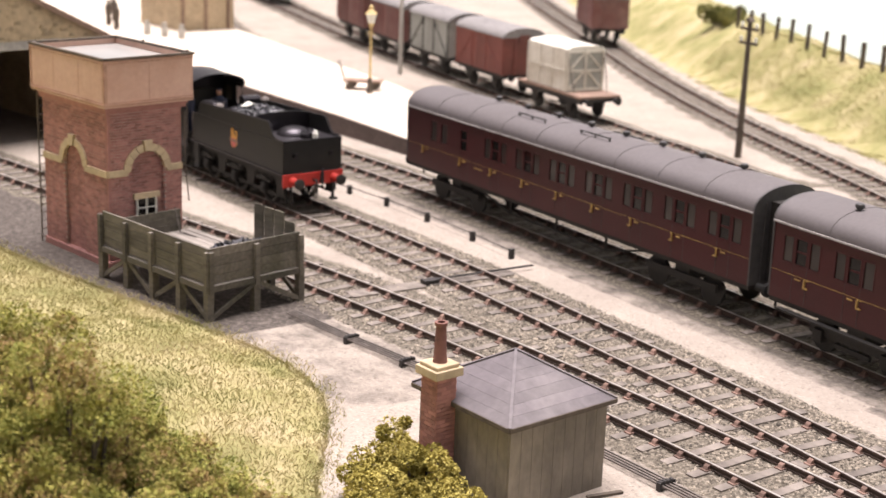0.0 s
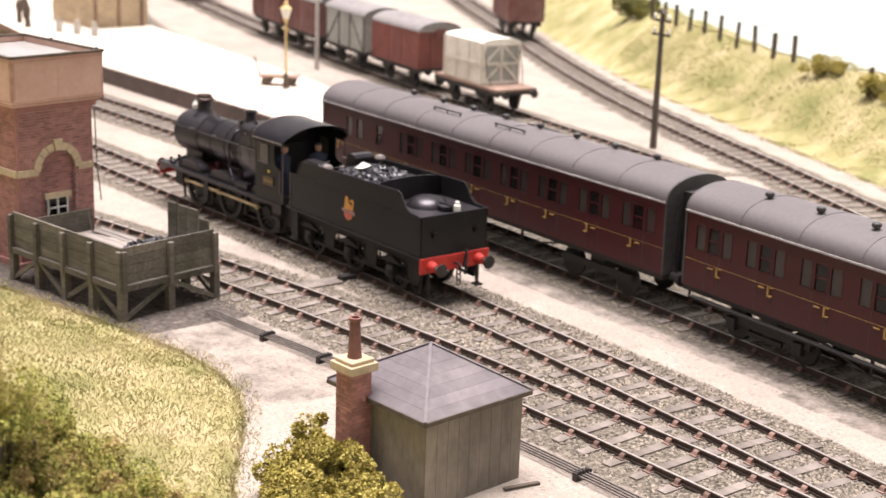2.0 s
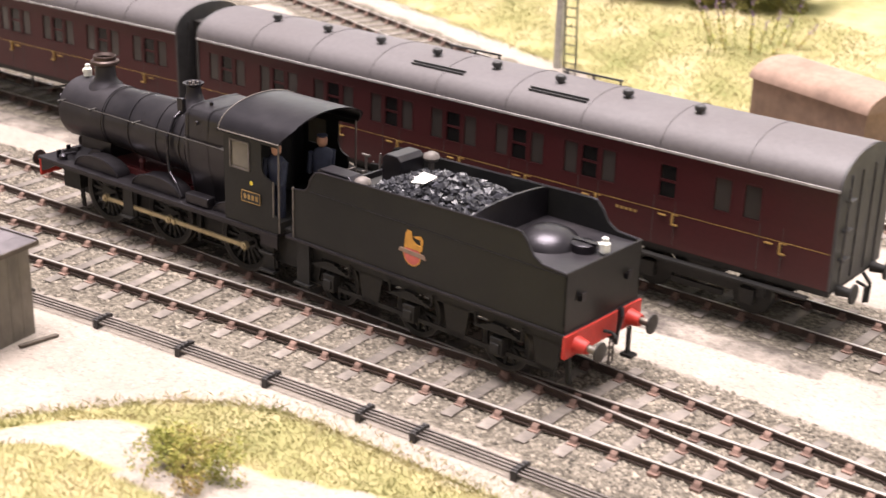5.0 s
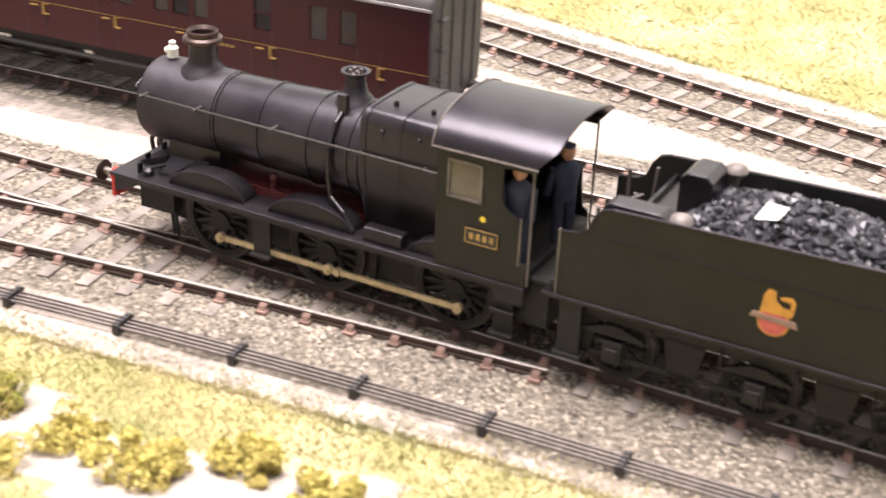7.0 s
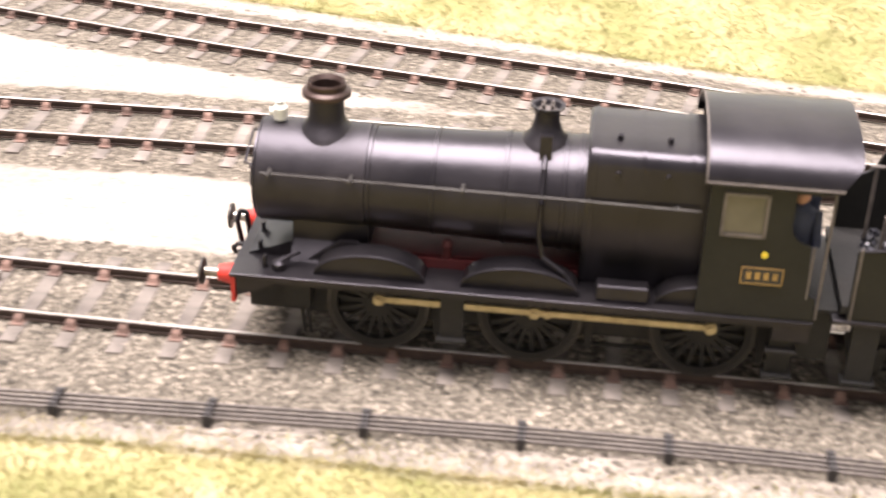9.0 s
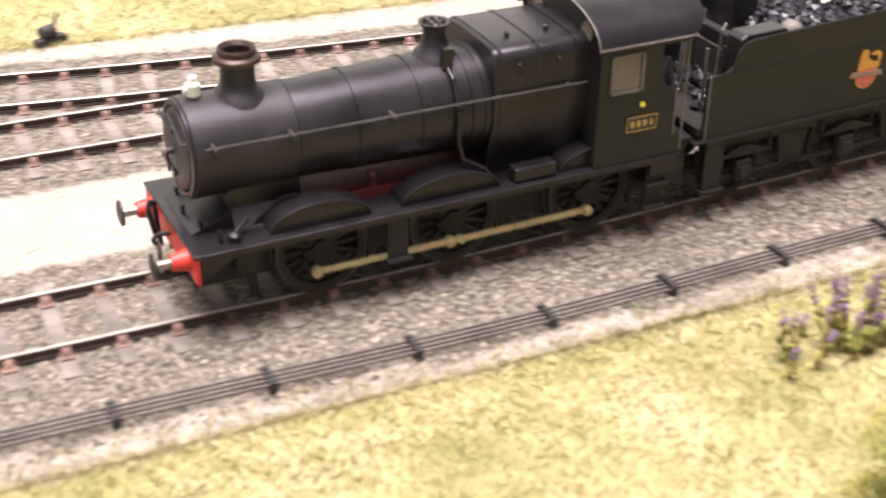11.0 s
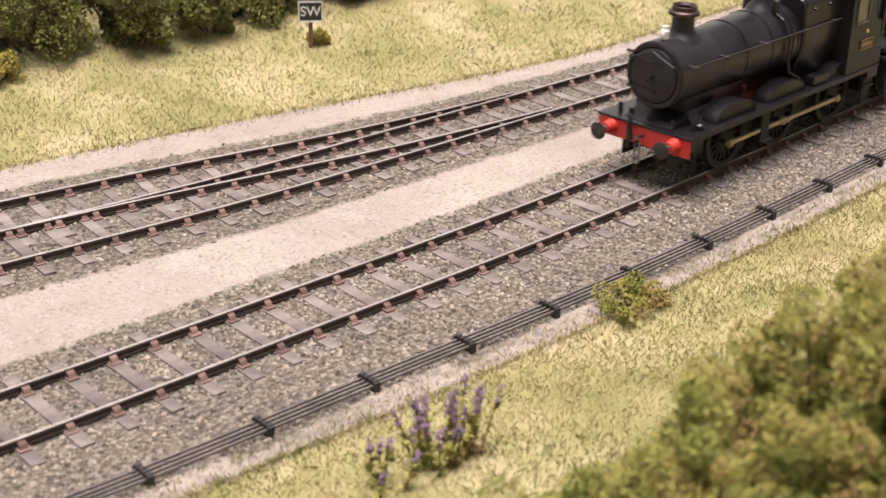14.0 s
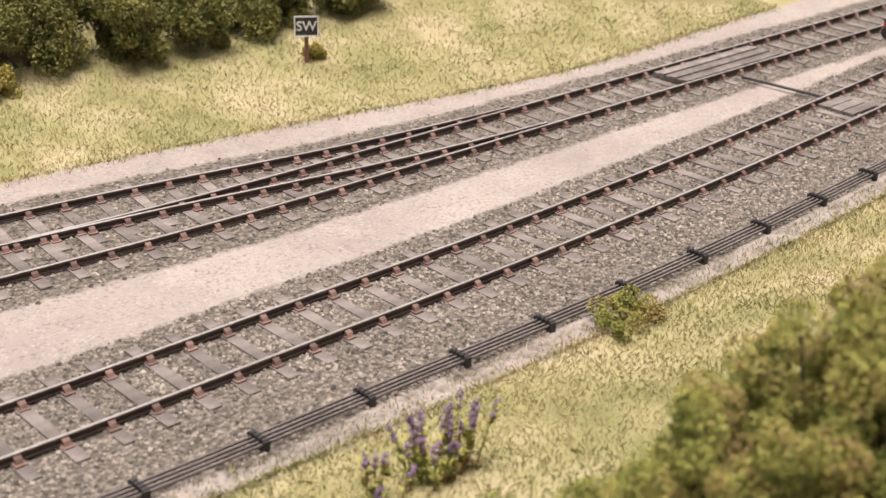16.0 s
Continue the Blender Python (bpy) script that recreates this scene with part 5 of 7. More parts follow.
        for y in (-0.83, 0.83):
            bf = Mesh().lathe("x", [(xs_, 0.12), (xs_ + sx * 0.3, 0.08), (xs_ + sx * 0.31, 0.2), (xs_ + sx * 0.36, 0.2)], 16, (0, y, 1.06))
            part("buffer", bf, GRIME, e, smooth=40)
        if x0 < 0:
            g = Mesh().box(-0.32, -0.03, -0.6, -0.5, 1.2, 3.3).box(-0.32, -0.03, 0.5, 0.6, 1.2, 3.3).box(-0.32, -0.03, -0.6, 0.6, 3.3, 3.42)
            part("gangway", g, GRIME, e)
        hs = Mesh().pipe([(xs_ + sx * 0.05, 0.3, 1.1), (xs_ + sx * 0.22, 0.3, 0.9), (xs_ + sx * 0.2, 0.3, 0.5)], 0.04).pipe([(xs_ + sx * 0.05, 0, 1.0), (xs_ + sx * 0.25, 0, 0.95), (xs_ + sx * 0.25, 0, 0.6)], 0.035)
        part("coupling_hose", hs, GRIME, e)
    tr = Mesh()
    for y in (-0.95, 0.95):
        tr.plank((4.2, y, 1.0), (6.3, y, 0.5), 0.06, 0.06).plank((6.3, y, 0.5), (11.3, y, 0.5), 0.06, 0.06).plank((11.3, y, 0.5), (13.4, y, 1.0), 0.06, 0.06)
        for x in (6.3, 8.8, 11.3):
            tr.plank((x, y, 0.5), (x, y, 1.05), 0.06, 0.06)
    part("truss_rod", tr, GRIME, t)
    part("gas_tank", Mesh().lathe("x", [(7.2, 0.05), (7.25, 0.25), (8.9, 0.25), (8.95, 0.05)], 16, (0, -0.55, 0.7)), GRIME, t, smooth=40)
    part("battery_box", Mesh().box(9.6, 11.0, -1.0, -0.4, 0.5, 1.0), GRIME, t, bevel=0.03)
    fb = Mesh().box(0.4, L - 0.4, -1.32, -1.14, 0.86, 0.90)
    part("footboard", fb, GRIME, t)
    for x in (2.9, L - 2.9):
        bogie(t, x)
    return t


def stand(fn, x0, x1):
    """A pose with the origin on a track at x0, turned towards x1."""
    y0, y1 = float(fn(x0)), float(fn(x1))
    return P(x0, y0, 0, math.degrees(math.atan2(y1 - y0, x1 - x0)))


coach = build_coach(True)
coach.matrix_basis = stand(COACHES, -29.15, -11.6)
copy_thing(coach, stand(COACHES, -30.0, -47.6))


# ---- goods vehicles ----
def wagon_base(t, L, wb):
    u = part("underframe", Mesh().box(0, L, -1.0, 1.0, 0.95, 1.12).box(0, L, -1.05, -0.97, 0.85, 1.1), GRIME, t)
    for x in (L / 2 - wb / 2, L / 2 + wb / 2):
        for y in (-0.72, 0.72):
            part("wheel", Mesh().lathe("y", [(y - 0.06, 0.43), (y + 0.06, 0.45)], 20, (x, 0, 0.45)), GRIME, u, smooth=40)
        for y in (-0.95, 0.9):
            part("axle_guard", Mesh().plate([(x - 0.4, 0.95), (x + 0.4, 0.95), (x + 0.15, 0.3), (x - 0.15, 0.3)], "y", y, y + 0.05), GRIME, u)
    for x, s in ((0, -1), (L, 1)):
        for y in (-0.8, 0.8):
            part("buffer", Mesh().lathe("x", [(x, 0.12), (x + s * 0.28, 0.09), (x + s * 0.29, 0.19), (x + s * 0.34, 0.19)], 14, (0, y, 1.0)), GRIME, u, smooth=40)
    part("brake_lever", Mesh().plank((L / 2, -1.02, 0.6), (L / 2 + 1.6, -1.05, 0.75), 0.04, 0.06), GRIME, u)


def build_van(label, paint, roofpaint, at, L=5.4):
    t = thing("goods_van", label, "goods van", at, group="goods vans in the yard")
    wagon_base(t, L, 2.9)
    for s in (-1, 1):
        y0, y1 = (-1.2, -1.15) if s < 0 else (1.15, 1.2)
        sd = part("side", Mesh().box(0, L, y0, y1, 1.1, 3.05), paint, t)
        n = 16
        for k in range(n):
            x = L * k / n
            part("board", Mesh().box(x + 0.02, x + L / n - 0.02, min(s * 1.2, s * 1.215), max(s * 1.2, s * 1.215), 1.12, 3.02), paint, sd)
        iron = GRIME if paint is VANGREY else paint
        for x in (0.05, L / 2 - 0.75, L / 2 + 0.75, L - 0.05):
            part("stanchion", Mesh().box(x - 0.05, x + 0.05, min(s * 1.2, s * 1.25), max(s * 1.2, s * 1.25), 1.1, 3.05), iron, sd)
        for x, e in ((0.1, L / 2 - 0.8), (L - 0.1, L / 2 + 0.8)):
            part("diagonal_brace", Mesh().plank((x, s * 1.235, 1.15), (e, s * 1.235, 2.9), 0.03, 0.07), iron, sd)
    prof = [(1.26 * math.cos(a), 3.02 + 0.5 * math.sin(a)) for a in np.linspace(0, math.pi, 17)]
    part("roof", Mesh().rings([[(x, y, z) for y, z in prof] for x in (-0.08, L / 2, L + 0.08)]), roofpaint, t, smooth=40)
    ends = [(-1.18, 1.1), (1.18, 1.1)] + [(1.18 * math.cos(a), 3.02 + 0.44 * math.sin(a)) for a in np.linspace(0, math.pi, 13)]
    for x0, x1, s in ((-0.02, 0.03, -1), (L - 0.03, L + 0.02, 1)):
        e = part("end", Mesh().plate(ends, "x", x0, x1), paint, t)
        xx = x0 if s < 0 else x1
        h = Mesh().box(min(xx, xx + s * 0.08), max(xx, xx + s * 0.08), -0.3, 0.3, 2.75, 3.15)
        part("vent_hood", h, paint, e)
        part("end_stanchion", Mesh().box(min(xx, xx + s * 0.05), max(xx, xx + s * 0.05), -0.55, -0.45, 1.1, 3.0).box(min(xx, xx + s * 0.05), max(xx, xx + s * 0.05), 0.45, 0.55, 1.1, 3.0), paint, e)
    return t


build_van("bauxite brown goods van with a grey arched roof", BAUXITE, VANROOF, stand(WAGONS, -68.6, -62.9))
build_van("light grey planked goods van with a grey roof", VANGREY, VANROOF, stand(WAGONS, -75.0, -69.3))
build_van("faded red-brown planked goods van", OLDRED, VANROOF, stand(WAGONS, -81.4, -75.7))
build_van("faded red-brown planked goods van", OLDRED, VANROOF, stand(WAGONS, -88.0, -82.2))
build_van("weathered red-brown goods van on the back siding", OLDRED, VANROOF, stand(FARLINE, -82.5, -77.0))
build_van("dark red-brown goods van among the far yard tracks", OLDRED, VANROOF, stand(WAGONS, -112.0, -106.5))
build_van("dark goods van at the head of the yard track", GRIME, VANROOF, stand(YARD, -112.0, -106.7))


def build_container_wagon():
    t = thing("container_wagon", "brown flat wagon carrying a dirty white container", "flat wagon", stand(WAGONS, -61.6, -55.6))
    L = 5.9
    wagon_base(t, L, 3.2)
    part("deck", Mesh().box(0, L, -1.15, 1.15, 1.1, 1.24), TANWOOD, t, "tan planked wagon deck", bevel=0.02)
    return t


build_container_wagon()


def build_container():
    at = stand(WAGONS, -60.9, -57.5) @ P(0, 0, 1.24)
    t = thing("freight_container", "dirty white wooden freight container with braced doors", "container", at)
    L, W, H = 3.7, 1.05, 2.0
    body = [(-W, 0), (W, 0), (W, H)] + [(W * math.cos(a), H + 0.2 * math.sin(a)) for a in np.linspace(0.1, math.pi - 0.1, 9)] + [(-W, H)]
    part("body", Mesh().plate(body, "x", 0, L), CONTAINER, t, bevel=0.04)
    for y in (-0.98, -0.02, 0.98):
        part("door_post", Mesh().box(L, L + 0.07, y - 0.05, y + 0.05, 0.05, H), CONTAINER, t)
    for z in (0.1, 1.0, 1.9):
        part("door_rail", Mesh().box(L, L + 0.06, -1.0, 1.0, z - 0.05, z + 0.05), CONTAINER, t)
    for a, b in (((-0.9, 0.15), (-0.1, 0.95)), ((-0.9, 1.05), (-0.1, 1.85)), ((0.1, 0.95), (0.9, 0.15)), ((0.1, 1.85), (0.9, 1.05))):
        part("door_brace", Mesh().plank((L + 0.035, *a), (L + 0.035, *b), 0.05, 0.09), CONTAINER, t)
    for y in (-0.5, 0.5):
        part("door_gap", Mesh().box(L, L + 0.01, y - 0.42, y + 0.42, 0.16, 1.84), VANGREY, t, "grey recessed door boards")
    sf = Mesh()
    for x in (0.05, 1.2, 2.4, 3.6):
        sf.box(x - 0.05, x + 0.05, -W - 0.05, -W, 0.05, H)
    sf.box(0, L, -W - 0.05, -W, 0.95, 1.05)
    part("side_framing", sf, CONTAINER, t)
    part("securing_chain", Mesh().pipe([(L + 0.06, 0.98, 1.6), (L + 0.3, 1.0, 0.9), (L + 0.6, 0.9, 0.02)], 0.025, 5).pipe([(L + 0.06, -0.98, 1.6), (L + 0.3, -1.0, 0.9), (L + 0.6, -0.9, 0.02)], 0.025, 5), RODDING, t)


build_container()


def build_grounded_van():
    t = thing("grounded_van_body", "tan planked old van body with a tan arched roof", "shed", P(-19.1, 43.2, height(-19.1, 43.2) - 0.5, -22))
    L, W, H = 4.4, 1.1, 1.6
    ends = [(-W, 0), (W, 0), (W, H)] + [(W * math.cos(a), H + 0.5 * math.sin(a)) for a in np.linspace(0.05, math.pi - 0.05, 11)] + [(-W, H)]
    b = part("body", Mesh().plate(ends, "x", 0, L), TANWOOD, t)
    prof = [((W + 0.1) * math.cos(a), H + 0.02 + 0.55 * math.sin(a)) for a in np.linspace(0, math.pi, 15)]
    part("roof", Mesh().rings([[(x, y, z) for y, z in prof] for x in (-0.1, L + 0.1)]), TANWOOD, t, smooth=40)
    for k in range(7):
        y = -W + 2 * W * k / 7
        part("plank", Mesh().box(-0.03, 0, y + 0.02, y + 2 * W / 7 - 0.02, 0.02, H), TANWOOD, b)
    part("door", Mesh().box(-0.06, -0.03, -0.45, 0.45, 0.1, 1.45), OLDRED, b, "faded red-brown door")


build_grounded_van()


# ---- water tower ----
def brick_face(m, u0, u1, z0, z1, place, hole=None):
    """Running-bond bricks on a face; place(u, z, d) gives a point d proud of it."""
    h, w, row = 0.085, 0.235, 0
    z = z0
    while z + h <= z1 + 1e-6:
        u = u0 - (w / 2 if row % 2 else 0)
        while u < u1 - 0.01:
            a, b = max(u + 0.008, u0), min(u + w - 0.008, u1)
            cz = z + h / 2
            if b - a > 0.03 and not (hole and hole((a + b) / 2, cz)):
                pts = [place(q, r, d) for d in (0.0, 0.012) for q, r in ((a, z + 0.007), (b, z + 0.007), (b, z + h - 0.007), (a, z + h - 0.007))]
                m.add(pts, [(4, 5, 6, 7), (0, 1, 5, 4), (1, 2, 6, 5), (2, 3, 7, 6), (3, 0, 4, 7)])
            u += w
        z += h
        row += 1


def build_water_tower():
    t = thing("water_tower", "red brick railway water tower with a faded pink iron tank", "water tower", P(-45.35, 17.02, -0.3, 10.5))
    hx, hy, H = 1.82, 1.22, 5.0
    core = part("brick_body", Mesh().box(-hx + 0.02, hx - 0.02, -hy + 0.02, hy - 0.02, 0, H), MORTAR, t)
    # arched recesses: the frame of brickwork stands proud, the panel lies back
    zc, r = 2.95, 0.62
    m = Mesh()
    dep = 0.10
    # near face (y = -hy) and end face (x = +hx); the hidden faces are plain
    def near(u, z, d):
        return (u, -hy - d, z)

    def end(u, z, d):
        return (hx + d, u, z)

    def arch_hole(c, rr):
        return lambda u, z: abs(u - c) < rr and (z < zc or math.hypot(u - c, z - zc) < rr)

    frame = Mesh()
    for place, half, c in ((near, hx, 0.0), (end, hy, 0.0)):
        # proud surround in two jambs and a stepped arch
        for a, b in ((-half, c - r), (c + r, half)):
            for d0 in (0,):
                q = [place(a, 0, 0), place(b, 0, 0), place(b, H, 0), place(a, H, 0), place(a, 0, dep), place(b, 0, dep), place(b, H, dep), place(a, H, dep)]
                frame.add(q, [(4, 5, 6, 7), (0, 1, 5, 4), (1, 2, 6, 5), (2, 3, 7, 6), (3, 0, 4, 7)])
        ang = np.linspace(0, math.pi, 17)
        for a0, a1 in zip(ang, ang[1:]):
            p0, p1 = (c + r * math.cos(a0), zc + r * math.sin(a0)), (c + r * math.cos(a1), zc + r * math.sin(a1))
            q = [place(*p0, 0), place(p0[0], H, 0), place(p1[0], H, 0), place(*p1, 0), place(*p0, dep), place(p0[0], H, dep), place(p1[0], H, dep), place(*p1, dep)]
            frame.add(q, [(4, 5, 6, 7), (0, 3, 7, 4)])
        hole = arch_hole(c, r)
        brick_face(m, -half, half, 0.3, H - 0.25, lambda u, z, d, place=place: place(u, z, dep + d), hole)
        brick_face(m, c - r, c + r, 0.3, zc + r, lambda u, z, d, place=place: place(u, z, d), lambda u, z: not (abs(u) < r - 0.02 and (z < zc or math.hypot(u, z - zc) < r - 0.03)))
    part("brick_surround", frame, MORTAR, t)
    part("brickwork", m, BRICK, t, "weathered red bricks in running bond", kind="stuff")
    # corner where the two proud faces meet
    part("corner_pier", Mesh().box(hx, hx + dep, -hy - dep, -hy, 0, H), BRICK, t)
    # stone string course and arch rings
    for place, half in ((near, hx), (end, hy)):
        for a, b in ((-half - (0 if place is near else dep), -r - 0.05), (r + 0.05, half + (dep if place is near else 0))):
            q = [place(u, z, d) for d in (dep, dep + 0.07) for u, z in ((a, zc - 0.1), (b, zc - 0.1), (b, zc + 0.1), (a, zc + 0.1))]
            part("string_course", Mesh().add(q, [(4, 5, 6, 7), (0, 1, 5, 4), (1, 2, 6, 5), (2, 3, 7, 6), (3, 0, 4, 7)]), STONE, t, "pale dressed stone band")
        ang = np.linspace(0, math.pi, 10)
        for k, (a0, a1) in enumerate(zip(ang, ang[1:])):
            key = k == 4
            r0, r1, d1 = r - 0.03, r + (0.3 if key else 0.2), dep + (0.12 if key else 0.07)
            q = [place(rr * math.cos(a), zc + rr * math.sin(a), d) for d in (dep - 0.05, d1) for rr, a in ((r0, a0 + 0.012), (r1, a0 + 0.012), (r1, a1 - 0.012), (r0, a1 - 0.012))]
            part("arch_stone", Mesh().add(q, [(0, 1, 2, 3), (4, 5, 6, 7), (0, 1, 5, 4), (1, 2, 6, 5), (2, 3, 7, 6), (3, 0, 4, 7)]), STONE, t)
    w = part("window", Mesh().box(hx - 0.01, hx + 0.03, -0.34, 0.34, 1.5, 2.05), DARKGLASS, t, "small white-barred window")
    bars = Mesh().box(hx + 0.03, hx + 0.07, -0.36, -0.30, 1.48, 2.07).box(hx + 0.03, hx + 0.07, 0.30, 0.36, 1.48, 2.07).box(hx + 0.03, hx + 0.07, -0.03, 0.03, 1.5, 2.05).box(hx + 0.03, hx + 0.07, -0.36, 0.36, 1.76, 1.80)
    part("glazing_bars", bars, WHITE, w)
    part("lintel", Mesh().box(hx, hx + 0.1, -0.45, 0.45, 2.07, 2.24), STONE, w)
    part("sill", Mesh().box(hx, hx + 0.1, -0.42, 0.42, 1.40, 1.48), STONE, w)
    part("plinth", Mesh().box(-hx - 0.06, hx + dep + 0.06, -hy - dep - 0.06, hy + 0.06, 0, 0.3), BRICK, t, bevel=0.03)
    for k, z in enumerate((4.74, 4.86)):
        o = dep + 0.05 + 0.05 * k
        part("cornice", Mesh().box(-hx - o, hx + o, -hy - o, hy + o, z, z + 0.12), BRICK, t)
    # the iron tank: plates, flanges and rivets
    tx, ty, z0, z1 = 2.16, 1.52, 5.0, 6.34
    tank = part("tank_floor", Mesh().box(-tx, tx, -ty, ty, z0 - 0.05, z0), TANK, t)
    for q in ((-tx, tx, -ty, -ty + 0.05), (-tx, tx, ty - 0.05, ty), (-tx, -tx + 0.05, -ty + 0.05, ty - 0.05), (tx - 0.05, tx, -ty + 0.05, ty - 0.05)):
        part("tank_wall", Mesh().box(*q, z0, z1), TANK, tank, "faded pink riveted iron plate", bevel=0.02)
    riv = Mesh()
    for k in range(56):
        u = -tx + 2 * tx * (k + 0.5) / 56
        for z in (z0 + 0.06, z1 - 0.06):
            riv.box(u - 0.024, u + 0.024, -ty - 0.035, -ty - 0.012, z - 0.024, z + 0.024)
    for k in range(40):
        u = -ty + 2 * ty * (k + 0.5) / 40
        for z in (z0 + 0.06, z1 - 0.06):
            riv.box(tx + 0.012, tx + 0.035, u - 0.024, u + 0.024, z - 0.024, z + 0.024)
    for u in (-tx + 0.05, -0.72, 0.72, tx - 0.05):
        for k in range(16):
            z = z0 + 0.1 + k * 0.077
            riv.box(u - 0.016, u + 0.016, -ty - 0.015, -ty, z - 0.016, z + 0.016)
    for u in (-ty + 0.05, 0.0, ty - 0.05):
        for k in range(16):
            z = z0 + 0.1 + k * 0.077
            riv.box(tx, tx + 0.015, u - 0.016, u + 0.016, z - 0.016, z + 0.016)
    part("rivets", riv, TANK, tank, kind="stuff")
    for za, zb in ((z0, z0 + 0.11), (z1 - 0.11, z1)):
        part("flange", Mesh().box(-tx, tx, -ty - 0.014, -ty, za, zb), TANKRUST, tank, "rust-stained tank flange")
        part("flange", Mesh().box(tx, tx + 0.014, -ty, ty, za, zb), TANKRUST, tank, "rust-stained tank flange")
    for u in (-tx + 0.05, tx - 0.05):
        part("flange", Mesh().box(u - 0.05, u + 0.05, -ty - 0.014, -ty, z0 + 0.11, z1 - 0.11), TANKRUST, tank)
    part("flange", Mesh().box(tx, tx + 0.014, -ty, -ty + 0.1, z0 + 0.11, z1 - 0.11), TANKRUST, tank)
    rim = Mesh().box(-tx - 0.04, tx + 0.04, -ty - 0.04, -ty + 0.08, z1, z1 + 0.06).box(-tx - 0.04, tx + 0.04, ty - 0.08, ty + 0.04, z1, z1 + 0.06).box(-tx - 0.04, -tx + 0.08, -ty, ty, z1, z1 + 0.06).box(tx - 0.08, tx + 0.04, -ty, ty, z1, z1 + 0.06)
    part("tank_rim", rim, OLDWOOD, tank, "dark iron rim")
    part("water", Mesh().box(-tx + 0.05, tx - 0.05, -ty + 0.05, ty - 0.05, z1 - 0.25, z1 - 0.18), TANKIN, tank, "still grey water surface")
    part("tank_eye", Mesh().lathe("z", [(z1 + 0.06, 0.05), (z1 + 0.12, 0.05)], 8, (tx - 0.15, ty - 0.1, 0)).lathe("z", [(z1 + 0.06, 0.05), (z1 + 0.12, 0.05)], 8, (-0.5, ty - 0.05, 0)), OLDWOOD, tank)
    lad = Mesh().pipe([(-hx - 0.16, -hy - 0.2, 0), (-hx - 0.16, -hy - 0.2, 6.0)], 0.025, 6).pipe([(-hx - 0.16, -hy + 0.15, 0), (-hx - 0.16, -hy + 0.15, 6.0)], 0.025, 6)
    for k in range(22):
        lad.rod((-hx - 0.16, -hy - 0.2, 0.25 + k * 0.26), (-hx - 0.16, -hy + 0.15, 0.25 + k * 0.26), 0.018, 6)
    part("ladder", lad, OLDWOOD, t, "thin dark iron ladder")
    part("down_pipe", Mesh().pipe([(hx + 0.2, hy + 0.05, 4.6), (hx + 0.25, hy + 0.05, 2.9), (hx + 0.5, hy, 1.9)], 0.02, 5), OLDWOOD, t)


build_water_tower()


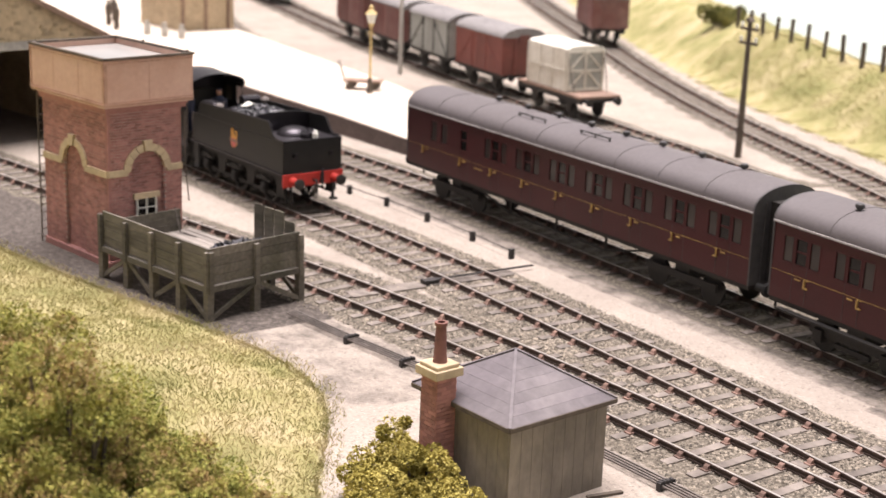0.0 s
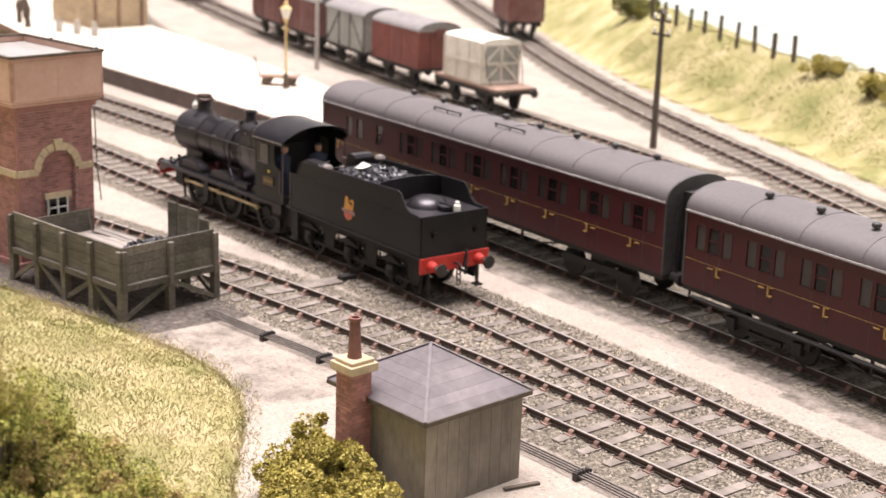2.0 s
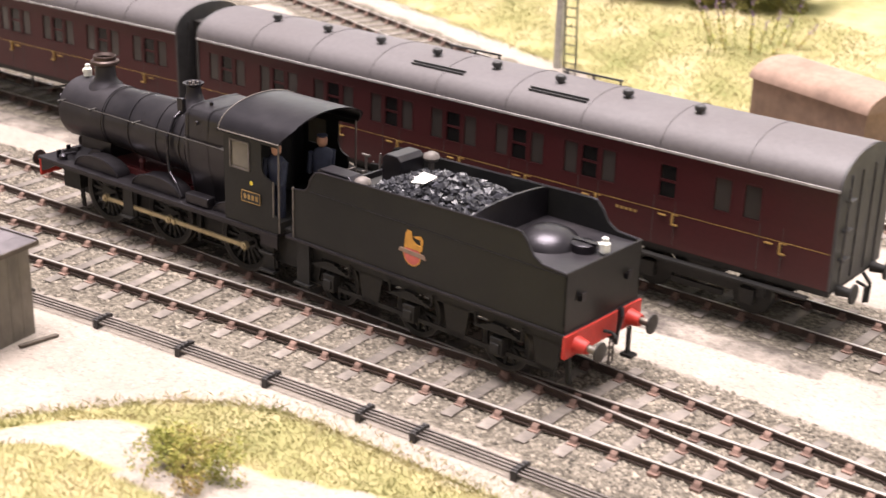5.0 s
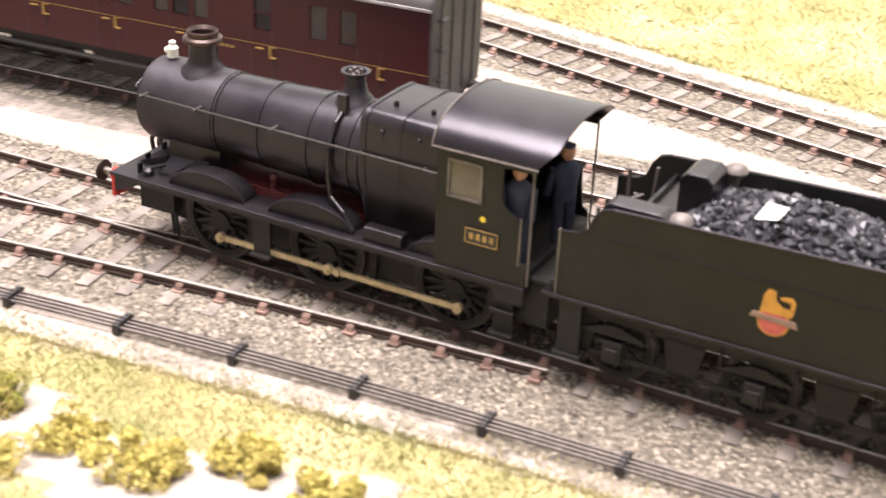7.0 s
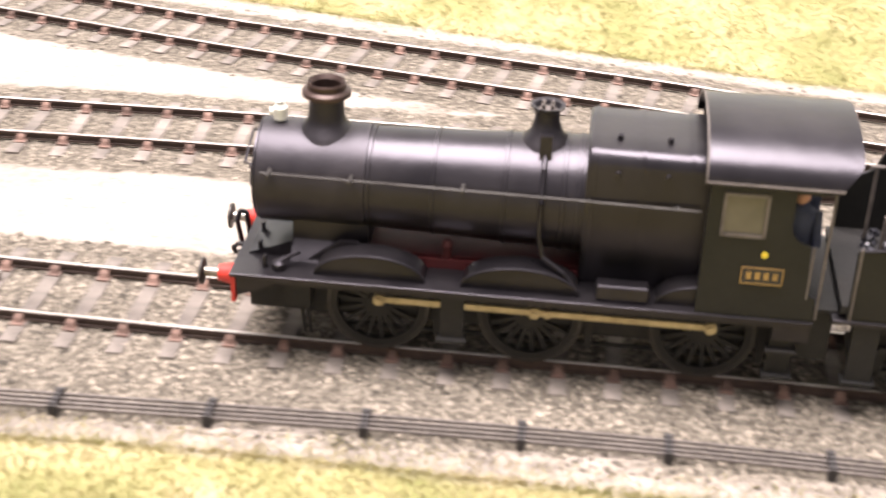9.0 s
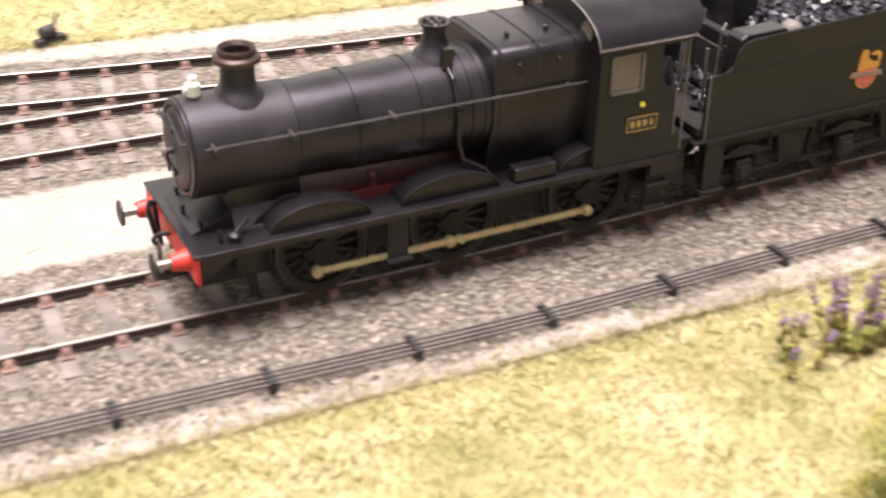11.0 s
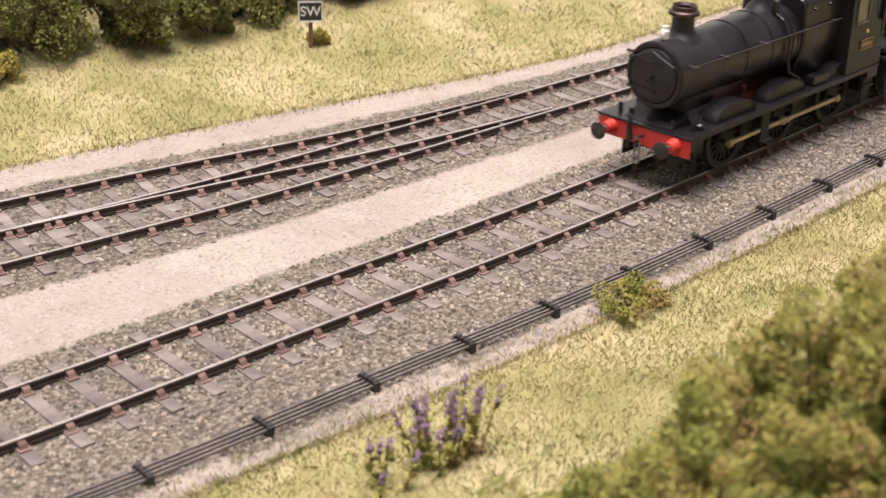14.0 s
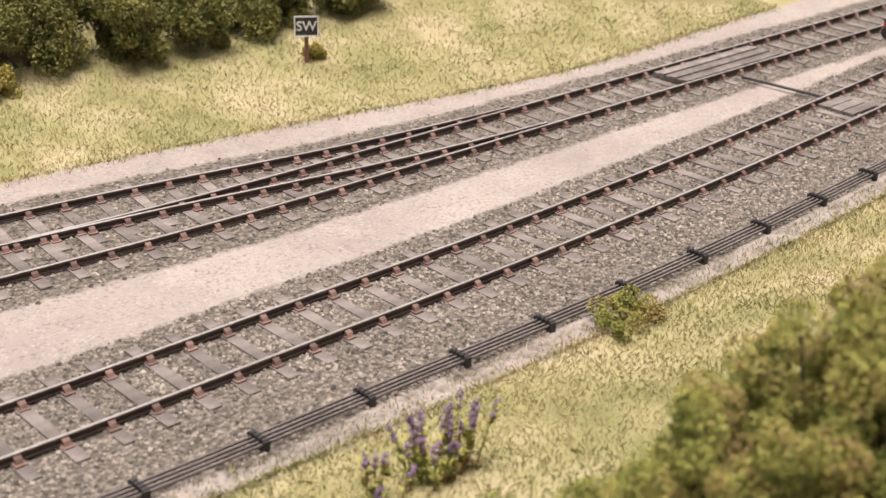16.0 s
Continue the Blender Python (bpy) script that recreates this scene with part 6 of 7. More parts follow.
# ---- coaling stage ----
def build_coal_stage():
    at = P(-37.35, 16.62, -0.2, 11.5)
    t = thing("coaling_stage", "weathered grey timber coaling stage on trestle legs", "coaling stage", at)
    L, W, D, T = 5.25, 3.1, 0.92, 2.0
    xs_ = [0.0, -1.3, -2.6, -3.9, -5.2]
    rng = random.Random(8)
    post = mesh_of(Mesh().box(-0.08, 0.08, -0.08, 0.08, 0, T), "post", TIMBER)
    leg = mesh_of(Mesh().box(-0.1, 0.1, -0.1, 0.1, -0.1, D), "leg", TIMBER)
    for x in xs_:
        piece("leg", leg, t, P(x, 0, 0, rng.uniform(-2, 2)))
        piece("leg", leg, t, P(x, W, 0, rng.uniform(-2, 2)))
    for y in (W / 2,):
        piece("leg", leg, t, P(0, y, 0))
        piece("leg", leg, t, P(-L, y, 0))
    for k, (a, b) in enumerate(zip(xs_, xs_[1:])):
        part("brace", Mesh().plank((a, -0.02, 0.85 if k % 2 else 0.05), (b, -0.02, 0.05 if k % 2 else 0.85), 0.07, 0.13), TIMBER, t)
        part("brace", Mesh().plank((a, W, 0.85 if k % 2 else 0.05), (b, W, 0.05 if k % 2 else 0.85), 0.07, 0.13), TIMBER, t)
    part("brace", Mesh().plank((0.05, 0, 0.05), (0.05, W / 2, 0.85), 0.07, 0.13), TIMBER, t)
    part("brace", Mesh().plank((0.05, W / 2, 0.85), (0.05, W, 0.05), 0.07, 0.13), TIMBER, t)
    n = 14
    for k in range(n):
        y = W * k / n
        part("deck_plank", Mesh().box(-L, 0.05, y + 0.012, y + W / n - 0.012, D, D + 0.06 + rng.uniform(0, 0.012)), DECK, t)
    part("edge_beam", Mesh().box(-L, 0.1, -0.1, 0.0, D - 0.1, D + 0.06), TIMBER, t)
    part("edge_beam", Mesh().box(0.0, 0.1, 0.0, W, D - 0.1, D + 0.06), TIMBER, t)
    part("edge_beam", Mesh().box(-L, 0.1, W, W + 0.08, D - 0.1, D + 0.06), TIMBER, t)
    for k in range(4):
        z = D + 0.08 + k * 0.25
        for a, b in zip(xs_, xs_[1:]):
            part("side_board", Mesh().box(b + 0.006, a - 0.006, 0.0, 0.06 + rng.uniform(0, 0.012), z + 0.008, z + 0.246), TIMBER, t)
        for a, b in ((0.0, W / 2), (W / 2, W)):
            part("end_board", Mesh().box(-0.06 + rng.uniform(0, 0.01), 0.0, a + 0.006, b - 0.006, z + 0.008, z + 0.246), TIMBER, t)
    cap = mesh_of(Mesh().box(-0.07, 0.07, -0.07, 0.05, D - 0.15, T - 0.08), "post", TIMBER)
    for x in xs_:
        piece("post", cap, t, P(x, -0.06, 0))
    for y in (0.02, W / 2, W - 0.02):
        piece("post", cap, t, P(0.06, y, 0, 90))
    # the low back flap, leaning outwards, and the four tall boards
    for k in range(3):
        z = D + 0.06 + k * 0.22
        part("flap_board", Mesh().box(-L - 0.05 - 0.03 * k, -L + 0.02 - 0.03 * k, 0.25, 2.75, z + 0.006, z + 0.214), TIMBER, t)
    part("flap_strut", Mesh().plank((-L - 0.1, 0.4, D), (-L - 0.16, 0.4, D + 0.8), 0.06, 0.06), TIMBER, t)
    for k in range(4):
        x = -0.2 - k * 0.47
        part("tall_board", Mesh().box(x - 0.40, x, W - 0.06, W - 0.01, D + 0.06, 2.35 + (0.05 if k else -0.12) + rng.uniform(-0.03, 0.03)), TIMBER, t)
    part("loose_coal", coal_lumps(-1.5, -0.1, 0.2, W - 0.1, D + 0.3, 0.5, 300, 21, (0.06, 0.17)), COAL, t, "heap of coal lumps", kind="stuff")
    part("chain", Mesh().pipe([(-L + 0.05, 2.5, 1.75), (-L + 0.3, 2.5, D + 0.1), (-L + 1.0, 2.6, D + 0.08)], 0.02, 5), RODDING, t)


build_coal_stage()


# ---- the lineside hut ----
def build_hut():
    at = P(-25.35, 17.93, -0.25, 6)
    t = thing("lineside_hut", "small weathered grey boarded hut with a hipped slate roof", "hut", at)
    hx, hy, H = 1.36, 1.30, 2.0
    body = part("wall_core", Mesh().box(-hx, hx, -hy, hy, 0, H), HUTWALL, t)
    for side, half in (("x", hy), ("y", hx)):
        n = 9
        for k in range(n):
            a = -half + 2 * half * k / n
            b = a + 2 * half / n - 0.008
            if side == "x":
                part("wall_board", Mesh().box(hx, hx + 0.025, a, b, 0, H), HUTWALL, body)
            else:
                part("wall_board", Mesh().box(a, b, -hy - 0.025, -hy, 0, H), HUTWALL, body)
    e = 0.14
    c = [(-hx - e, -hy - e), (hx + e, -hy - e), (hx + e, hy + e), (-hx - e, hy + e)]
    rid = (0.0, 0.0, H + 0.85)
    roof = Mesh().add([(x, y, H - 0.03) for x, y in c] + [rid] + [(x, y, H - 0.1) for x, y in c], [(0, 1, 4), (1, 2, 4), (2, 3, 4), (3, 0, 4), (5, 6, 1, 0), (6, 7, 2, 1), (7, 8, 3, 2), (8, 5, 0, 3), (8, 7, 6, 5)])
    rf = part("roof", roof, SLATE, t, "purple-grey slate hipped roof")
    for x, y in c:
        part("hip_ridge", Mesh().plank((x, y, H - 0.012), (0, 0, H + 0.865), 0.06, 0.03), SLATE, rf)
    rows = 7
    for k in range(rows):
        f0, f1 = k / rows, (k + 1) / rows + 0.03
        for (x0, y0), (x1, y1) in ((c[0], c[1]), (c[1], c[2])):
            q = lambda x, y, f: (x * (1 - f), y * (1 - f), H - 0.03 + 0.88 * f)
            lift = 0.008
            m = Mesh()
            a, b = q(x0, y0, f0), q(x1, y1, f0)
            d, cc = q(x0, y0, min(f1, 0.99)), q(x1, y1, min(f1, 0.99))
            up = lambda p, h: (p[0], p[1], p[2] + h)
            m.add([up(a, lift), up(b, lift), up(cc, 0.004), up(d, 0.004), a, b], [(0, 1, 2, 3), (4, 5, 1, 0)])
            part("slate_course", m, SLATE, rf)
    ch = part("chimney", Mesh().box(-0.72, -0.24, -hy - 0.52, -hy - 0.03, 0, 2.55), BRICK, t, "small red brick chimney stack")
    bricks = Mesh()
    brick_face(bricks, -0.72, -0.24, 0.02, 2.5, lambda u, z, d: (u, -hy - 0.52 - d, z))
    brick_face(bricks, -hy - 0.52, -hy - 0.03, 0.02, 2.5, lambda u, z, d: (-0.24 + d, u, z))
    part("brickwork", bricks, BRICK, ch, kind="stuff")
    part("cap_stone", Mesh().box(-0.82, -0.14, -hy - 0.62, -hy + 0.07, 2.5, 2.68).box(-0.76, -0.2, -hy - 0.56, -hy + 0.01, 2.68, 2.76), STONE, ch, bevel=0.02)
    part("chimney_pot", Mesh().lathe("z", [(2.74, 0.15), (2.9, 0.13), (3.5, 0.105), (3.52, 0.13), (3.58, 0.13), (3.58, 0.08), (3.4, 0.08)], 20, (-0.48, -hy - 0.27, 0)), POT, ch, "brown clay chimney pot", smooth=40)
    part("fascia", Mesh().box(-hx - e, hx + e, -hy - e - 0.02, -hy - e, H - 0.12, H - 0.03).box(hx + e, hx + e + 0.02, -hy - e, hy + e, H - 0.12, H - 0.03), OLDWOOD, rf)
    part("plank", Mesh().plank((hx + 0.3, 0.6, 0.1), (hx + 0.5, 1.4, 0.08), 0.1, 0.05), OLDWOOD, t)


build_hut()


# ---- engine shed, behind the tower ----
def build_shed():
    t = thing("engine_shed", "stone-built engine shed with a dark arched doorway", "engine shed", P(-61.5, 18.6, -0.3, 12))
    hw, H, A = 4.6, 4.4, 6.6
    dw, dh = 2.1, 4.1
    wall = Mesh()
    for part_ in ([(-hw, 0), (-dw, 0), (-dw, H), (-hw, H)], [(dw, 0), (hw, 0), (hw, H), (dw, H)], [(-dw, dh), (dw, dh), (dw, H), (-dw, H)], [(-hw, H), (hw, H), (0, A)]):
        wall.plate(part_, "x", -0.5, 0)
    g = part("gable_wall", wall, RUBBLE, t, "rough pale rubble stone")
    rng = random.Random(4)
    st = Mesh()
    for k in range(420):
        y, z = rng.uniform(-hw, hw), rng.uniform(0.1, A - 0.3)
        if (abs(y) < dw + 0.1 and z < dh + 0.2) or z > H + (A - H) * (1 - abs(y) / hw) - 0.15:
            continue
        w, h = rng.uniform(0.12, 0.3), rng.uniform(0.07, 0.14)
        st.box(-0.02, 0.03 + rng.uniform(0, 0.03), y - w / 2, y + w / 2, z - h / 2, z + h / 2)
    part("rubble_stones", st, RUBBLE, g, kind="stuff")
    part("side_wall", Mesh().box(-14, -0.5, -hw, -hw + 0.4, 0, H), RUBBLE, t)
    part("side_wall", Mesh().box(-14, -0.5, hw - 0.4, hw, 0, H), RUBBLE, t)
    part("back_wall", Mesh().box(-14.4, -14, -hw, hw, 0, H + 2), RUBBLE, t)
    rf = Mesh()
    for s in (-1, 1):
        rf.add([(0.25, s * (hw + 0.35), H - 0.2), (-14.5, s * (hw + 0.35), H - 0.2), (-14.5, 0, A + 0.05), (0.25, 0, A + 0.05), (0.25, s * (hw + 0.35), H - 0.05), (-14.5, s * (hw + 0.35), H - 0.05), (-14.5, 0, A + 0.2), (0.25, 0, A + 0.2)], [(0, 1, 2, 3), (4, 5, 6, 7), (0, 1, 5, 4), (1, 2, 6, 5), (2, 3, 7, 6), (3, 0, 4, 7)])
    part("roof", rf, SLATE, t)
    part("bargeboard", Mesh().plank((0.3, -hw - 0.3, H - 0.15), (0.3, 0, A + 0.05), 0.08, 0.22).plank((0.3, hw + 0.3, H - 0.15), (0.3, 0, A + 0.05), 0.08, 0.22), TANWOOD, t)
    part("lintel", Mesh().box(-0.05, 0.06, -dw - 0.3, dw + 0.3, dh - 0.05, dh + 0.3), GREYPOST, t)


build_shed()


# ---- platform ----
def build_platform():
    fr = [(-112, 29.6), (-92, 30.95), (-74.2, 31.85), (-58.9, 32.6), (-53.9, 33.0), (-47, 33.5)]
    bk = [(-112, 45.5), (-98.5, 42.3), (-80, 40.7), (-65.5, 39.5), (-57, 38.2), (-47, 36.2)]
    t = thing("platform", "pale gravel station platform with a dark retaining wall", "platform", kind="structure")
    m = Mesh()
    tops = [0.6, 0.6, 0.6, 0.6, 0.45, -0.15]
    for i in range(5):
        a, b, c, d = fr[i], fr[i + 1], bk[i + 1], bk[i]
        za, zb = tops[i], tops[i + 1]
        m.add([(*a, za), (*b, zb), (*c, zb), (*d, za), (*a, -0.35), (*b, -0.35), (*c, -0.35), (*d, -0.35)], [(0, 1, 2, 3), (2, 6, 7, 3)])
    part("platform_surface", m, PLATFORM, t)
    w = Mesh()
    for i in range(5):
        a, b = fr[i], fr[i + 1]
        za, zb = tops[i], tops[i + 1]
        w.add([(*a, -0.4), (*b, -0.4), (*b, zb + 0.01), (*a, za + 0.01), (a[0], a[1] - 0.12, -0.4), (b[0], b[1] - 0.12, -0.4), (b[0], b[1] - 0.12, zb + 0.01), (a[0], a[1] - 0.12, za + 0.01)], [(4, 5, 6, 7), (7, 6, 2, 3), (0, 3, 2, 1)])
    part("platform_wall", w, PLATWALL, t, "dark brown platform edge wall")
    part("coping", Mesh().pipe([(x, y + 0.1, z + 0.0) for (x, y), z in zip(fr, tops)], 0.03, 4), PLATFORM, t)


build_platform()


def build_lamp():
    t = thing("platform_lamp", "cream painted station lamp post with a glazed lantern", "lamp post", P(-63.75, 36.95, 0.6))
    part("base", Mesh().lathe("z", [(0, 0.16), (0.3, 0.14), (0.75, 0.09)], 14), OLDWOOD, t, "dark lamp base")
    part("post", Mesh().lathe("z", [(0.7, 0.085), (0.9, 0.06), (3.3, 0.05)], 12), CREAM, t, smooth=40)
    part("ladder_bar", Mesh().plank((-0.35, 0, 2.9), (0.35, 0, 2.9), 0.05, 0.05).lathe("z", [(3.2, 0.05), (3.3, 0.12), (3.4, 0.12)], 12), CREAM, t)
    part("lantern", Mesh().lathe("z", [(3.4, 0.14), (3.85, 0.27)], 6), WHITE, t, "pale glazed lantern")
    part("lantern_cap", Mesh().lathe("z", [(3.85, 0.3), (4.05, 0.12), (4.2, 0.1), (4.28, 0.03)], 6), CREAM, t)


build_lamp()


def build_trolley():
    t = thing("luggage_trolley", "low brown platform trolley with a raised handle", "trolley", P(-64.9, 37.25, 0.6, 48))
    part("deck", Mesh().box(-0.95, 0.95, -0.45, 0.45, 0.38, 0.48), TANWOOD, t)
    for x in (-0.6, 0.6):
        for y in (-0.42, 0.42):
            part("wheel", Mesh().lathe("y", [(y - 0.04, 0.2), (y + 0.04, 0.2)], 14, (x, 0, 0.2)), OLDWOOD, t)
    part("handle", Mesh().plank((-0.95, 0, 0.42), (-1.25, 0, 1.35), 0.07, 0.07), OLDWOOD, t)


build_trolley()


def platform_figures():
    rng = random.Random(2)
    for x, y, h in ((-92.5, 34.4, 30), (-90.3, 34.1, 80), (-94.5, 35.5, 10)):
        m = Mesh()
        m.rod((-0.1, 0, 0), (-0.08, 0, 0.8), 0.09).rod((0.1, 0, 0), (0.08, 0, 0.8), 0.09)
        m.lathe("z", [(0.75, 0.2), (1.1, 0.22), (1.35, 0.18), (1.42, 0.06), (1.46, 0.11), (1.6, 0.11), (1.66, 0.03)], 12)
        ob = part("model_figure", m, OLDWOOD, smooth=50, at=P(x, y, 0.6, h))
        tagged(ob, "tiny dark painted doll standing on the platform", "model figure", group="dolls on the platform")
    b = thing("platform_building", "low buff stone platform building with a pale roof", "building", P(-90.0, 38.6, 0.6, 4))
    part("wall", Mesh().box(-4, 1.6, -1.2, 2.6, 0, 2.4), RUBBLE, b)
    part("roof", Mesh().box(-4.3, 1.9, -1.5, 2.9, 2.4, 2.6), VANROOF, b)
    for k in range(3):
        part("door_post", Mesh().box(1.6, 1.72, -1.1 + k * 1.6, -0.95 + k * 1.6, 0, 2.4), TANWOOD, b)
    for x, y in ((-86.2, 35.6), (-85.0, 36.2), (-87.5, 35.0)):
        part_ = thing("milk_churn", "small pale milk churn on the platform", "churn", P(x, y, 0.6), group="churns on the platform")
        part("body", Mesh().lathe("z", [(0, 0.22), (0.5, 0.22), (0.75, 0.12), (0.85, 0.15)], 12), GREYPOST, part_, smooth=40)


platform_figures()


# ---- posts, signs and lineside fittings ----
def build_pole():
    t = thing("telegraph_pole", "dark wooden telegraph pole with short insulator arms", "telegraph pole", P(-47.56, 46.0, -0.3))
    part("pole", Mesh().lathe("z", [(0, 0.16), (6.0, 0.10)], 12), OLDWOOD, t, smooth=40)
    part("cap", Mesh().add([(-0.16, -0.16, 5.95), (0.16, -0.16, 5.95), (0.16, 0.16, 5.95), (-0.16, 0.16, 5.95), (0, -0.16, 6.15), (0, 0.16, 6.15)], [(0, 1, 4), (2, 3, 5), (1, 2, 5, 4), (3, 0, 4, 5), (0, 3, 2, 1)]), OLDWOOD, t)
    for z in (5.0, 5.6):
        a = part("arm", Mesh().box(-0.5, 0.5, -0.06, 0.06, z, z + 0.1), OLDWOOD, t)
        for x in (-0.42, 0.42):
            part("insulator", Mesh().lathe("z", [(z + 0.1, 0.03), (z + 0.15, 0.07), (z + 0.3, 0.06), (z + 0.33, 0.02)], 10, (x, 0, 0)), WHITE, a, "white china insulator")


build_pole()
wp = thing("yard_post", "plain pale wooden post in the yard gravel", "post", P(-72.9, 44.3, -0.2))
part("post", Mesh().lathe("z", [(0, 0.14), (0.5, 0.13), (5.2, 0.1)], 12), GREYPOST, wp, smooth=40)


def build_signal():
    t = thing("signal_post", "pale grey signal post with a red and green spectacle", "signal", P(-27.5, 44.3, -0.3))
    part("post", Mesh().plank((0, 0, 0), (0, 0, 5.2), 0.22, 0.22), GREYPOST, t)
    lad = Mesh().pipe([(0.55, -0.5, 0), (0.3, -0.3, 4.3)], 0.03, 6).pipe([(1.0, -0.5, 0), (0.75, -0.3, 4.3)], 0.03, 6)
    for k in range(14):
        f = (k + 0.5) / 14
        lad.rod((0.55 - 0.25 * f, -0.5 + 0.2 * f, 4.3 * f), (1.0 - 0.25 * f, -0.5 + 0.2 * f, 4.3 * f), 0.02, 5)
    part("ladder", lad, SIGNBLACK, t, "thin black ladder")
    sp = part("spectacle", Mesh().plate([(-0.55, 3.2), (-0.1, 3.2), (-0.05, 4.0), (-0.55, 4.0)], "y", -0.26, -0.2), SIGNBLACK, t)
    part("red_glass", Mesh().lathe("y", [(-0.29, 0.17), (-0.25, 0.17)], 16, (-0.32, 0, 3.8)), SIGRED, sp)
    part("green_glass", Mesh().lathe("y", [(-0.29, 0.15), (-0.25, 0.15)], 16, (-0.32, 0, 3.42)), SIGGREEN, sp)
    part("lamp_case", Mesh().box(-0.12, 0.3, -0.4, -0.15, 3.4, 4.2), GREYPOST, t)
    part("red_cap", Mesh().lathe("z", [(4.2, 0.1), (4.4, 0.12), (4.45, 0.03)], 12, (0.1, -0.28, 0)), SIGRED, t)


build_signal()


def build_sw_sign():
    t = thing("whistle_sign", "small black sign lettered SW on a brown post", "sign", P(27.7, 31.0, 0.1, -40))
    part("post", Mesh().plank((0, 0, -0.3), (0, 0, 1.2), 0.11, 0.09), POSTRED, t)
    b = part("board", Mesh().box(-0.32, 0.32, -0.1, -0.05, 0.98, 1.54), SIGNBLACK, t, "black board with a white border")
    m = Mesh()
    for q in ((-0.32, 0.32, 1.50, 1.54), (-0.32, 0.32, 0.98, 1.02), (-0.32, -0.285, 1.02, 1.50), (0.285, 0.32, 1.02, 1.50)):
        m.box(q[0], q[1], -0.112, -0.1, q[2], q[3])
    part("border", m, SIGNWHITE, b)
    cu = bpy.data.curves.new("letters", "FONT")
    cu.body, cu.size, cu.extrude, cu.align_x, cu.align_y, cu.offset = "SW", 0.36 * K, 0.006 * K, "CENTER", "CENTER", 0.004 * K
    cu.materials.append(SIGNWHITE)
    ob = new("letters", cu)
    ob.parent, ob.matrix_basis = b, P(0, -0.108, 1.26, 0, 90)


build_sw_sign()


def build_lever(x, y, label):
    t = thing("point_lever", label, "point lever", P(x, y, -0.2, 15), group="hand point levers")
    part("box", Mesh().box(-0.35, 0.35, -0.1, 0.1, 0, 0.16), STOOL, t, bevel=0.02)
    part("handle", Mesh().rod((0, 0, 0.1), (0.22, 0, 0.62), 0.035), STOOL, t)
    part("weight", Mesh().lathe("x", [(-0.16, 0.12), (0.16, 0.14)], 14, (-0.05, 0, 0.28)), STOOL, t, smooth=40)


build_lever(10.2, 31.9, "black hand point lever beside the back track")


def build_crossings():
    t = thing("board_crossing", "dark boarded foot crossing between the rails", "crossing", stand(COACHES, 34.6, 39))
    for k in range(6):
        part("board", Mesh().box(0.2, 4.4, -0.58 + k * 0.2, -0.41 + k * 0.2, -0.17, 0.0 - (0.05 if k % 2 else 0.02)), SLEEPER, t)
    t = thing("point_rod_cover", "grey timber cover boards over the point rods", "cover boards", P(36.3, 19.7, -0.2, -4))
    for k in range(3):
        part("board", Mesh().box(-0.55, 0.55, -0.5 + k * 0.36, -0.18 + k * 0.36, 0.02, 0.1), SLEEPER, t)
    part("rod", Mesh().rod((0, 0.6, 0.12), (-0.2, 3.2, 0.12), 0.04), STOOL, t)
    t = thing("rod_cover", "weathered grey timbers over the cross rodding", "cover boards", P(-37.6, 23.3, -0.2, 88))
    for k in range(2):
        part("board", Mesh().box(-2.2 + k * 3.2, 0.2 + k * 3.2, -0.3, 0.3, -0.02, 0.05), SLEEPER, t)
    part("crank", Mesh().box(0.25, 0.75, -0.14, 0.14, 0.05, 0.16).rod((0.3, 0, 0.14), (4.2, 0.05, 0.14), 0.035), STOOL, t)
    t = thing("signal_wire", "thin signal wire on small black pulley stakes", "signal wire")
    pts = [(-49.5, 27.1), (-48.6, 27.29), (-46.4, 27.57), (-43.9, 27.7), (-41.1, 27.7), (-38.8, 27.63)]
    for x, y in pts:
        part("stake", Mesh().box(x - 0.06, x + 0.06, y - 0.08, y + 0.08, -0.25, 0.12), STOOL, t)
    part("wire", Mesh().pipe([(x, y, 0.05) for x, y in pts], 0.018, 5), STOOL, t)
    t = thing("clay_pipe", "tapered brown clay chimney pipe on the bank", "pipe", P(-16.2, 11.9, height(-16.2, 11.9) - 0.02))
    part("pipe", Mesh().lathe("z", [(0, 0.36), (1.9, 0.25), (2.15, 0.235), (2.28, 0.22), (2.28, 0.165), (1.6, 0.165)], 24, caps=False), TIMBER, t, smooth=40)


build_crossings()


def build_fence():
    t = thing("post_fence", "row of dark weathered fence posts on the bank", "fence")
    rng = random.Random(6)
    m = mesh_of(Mesh().box(-0.09, 0.09, -0.09, 0.09, -0.4, 1.25), "post", OLDWOOD)
    for x in [-66.8 + 1.9 * k for k in range(10)] + [-43.4, -41.5]:
        y = float(FAR_EDGE(x)) + 4.1
        piece("post", m, t, P(x, y, height(x, y), rng.uniform(0, 40), rng.uniform(-4, 4), rng.uniform(-4, 4)))


build_fence()


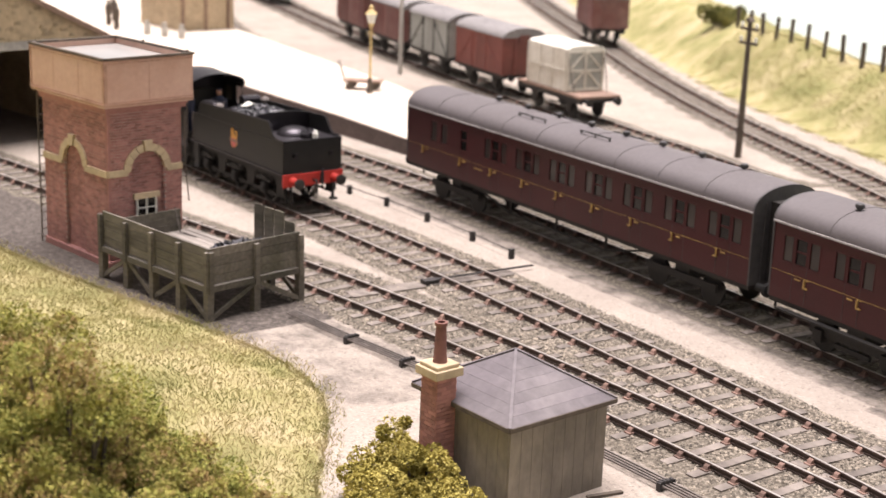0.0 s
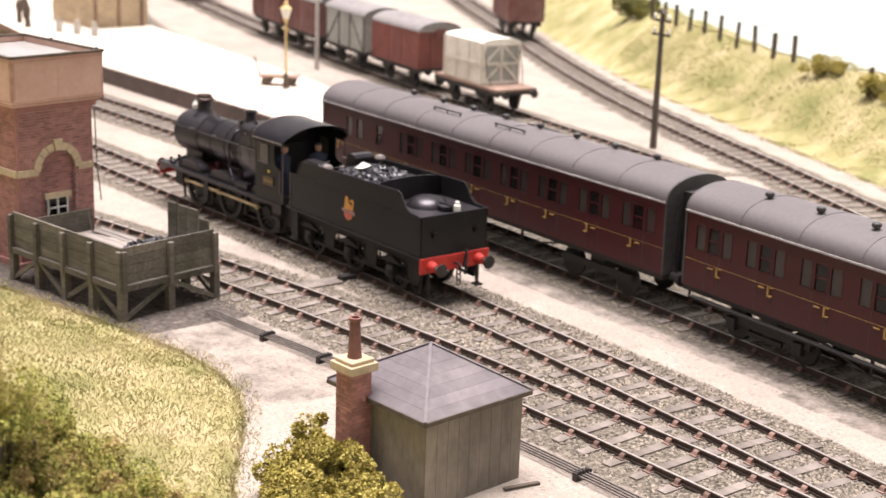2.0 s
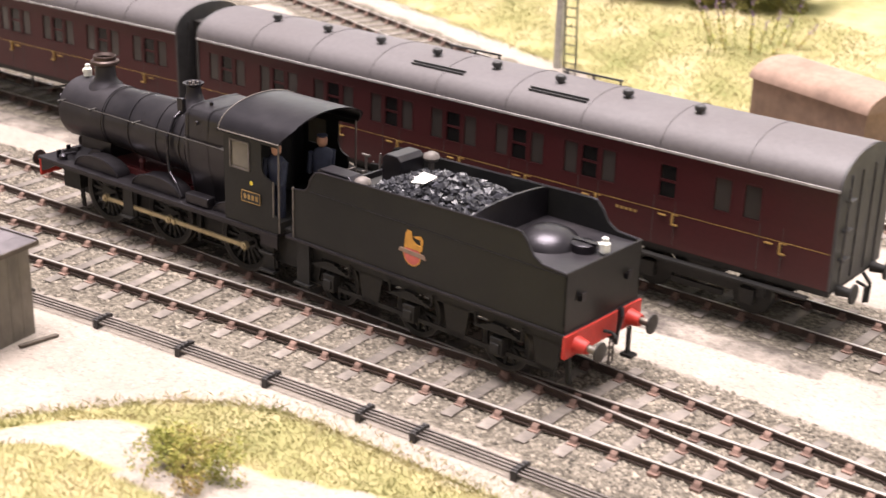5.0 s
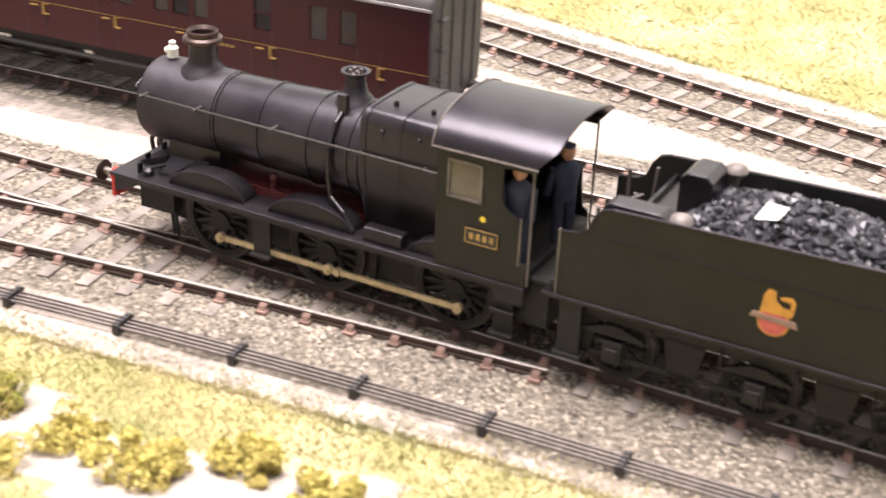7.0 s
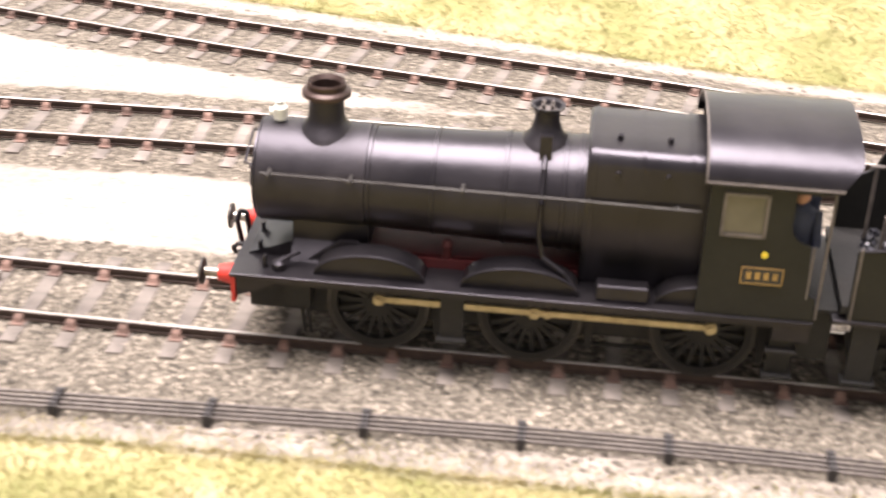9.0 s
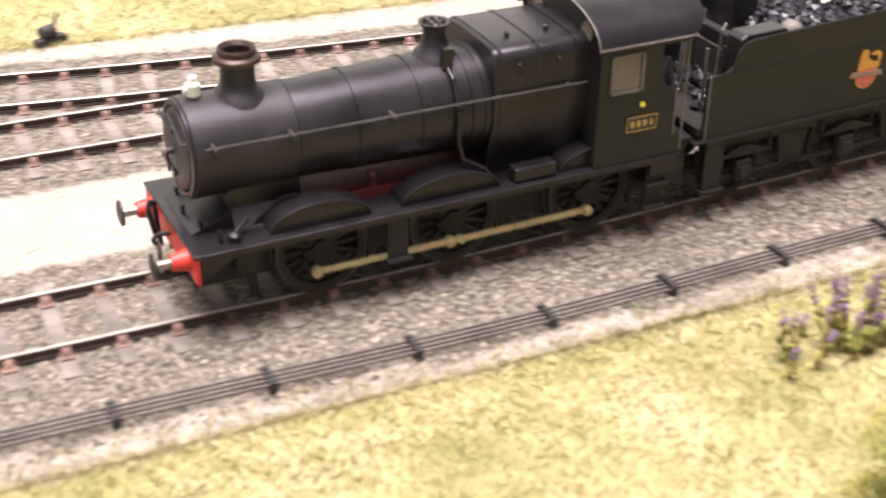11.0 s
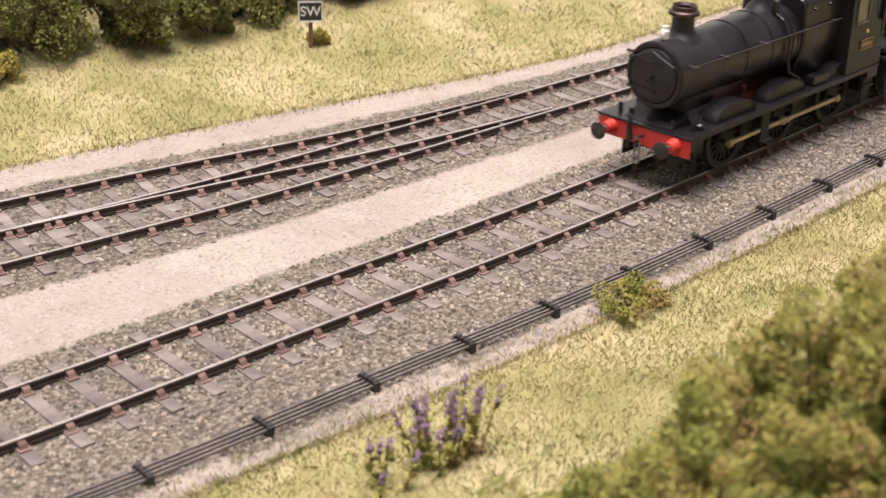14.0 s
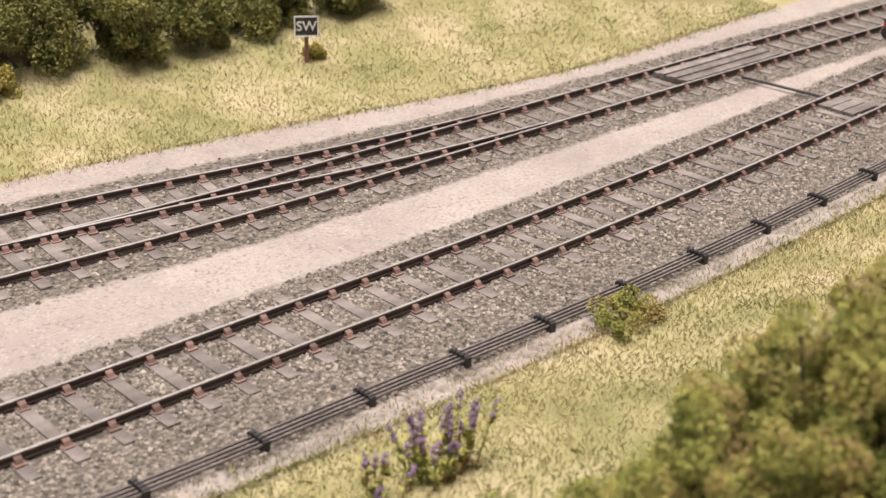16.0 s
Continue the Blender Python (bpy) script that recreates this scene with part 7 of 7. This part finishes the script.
# ---- grass and bushes ----
def leaf_material(name, stops, rough=0.85, patch=1.1, spread=0.28):
    m = bpy.data.materials.new(name)
    m.use_nodes = True
    nt = m.node_tree
    bsdf = nt.nodes["Principled BSDF"]
    geo = nt.nodes.new("ShaderNodeNewGeometry")
    tc = nt.nodes.new("ShaderNodeTexCoord")
    n = nt.nodes.new("ShaderNodeTexNoise")
    n.inputs["Scale"].default_value, n.inputs["Detail"].default_value = patch / K, 5
    nt.links.new(tc.outputs["Object"], n.inputs["Vector"])
    mix = nt.nodes.new("ShaderNodeMath")
    mix.operation = "MULTIPLY_ADD"
    nt.links.new(geo.outputs["Random Per Island"], mix.inputs[0])
    mix.inputs[1].default_value = spread
    ad = nt.nodes.new("ShaderNodeMath")
    ad.operation = "MULTIPLY_ADD"
    nt.links.new(n.outputs["Fac"], ad.inputs[0])
    ad.inputs[1].default_value, ad.inputs[2].default_value = 1.4, -0.34
    nt.links.new(ad.outputs[0], mix.inputs[2])
    r = nt.nodes.new("ShaderNodeValToRGB")
    while len(r.color_ramp.elements) < len(stops):
        r.color_ramp.elements.new(0.5)
    for e, (p, c) in zip(r.color_ramp.elements, stops):
        e.position, e.color = p, (*c, 1)
    nt.links.new(mix.outputs[0], r.inputs[0])
    nt.links.new(r.outputs[0], bsdf.inputs["Base Color"])
    bsdf.inputs["Roughness"].default_value = rough
    bsdf.inputs["Specular IOR Level"].default_value = 0.2
    return m


HEDGE = leaf_material("mixed_hedge_leaf", [(0.08, (0.085, 0.1, 0.022)), (0.3, (0.2, 0.215, 0.052)), (0.5, (0.36, 0.34, 0.09)), (0.66, (0.25, 0.165, 0.075)), (0.8, (0.41, 0.30, 0.125)), (0.97, (0.50, 0.46, 0.20))])
DARKHEDGE = leaf_material("dark_hedge_leaf", [(0.1, (0.06, 0.065, 0.02)), (0.45, (0.15, 0.15, 0.045)), (0.75, (0.27, 0.25, 0.075)), (0.95, (0.36, 0.31, 0.11))])
OLIVE = leaf_material("olive_yellow_leaf", [(0.1, (0.17, 0.15, 0.035)), (0.4, (0.33, 0.28, 0.07)), (0.75, (0.46, 0.39, 0.12)), (0.95, (0.54, 0.47, 0.19))])
LIME = leaf_material("yellow_lime_leaf", [(0.1, (0.29, 0.25, 0.06)), (0.5, (0.47, 0.40, 0.12)), (0.95, (0.58, 0.50, 0.21))])
GRASS = leaf_material("dry_static_grass", [(0.14, (0.18, 0.185, 0.066)), (0.38, (0.325, 0.298, 0.13)), (0.6, (0.445, 0.385, 0.205)), (0.92, (0.535, 0.445, 0.295))], patch=0.5, spread=0.22)
PURPLE = leaf_material("purple_flower", [(0.1, (0.12, 0.065, 0.13)), (0.6, (0.23, 0.15, 0.26)), (0.95, (0.36, 0.27, 0.38))])


def leaves_object(name, label, category, verts, faces, material, kind="", group=""):
    me = bpy.data.meshes.new(name)
    me.from_pydata((np.concatenate(verts) * K).tolist(), [], np.concatenate(faces).tolist())
    me.materials.append(material)
    return tagged(new(name, me), label, category, group, kind)


def build_bush(name, label, x, y, z, rx, ry, h, leaves, material, seed, size=(0.05, 0.11), lumps=9, group="hedge and bank bushes"):
    """A bush of many small leaves in uneven lumps, on twigs."""
    rng = np.random.default_rng(seed)
    t = thing(name, label, "bush", P(x, y, z), group=group)
    cent = np.stack([rng.uniform(-0.75, 0.75, lumps) * rx, rng.uniform(-0.75, 0.75, lumps) * ry, rng.uniform(0.08, 0.82, lumps) * h], 1)
    rad = rng.uniform(0.2, 0.46, lumps) * min(rx, ry, h)
    k = rng.integers(0, lumps, leaves)
    d = rng.normal(size=(leaves, 3))
    d /= np.linalg.norm(d, axis=1)[:, None]
    pos = cent[k] + d * (rad[k] * rng.uniform(0.55, 1.12, leaves) ** 0.6)[:, None]
    pos[:, 2] = np.maximum(pos[:, 2], 0.03)
    s = rng.uniform(size[0], size[1], leaves)
    u = rng.normal(size=(leaves, 3))
    u /= np.linalg.norm(u, axis=1)[:, None]
    v = np.cross(u, rng.normal(size=(leaves, 3)))
    v /= np.linalg.norm(v, axis=1)[:, None]
    w = np.cross(u, v)
    quad = np.stack([pos - u * s[:, None], pos + v * (s * 0.6)[:, None] + w * (s * 0.25)[:, None], pos + u * s[:, None], pos - v * (s * 0.6)[:, None] + w * (s * 0.25)[:, None]], 1).reshape(-1, 3)
    f = (np.arange(leaves)[:, None] * 4 + np.array([[0, 1, 2, 3]]))
    me = bpy.data.meshes.new("foliage")
    me.from_pydata((quad * K).tolist(), [], f.tolist())
    me.materials.append(material)
    ob = new("foliage", me)
    ob.parent = t
    tagged(ob, kind="stuff")
    tw = Mesh()
    for c in cent[:7]:
        tw.rod((c[0] * 0.3, c[1] * 0.3, -0.15), tuple(c * 0.95), 0.05, 5, 0.02)
    part("twigs", tw, OLDWOOD, t, kind="stuff")
    return t


def plant(name, label, spots, material, leaves, size=(0.05, 0.11), seed=1):
    for i, (x, y, rx, ry, h) in enumerate(spots):
        leaves_ = int(leaves * 2.4)
        build_bush(name, label, x, y, height(x, y) - 0.05, rx, ry, h, leaves_, material, seed * 100 + i, (size[0] * 0.55, size[1] * 0.55), lumps=26)


plant("hedge_bush", "mixed green and russet leafy bush on the bank", [(-24.84, 7.08, 1.15, 0.92, 3.27), (-24.11, 7.63, 0.97, 0.78, 3.12), (-23.09, 7.88, 1.1, 0.88, 2.85), (-24.06, 7.0, 1.13, 0.91, 2.52), (-23.53, 7.65, 1.14, 0.91, 2.05), (-23.15, 8.3, 1.15, 0.92, 2.06), (-23.43, 8.91, 1.02, 0.82, 1.28), (-23.36, 8.08, 1.11, 0.89, 1.22), (-23.08, 7.23, 1.07, 0.85, 1.39), (-23.09, 9.5, 0.98, 0.78, 0.84), (-23.29, 8.75, 1.11, 0.89, 0.6), (-22.72, 9.9, 1.0, 0.8, 0.6), (-21.82, 8.88, 1.14, 0.92, 0.6), (-22.23, 10.44, 1.03, 0.83, 0.82), (-22.42, 7.83, 0.95, 0.76, 0.72), (-24.06, 6.78, 0.98, 0.79, 1.58), (-22.26, 10.16, 1.08, 0.86, 0.6), (-21.06, 10.44, 1.1, 0.88, 0.84)], HEDGE, 4600, (0.03, 0.072), seed=1)
plant("hedge_bush", "mixed green and russet leafy bush on the bank", [(13.15, 11.45, 0.91, 0.73, 1.94), (13.89, 11.11, 0.96, 0.77, 1.75), (14.37, 10.67, 0.96, 0.77, 1.72), (14.02, 9.82, 0.84, 0.67, 1.97), (15.57, 10.15, 0.89, 0.71, 1.92), (15.93, 9.8, 0.75, 0.6, 2.15), (15.73, 9.26, 0.79, 0.63, 2.77), (16.12, 9.0, 0.87, 0.7, 3.05), (13.15, 10.09, 0.78, 0.62, 1.23), (14.01, 9.87, 0.96, 0.76, 1.24), (15.07, 9.86, 0.76, 0.61, 1.26), (15.54, 9.57, 0.76, 0.61, 1.54), (15.71, 9.15, 0.75, 0.6, 2.09), (15.23, 8.47, 0.94, 0.76, 2.9), (14.09, 9.31, 0.78, 0.62, 0.97), (15.53, 9.39, 0.94, 0.76, 0.76), (15.09, 8.64, 0.97, 0.77, 1.75), (15.79, 8.41, 0.9, 0.72, 1.95), (14.42, 8.53, 0.96, 0.77, 0.91), (15.46, 8.38, 0.97, 0.78, 0.89), (11.62, 11.09, 0.72, 0.58, 0.99), (11.71, 10.45, 0.83, 0.67, 0.88), (11.93, 10.0, 0.75, 0.6, 0.72), (13.31, 10.36, 0.66, 0.52, 0.6), (13.29, 9.93, 0.78, 0.62, 0.6), (12.07, 9.69, 0.72, 0.58, 0.6), (13.17, 9.76, 0.74, 0.59, 0.6)], HEDGE, 5200, (0.03, 0.072), seed=2)
plant("hut_bush", "olive-yellow bush growing against the hut", [(-26.3, 15.9, 0.75, 0.6, 1.6), (-25.2, 15.8, 0.7, 0.6, 1.35), (-25.8, 15.0, 0.9, 0.7, 1.0), (-24.3, 15.6, 0.7, 0.6, 0.9), (-23.4, 16.0, 0.7, 0.5, 0.6), (-24.6, 14.6, 0.8, 0.6, 0.7)], OLIVE, 3600, (0.04, 0.09), seed=3)
plant("gorse_bush", "low yellow-green bush on the sandy bank", [(-12.1, 17.2, 0.55, 0.45, 0.5), (-10.9, 16.9, 0.6, 0.45, 0.5), (-9.8, 17.6, 0.5, 0.4, 0.5), (-8.6, 17.4, 0.5, 0.4, 0.45), (-12.9, 16.3, 0.6, 0.5, 0.5)], LIME, 2200, (0.04, 0.08), seed=4)
plant("low_bush", "low grey-green bush beside the rodding", [(-13.9, 17.8, 0.55, 0.45, 0.45), (22.2, 16.55, 0.95, 0.6, 0.45), (-17.3, 16.6, 1.0, 0.7, 0.7)], HEDGE, 2200, (0.035, 0.07), seed=5)
plant("back_hedge_bush", "dense dark green hedge bush on the far bank", [(17.0, 37.4, 2.0, 1.3, 2.4), (19.6, 35.9, 1.9, 1.3, 2.3), (22.0, 34.9, 1.8, 1.2, 2.2), (24.3, 33.9, 1.6, 1.2, 2.1), (26.6, 33.5, 1.5, 1.1, 1.9), (28.8, 33.6, 1.4, 1.0, 1.7), (31.2, 33.0, 1.3, 0.9, 1.2), (18.5, 38.3, 2.2, 1.4, 3.4), (22.0, 37.0, 2.2, 1.4, 3.4), (25.5, 36.0, 2.0, 1.4, 3.3), (29.5, 35.6, 2.0, 1.4, 2.8), (34.5, 33.6, 1.6, 1.1, 1.5)], DARKHEDGE, 5200, (0.06, 0.13), seed=6)
plant("bank_bush", "olive and brown bush on the far grassy bank", [(13.2, 37.6, 1.6, 1.0, 1.2), (10.2, 38.3, 1.5, 1.0, 1.0), (4.0, 40.5, 1.5, 1.0, 1.1), (0.2, 41.6, 1.5, 1.0, 1.0), (-3.4, 42.6, 1.5, 1.0, 1.0), (-6.8, 43.6, 1.5, 1.0, 1.0), (20.0, 34.2, 0.9, 0.6, 0.7), (-47.0, 56.4, 1.5, 0.9, 0.8), (-42.5, 55.0, 1.3, 0.8, 1.0), (28.1, 31.2, 0.35, 0.3, 0.35)], OLIVE, 2600, (0.05, 0.11), seed=7)
plant("bank_bush", "dark leafy bush above the grounded van", [(-28.0, 50.6, 1.7, 1.1, 1.3), (-25.9, 50.4, 1.7, 1.1, 1.5), (-24.0, 50.5, 1.7, 1.1, 1.7), (-22.2, 50.5, 1.7, 1.1, 1.9), (-69.5, 65.6, 1.7, 1.1, 1.1)], DARKHEDGE, 4200, (0.06, 0.12), seed=8)


def build_flowers(name, label, x, y, count, tall, seed, spread):
    rng = random.Random(seed)
    t = thing(name, label, "flowering plant", P(x, y, height(x, y) - 0.03))
    for k in range(count):
        a, b = rng.uniform(-spread, spread), rng.uniform(-spread * 0.6, spread * 0.6)
        h = tall * rng.uniform(0.55, 1.0)
        tip = (a * 1.5 + rng.uniform(-0.1, 0.1), b * 1.5 + rng.uniform(-0.08, 0.08), h)
        stem = Mesh().rod((a, b, 0), tip, 0.016, 5, 0.01)
        for j in range(26):
            f = rng.uniform(0.05, 0.75)
            c = Vector((a, b, 0)).lerp(Vector(tip), f)
            d = Vector((rng.uniform(-1, 1), rng.uniform(-1, 1), rng.uniform(0.2, 0.9))) * 0.13
            e = d.cross(Vector((0, 0, 1))) * 0.35
            stem.add([c, c + d * 0.5 + e, c + d, c + d * 0.5 - e], [(0, 1, 2, 3)])
        s = part("stem", stem, HEDGE, t)
        fl = Mesh()
        for j in range(26):
            c = Vector((a, b, 0)).lerp(Vector(tip), rng.uniform(0.72, 1.03)) + Vector((rng.uniform(-1, 1), rng.uniform(-1, 1), rng.uniform(-1, 1))) * 0.045
            r = rng.uniform(0.018, 0.034)
            fl.add([c + Vector(q) * r for q in ((1, 0, 0), (-1, 0, 0.2), (0, 1, 0), (0, -1, 0.3), (0, 0, 1))], [(0, 2, 4), (2, 1, 4), (1, 3, 4), (3, 0, 4)])
        part("flower_spike", fl, PURPLE, s, "purple flower spike")
    return t


build_flowers("purple_flower_clump", "clump of purple flower spikes on grey-green stems", 15.9, 15.25, 26, 1.2, 3, 0.6)
build_flowers("purple_flower_clump", "clump of purple flower spikes on grey-green stems", 14.6, 15.2, 5, 0.75, 5, 0.35)
build_flowers("foxglove_clump", "tall mauve foxglove spikes before the dark bush", -21.8, 46.9, 14, 1.9, 7, 1.5)


def static_grass(name, label, region, count, seed, tall, edge):
    rng = np.random.default_rng(seed)
    n = int(count * 1.25)
    x = rng.uniform(region[0], region[1], n)
    d = np.where(rng.random(n) < 0.16, rng.uniform(-0.35, 1, n) ** 3 * region[2], rng.uniform(0, region[2], n))
    e = NEAR_EDGE(x) if edge == "near" else FAR_EDGE(x)
    y = e - d if edge == "near" else e + d
    near, far = NEAR_EDGE(x).tolist(), FAR_EDGE(x).tolist()
    thin = np.array([noise.noise((a * 0.8, b * 0.8, 1.0)) for a, b in zip(x.tolist(), y.tolist())])
    keep = thin > rng.uniform(-1.0, -0.4, n)
    if edge == "near":
        keep &= ~((x > -21) & (x < -8) & (np.abs(d - 2.6 - 0.5 * np.sin(x)) < 0.9))
    z = np.array([land(a, b, c, f) for a, b, c, f in zip(x.tolist(), y.tolist(), near, far)])
    p = np.stack([x, y, z], 1)[keep][:count]
    n = len(p)
    h = rng.uniform(0.35, 1.0, n) * tall
    a = rng.uniform(0, 2 * np.pi, n)
    lean = rng.normal(size=(n, 2)) * 0.55 * h[:, None]
    wv = np.stack([np.cos(a), np.sin(a), 0 * a], 1) * 0.009
    tip = p + np.concatenate([lean, (h * 0.8)[:, None]], 1)
    mid = p + np.concatenate([lean * 0.35, (h * 0.5)[:, None]], 1)
    v = np.stack([p - wv, p + wv, mid + wv * 0.7, tip, mid - wv * 0.7], 1).reshape(-1, 3)
    f = np.arange(n)[:, None] * 5 + np.array([[0, 1, 2, 3, 4]])
    leaves_object(name, label, "grass", [v], [f], GRASS, kind="stuff")


static_grass("bank_grass", "dry yellow-green static grass on the near bank", (-48, 36, 12), 330000, 11, 0.15, "near")
static_grass("hillside_grass", "dry yellow-green static grass on the far bank", (-66, 44, 8), 170000, 12, 0.17, "far")


def motions():
    loco_rows, tender_rows = [], []
    turn = []
    for t in TIMES:
        s = float(S_OF_T(t))
        loco_rows.append((t, ride(s, -2.01, 2.45)))
        tender_rows.append((t, ride(s, 5.22, 9.52, 7.37)))
        turn.append(s)
    for ob in (loco, driver, fireman):
        walk(ob, loco_rows)
    walk(tender, tender_rows)
    s0 = float(S_OF_T(10.3))
    for (w, x, y) in loco_wheels:
        rows = []
        for t, s in zip(TIMES, turn):
            a = math.degrees((s - s0) / WHEEL_R)
            base = P(x, y, WHEEL_R) @ pose(0, 0, 0, 0, a + (90 if y > 0 else 0), 0)
            rows.append((t, base @ pose(0, 0, 0, 0, 0, 0 if y < 0 else 180)))
        walk(w, rows)
    for rod, y in loco_rods:
        rows = []
        for t, s in zip(TIMES, turn):
            a = (s - s0) / WHEEL_R + (math.pi / 2 if y > 0 else 0)
            px, pz = -0.25, -0.1
            if y > 0:
                px = 0.25
            dx, dz = px * math.cos(a) + pz * math.sin(a), -px * math.sin(a) + pz * math.cos(a)
            rows.append((t, P(dx, y, WHEEL_R + dz)))
        walk(rod, rows)
    for (w, x, y) in tender_wheels:
        rows = [(t, P(x, y, TENDER_R) @ pose(0, 0, 0, 0, math.degrees((s - s0) / TENDER_R), 0) @ pose(0, 0, 0, 0, 0, 0 if y < 0 else 180)) for t, s in zip(TIMES, turn)]
        walk(w, rows)


motions()
